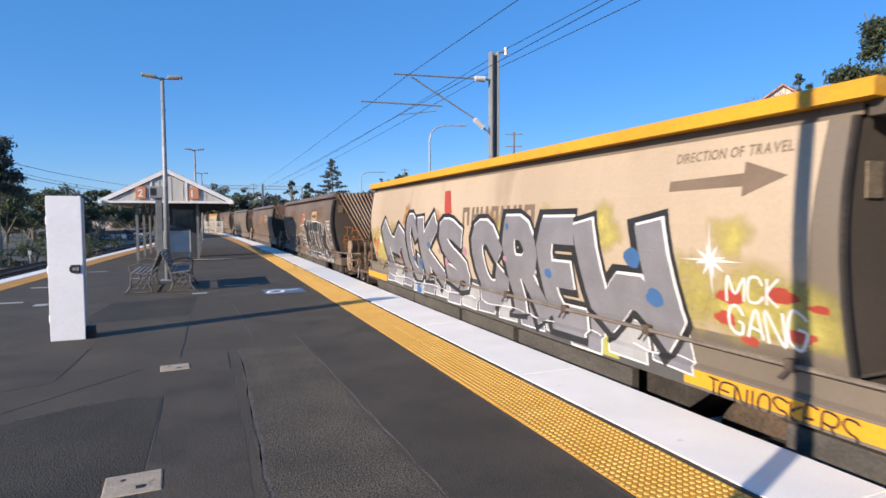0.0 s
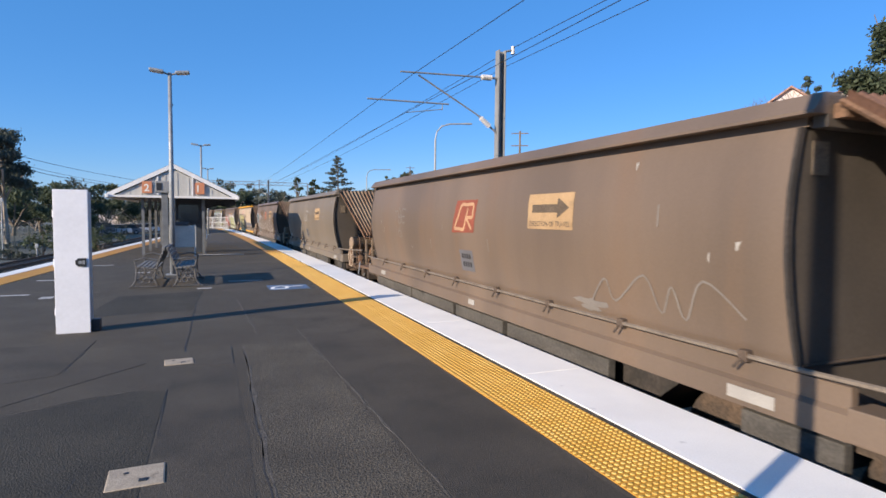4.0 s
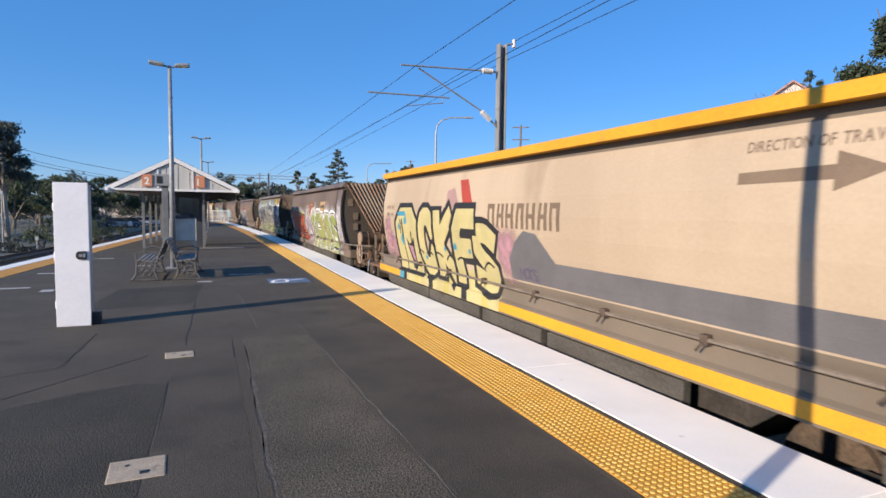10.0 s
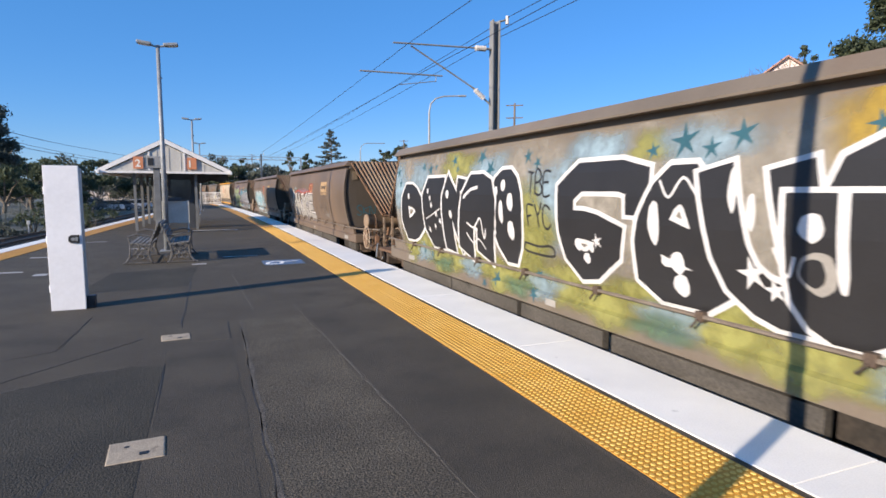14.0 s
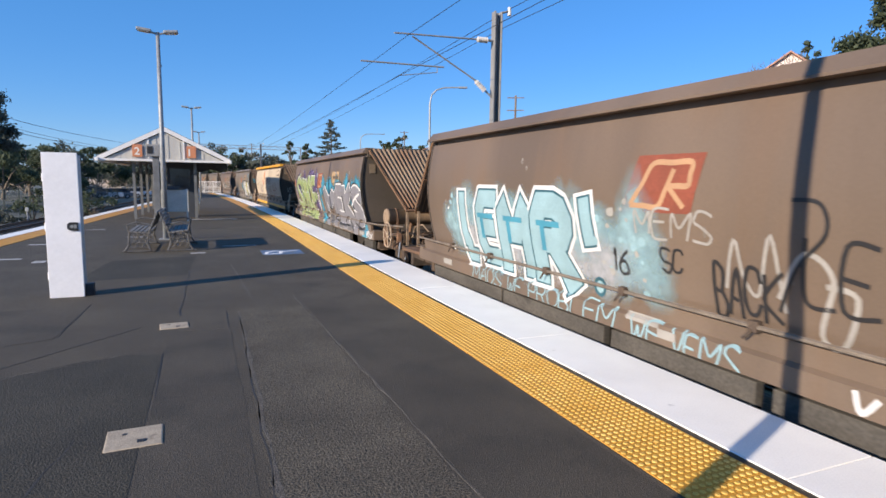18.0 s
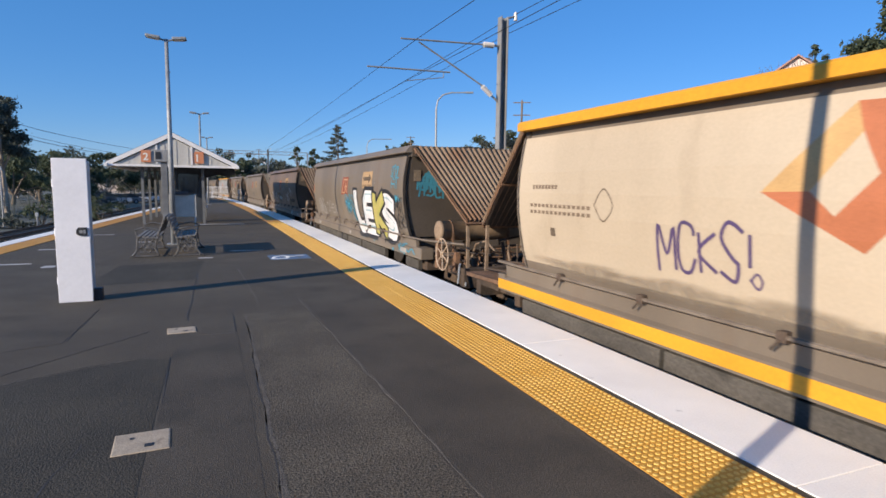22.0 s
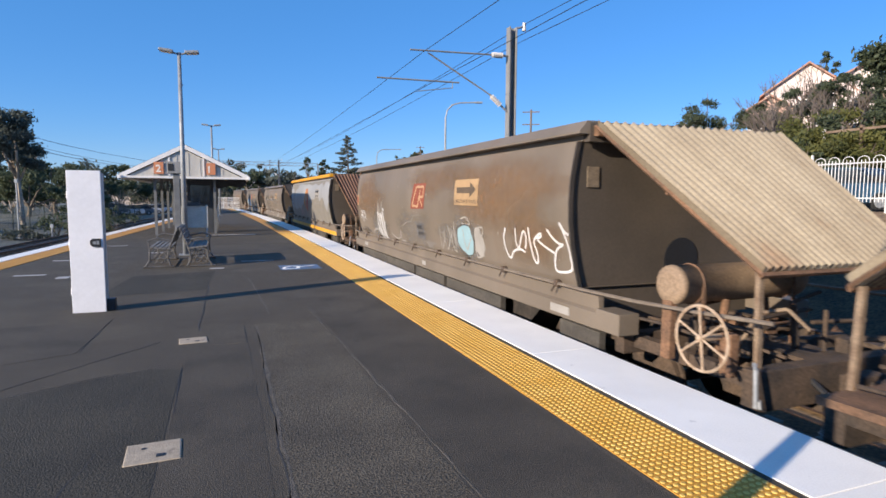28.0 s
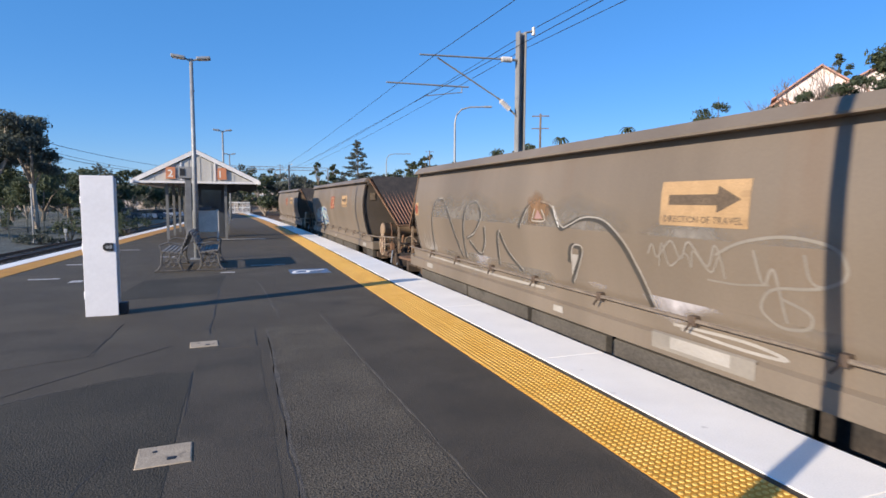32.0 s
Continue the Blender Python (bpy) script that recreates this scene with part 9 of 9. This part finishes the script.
s += rect("sp_pale_cyan", 2, 2.46, 2.20, 0.15, 0.34) + rect("sp_cyan", 2, 2.02, 1.92, 0.14, 0.30) + rect("sp_tanrust", 2, 1.9, 1.7, 0.14, 0.30)
paint(w, "graffiti", "white looping outline tags", s)
paint(W[14], "graffiti", "faint pale scuffs", blob("sp_ghost", 1, 10.2, 0.72, 0.18, 0.1, 3, 0.4) + scrawl("sp_ghost", 6.2, 4.4, 0.62, 1.0, 0.03, 6))

w = W[15]
s = tag("PKA", 10.97, 10.4, 0.92, 1.2, "sp_white", 3) + tag("CKINE", 9.1, 8.35, 0.58, 1.22, "sp_white", 9, 0.01, 0.2) + tag("ALA", 9.0, 8.5, 0.85, 1.5, "sp_fade", 12, 0.0, 0.2) + line("sp_fade", 3, [(9.75, 0.66), (9.5, 0.74), (9.15, 0.74), (9.0, 0.80)], 0.04) + line("sp_white", 4, [(9.18, 0.92), (9.02, 0.80), (9.14, 0.70)], 0.03) + line("sp_fade", 3, [(8.0, 0.72), (7.6, 0.62), (7.3, 0.66), (7.1, 0.85), (7.2, 0.62), (6.9, 0.60)], 0.03) + line("sp_ghost", 3, [(6.9, 0.95), (6.5, 1.05), (6.2, 1.08), (6.0, 1.2), (5.6, 1.24)], 0.03)
paint(w, "graffiti", "pale spiky tag", s)
# sky's glancing reflection painted in: brown areas, bare grey left between
mist(w, "browner areas beside a grey sky sheen, put into the colour", [("fog_rust", 10.0, 1.6, 1.6, 0.7, 0.55), ("fog_rust", 2.2, 1.7, 2.2, 0.6, 0.6), ("fog_rust", 5.0, 1.9, 1.5, 0.35, 0.45), ("fog_rust", 1.0, 1.1, 0.8, 0.5, 0.5), ("fog_dark", 10.6, 0.66, 0.7, 0.10, 0.5)], 5)
mist(w, "grey ghost round the tag", [("fog_grey", 3.5, 0.9, 1.1, 0.4, 0.8), ("fog_grey", 9.0, 0.8, 0.9, 0.4, 0.7), ("fog_grey", 6.2, 0.9, 1.2, 0.5, 0.5)], 8)
s = blob("sp_pale_cyan", 1, 3.30, 0.88, 0.34, 0.26, 3, 0.12) + blob("sp_fade", 1, 2.74, 0.88, 0.18, 0.24, 5, 0.2)
for q in (((4.47, 1.06), (4.51, 0.82), (4.55, 0.60), (4.30, 0.83), (4.35, 0.95)),
          ((4.28, 0.99), (4.27, 0.60), (3.98, 0.86), (4.03, 1.08)),
          ((3.74, 1.17), (3.77, 0.87), (3.83, 0.60), (3.94, 0.75), (3.92, 0.97)),
          ((2.78, 1.11), (2.53, 1.14), (2.55, 1.02), (2.84, 0.94), (2.60, 0.79), (2.73, 0.65), (2.97, 0.62), (2.86, 0.94)),
          ((3.39, 1.24), (3.15, 1.28), (3.00, 1.14), (3.37, 1.16)),
          ((3.35, 1.06), (3.35, 0.87), (3.31, 0.69), (3.06, 0.92))):
    s += line("sp_fade", 2, rounded(q, 1), 0.026)
s += line("sp_dullline", 3, rounded([(3.63, 1.08), (3.28, 1.15), (2.94, 1.12), (2.94, 0.9), (3.07, 0.64), (3.5, 0.6), (3.66, 0.81), (3.63, 1.08)], 1), 0.022)
paint(w, "graffiti", "white tag filled with pale cyan", s)
s = []
for q in (((1.75, 1.17), (1.85, 1.01), (1.81, 0.82), (1.71, 0.72), (1.58, 0.86), (1.35, 0.90), (1.24, 0.86)),
          ((1.45, 1.18), (1.48, 0.97), (1.41, 0.89), (1.30, 1.07), (1.22, 1.17), (1.15, 1.08), (1.23, 0.91)),
          ((1.09, 1.21), (1.07, 0.98), (1.03, 0.76), (0.94, 0.74), (0.91, 0.88), (0.99, 1.04), (0.78, 1.16), (0.76, 1.11), (0.90, 1.07), (0.69, 0.98), (0.49, 0.92)),
          ((0.62, 1.21), (0.49, 1.10), (0.34, 1.04), (0.25, 1.05), (0.43, 0.98), (0.51, 0.84), (0.54, 0.68), (0.25, 0.71), (0.14, 0.76), (0.15, 0.96), (0.20, 1.13), (0.34, 1.33), (0.22, 1.20), (0.14, 1.17))):
    s += line("sp_white", 3, rounded(q, 2), 0.032)
paint(w, "graffiti", "large white looping tag", s)

w = W[16]
edge = [(11.36, 0.95), (10.4, 1.00), (9.6, 0.90), (8.7, 1.05), (7.9, 0.96), (7.1, 1.20), (6.3, 1.40), (5.1, 1.44), (4.4, 1.46), (3.5, 1.47), (3.2, 1.60), (2.4, 1.56), (2.2, 1.42), (1.8, 1.50), (1.4, 1.56), (1.04, 1.31), (0.72, 1.02), (0.58, 1.0), (0.44, 1.21), (0.17, 1.36), (0.02, 1.40)]
rough = [q for a, b in zip(edge, edge[1:]) for q in (a, ((a[0] + b[0]) / 2, (a[1] + b[1]) / 2 + 0.05 * math.sin(a[0] * 5)))]
s = poly("sp_wash", 1, [(11.36, 0.56)] + rough + [edge[-1], (0.02, 0.56)])
edge = [(11.36, 2.06), (10.7, 2.02), (10.4, 2.00), (10.15, 1.85), (9.93, 1.66), (9.75, 1.72), (9.56, 1.92), (9.2, 1.98), (8.97, 1.97), (8.7, 2.10), (8.5, 2.19), (7.3, 2.20), (6.2, 2.14), (5.5, 2.17), (4.2, 2.08), (3.6, 2.16), (2.6, 2.05), (1.8, 2.16), (1.4, 1.99), (1.03, 2.20), (0.5, 2.17), (0.02, 2.10)]
s += poly("sp_wash", 1, [(11.36, 2.24)] + edge + [(0.02, 2.24)])
for k in range(11):
    s += blob("sp_wash", 2, 10.9 - k * 0.46, 0.85 + 0.2 * math.sin(k * 1.7), 0.07 + 0.05 * math.sin(k * 3.1), 0.24 + 0.12 * math.sin(k * 2.3), k, 0.45)
s += blob("sp_wash", 2, 10.0, 1.75, 0.14, 0.20, 3, 0.4)
s += tag("WEN", 8.0, 6.9, 0.72, 1.05, "sp_faint_red", 4) + blob("sp_faint_red", 3, 7.7, 0.84, 0.18, 0.12, 5, 0.4)
paint(w, "grime_wash", "brown grime with a ragged edge and red traces", s)
paint(w, "data_marks", "small dark data marks", rect("panel_dark", 1, 11.05, 10.75, 1.40, 1.44) + rect("panel_dark", 1, 11.05, 10.8, 1.32, 1.36) + rect("panel_dark", 1, 11.05, 10.4, 1.17, 1.20) + rect("sp_white", 1, 11.0, 10.85, 0.96, 1.04))
chevron(w, 6.65, 0.85, 1.0, "sp_orange", "sp_red", 3)
s = rect("sp_fade", 3, 3.35, 2.38, 1.55, 1.93) + poly("sp_black", 4, [(3.25, 1.76), (2.7, 1.76), (2.7, 1.70), (2.45, 1.81), (2.7, 1.91), (2.7, 1.85), (3.25, 1.85)]) + lettering("DIRECTION OF TRAVEL", 3.3, 2.43, 1.58, 1.65, "sp_black", 4)
paint(w, "direction_sign", "pale panel with a dark arrow", s)

w = W[17]
mist(w, "pale grey ghost of old letters", [("fog_grey", 9.6, 1.1, 0.8, 0.6, 0.8), ("fog_white", 10.4, 0.9, 0.40, 0.40, 0.8), ("fog_grey", 6.5, 1.0, 1.4, 0.6, 0.8), ("fog_white", 4.9, 0.9, 0.4, 0.3, 0.5), ("fog_white", 3.55, 0.72, 0.50, 0.24, 0.9), ("fog_white", 3.85, 0.95, 0.22, 0.40, 0.6),
      ("fog_grey", 3.3, 1.20, 0.8, 0.26, 0.9), ("fog_grey", 8.6, 1.3, 1.6, 0.5, 0.7), ("fog_grey", 5.2, 1.25, 1.3, 0.4, 0.7), ("fog_grey", 2.3, 1.0, 0.7, 0.4, 0.8), ("fog_rust", 5.95, 1.50, 0.34, 0.24, 0.9), ("fog_grey", 8.2, 0.9, 0.9, 0.5, 0.6), ("fog_white", 8.0, 0.7, 0.4, 0.2, 0.5)], 3)
s = []
for q in (((10.4, 0.62), (10.25, 1.35), (10.0, 1.70), (9.65, 1.76), (9.3, 1.5), (9.0, 0.9), (8.85, 0.6)), ((8.7, 0.6), (8.65, 1.1), (8.45, 1.60), (8.0, 1.72), (7.75, 1.45), (8.1, 1.12), (8.5, 1.0)), ((8.4, 0.95), (8.0, 0.7), (7.75, 0.95), (7.7, 1.25)), ((7.35, 0.62), (7.2, 1.3), (7.0, 0.9), (6.6, 0.62)),
          ((6.5, 1.30), (6.25, 1.62), (6.0, 1.70), (5.6, 1.62), (5.42, 1.32), (5.25, 1.38), (4.95, 1.50), (4.55, 1.48), (4.2, 1.22), (3.98, 0.85), (3.88, 0.56)), ((5.3, 0.62), (5.05, 0.95), (4.98, 1.12), (5.2, 1.14), (5.28, 0.9))):
    q = rounded(q, 2)
    s += line("sp_dullline", 2, q, 0.062) + line("sp_fade", 2.5, [(y - 0.055, z + 0.02) for y, z in q], 0.018)
for k in range(7):
    s += poly("sp_fade", 2, [(10.95 - 0.11 * k, 0.60), (10.90 - 0.11 * k, 0.60), (10.99 - 0.12 * k, 0.95 + 0.12 * math.sin(k * 2.1))])
s += line("sp_fade", 3, [(6.10, 1.42), (5.95, 1.66), (5.76, 1.44), (6.10, 1.42)], 0.022) + poly("sp_faint_red", 2.6, [(6.04, 1.45), (5.94, 1.58), (5.82, 1.46)]) + line("sp_white", 3, [(5.56, 1.64), (5.50, 1.50), (5.42, 1.36)], 0.018) + poly("sp_fade", 3, [(5.26, 0.72), (5.10, 0.93), (5.04, 1.02), (5.18, 1.02)])
s += line("sp_ghost_pale", 2, rounded([(3.0, 1.22), (2.75, 1.36), (2.35, 1.44), (1.95, 1.38), (1.88, 1.16), (2.1, 1.04), (2.5, 1.00), (2.62, 0.80), (2.45, 0.66), (2.2, 0.70), (2.16, 0.84), (2.4, 0.92)], 2), 0.026)
s += line("sp_ghost_pale", 2, rounded([(2.62, 1.30), (2.55, 0.98), (2.45, 1.2), (2.38, 0.72)], 1), 0.024) + line("sp_ghost_pale", 2, [(2.2, 1.30), (2.16, 1.10), (2.05, 1.06)], 0.022) + line("sp_ghost_pale", 2, [(3.1, 0.98), (2.8, 0.98), (2.5, 1.02)], 0.018)
s += scrawl("sp_ghost_pale", 3.9, 2.9, 1.06, 1.34, 0.022, 6) + scrawl("sp_ghost_pale", 3.7, 2.9, 1.0, 1.3, 0.018, 9)
s += rect("sp_ghost_pale", 1, 3.85, 2.65, 0.15, 0.33) + rect("sp_fade", 1.5, 3.6, 2.9, 0.19, 0.31) + line("sp_fade", 2, [(10.9, 0.44), (9.5, 0.43), (7.5, 0.42), (6.0, 0.44)], 0.04) + line("sp_fade", 2, [(3.6, 0.44), (2.8, 0.46), (2.4, 0.40), (2.8, 0.38), (3.5, 0.41)], 0.03)
paint(w, "graffiti", "faded grey looping outlines", s)
bm = bmesh.new()
nrm = Vector((0, -0.596, 0.803))
for lo, hi, t0, t1, lift in ((-0.95, 0.95, 0.05, 0.47, 0.06),):
    q = [(x, -0.14 + (-1.91) * t + nrm.y * (lift + d), 2.43 - 1.43 * t + nrm.z * (lift + d)) for d in (0, 0.035) for t in (t0, t1) for x in (lo, hi)]
    vs = [bm.verts.new(p) for p in q]
    for f in ((0, 1, 3, 2), (4, 6, 7, 5), (0, 4, 5, 1), (2, 3, 7, 6), (0, 2, 6, 4), (1, 5, 7, 3)):
        bm.faces.new([vs[i] for i in f])
pan = part("solar_panel", bm, "solar", w, "dark solar panel on the hood")
for t0 in (0.04, 0.175, 0.33, 0.475):
    bm = bmesh.new()
    tube(bm, [(-0.97, -0.14 - 1.91 * t0 + nrm.y * 0.10, 2.43 - 1.43 * t0 + nrm.z * 0.10), (0.97, -0.14 - 1.91 * t0 + nrm.y * 0.10, 2.43 - 1.43 * t0 + nrm.z * 0.10)], 0.014 if t0 in (0.04, 0.475) else 0.006, 4)
    part("panel_rail", bm, "galv", pan)
for x in (-0.96, 0.96):
    bm = bmesh.new()
    tube(bm, [(x, -0.14 - 1.91 * t + nrm.y * 0.10, 2.43 - 1.43 * t + nrm.z * 0.10) for t in (0.04, 0.475)], 0.014, 4)
    part("panel_rail", bm, "galv", pan)
s = blob("sp_pale_cyan", 1, 8.6, 1.0, 1.6, 0.4, 3, 0.3) + letters("LBS", 10.6, 7.0, (0.6, 1.4), (0.6, 1.4), [("sp_fade", 0.062, 0, 0, 2), ("sp_blue", 0.0, 0, 0, 3)], 3, 0.15)
paint(W[18], "graffiti", "faded white and cyan letters", s)

# the last three wagons are of a lower build
LOW = ("body_shell", "top_rail", "roof_lid", "end_wall", "end_rim", "end_rail", "hood_sheet", "hood_frame", "access_hole", "graffiti", "direction_sign", "emblem", "end_plate", "red_roundel", "solar_panel", "number_patch")
for i in (17, 18, 19):
    for o in W[i].children:
        if o.name.split(".")[0] in LOW:
            o.scale.z, o.location.z = 0.92, 0.54 * 0.08


# tags on the end walls
end_tag(W[1], "orange hand-written words on the end wall", "sp_orange", (("THE", -1.15, -0.35, 1.12, 1.36), ("BARF", -1.15, -0.2, 0.82, 1.05), ("EGO", -1.1, -0.35, 0.58, 0.76)), 4)
end_tag(W[12], "cyan scribbled tag on the end wall", "sp_cyan", (("MNKE", -1.25, -0.45, 1.55, 1.95), ("ASENS", -1.2, -0.3, 1.40, 1.85), ("WMA", -1.25, -0.5, 1.5, 1.9)), 7)
end_tag(W[8], "teal tag on the end wall", "sp_teal", (("SKN", -1.2, -0.6, 0.9, 1.15),), 5)
end_tag(W[11], "pale tag on the end wall", "sp_fade", (("VS", -1.2, -0.95, 1.0, 1.25),), 6)
for z in (1.42, 1.08):
    part("end_plate", box(bmesh.new(), (-1.15, LEAD - 0.002, z - 0.11), (-1.00, LEAD + 0.012, z + 0.11)), "plate_dull", W[6], "small faded notice")

# pale scratches and chips along the brown sides
for i in (1, 2, 3, 4, 8, 9, 10, 12, 13, 14, 15, 18, 19):
    r = random.Random(300 + i)
    s = []
    for _ in range(9):
        y, z = r.uniform(0.4, 10.8), r.uniform(0.7, 2.1)
        s += poly("sp_fade", 1, [(y, z), (y - 0.012, z), (y - r.uniform(0.0, 0.05), z + r.uniform(0.04, 0.11)), (y + 0.004, z + r.uniform(0.03, 0.08))])
    s += blob("sp_ghost", 1, r.uniform(1, 10), r.uniform(0.65, 0.9), 0.25, 0.07, i, 0.5) + drips("sp_ghost", 1, 0.5, 10.5, 0.9, 1.9, 6, i, 0.02)
    paint(W[i], "scuff_mark", "pale scratches and chips", s)


# ---- what moves ----
def run(t):
    """How far the train has rolled by t seconds."""
    u = t / 16
    s = 127.1747 * u + 1.6927 * u ** 2 + 4.6068 * u ** 3 - 1.3420 * u ** 4
    return s - float(np.interp(t, RUN_T, RUN_D)) - float(np.interp(t, SWAY_T, SWAY_D))


RUN_T = (0, 6, 8, 10.2, 11.8, 13.8, 16.5, 28.4, 30, 32)
RUN_D = (0, 0, -0.2, -0.45, -0.65, -0.45, 0, 0, -0.35, -0.65)
SWAY_T = (0, 1, 2, 3, 6, 8, 9, 10, 11, 12, 13, 14, 16, 17, 18, 19, 20, 21, 22, 23, 28, 29, 30, 31, 32)
SWAY_D = (0.07, 0, -0.05, 0.10, -0.10, -0.05, -0.03, -0.15, 0, -0.05, 0.08, -0.15, -0.3, -0.45, -0.18, -0.14, -0.18, -0.02, -0.05, -0.04, 0, -0.12, 0.05, 0, 0)


LATE = {18: 0.6, 19: 1.9}       # the last two wagons hang on longer couplings


def motions():
    for i, w in WAGONS.items():
        rows = []
        for t in range(0, 33):
            y = PITCH * i + 2.2 - run(t) + LATE.get(i, 0.0) + BL / 2
            a = math.atan((bend(y + 5) - bend(y - 5)) / 10)
            rows.append((t, pose(XC - bend(y) + BL / 2 * math.sin(a), y - BL / 2 * math.cos(a), 0, 0, 0, math.degrees(a))))
        walk(w, rows)


motions()
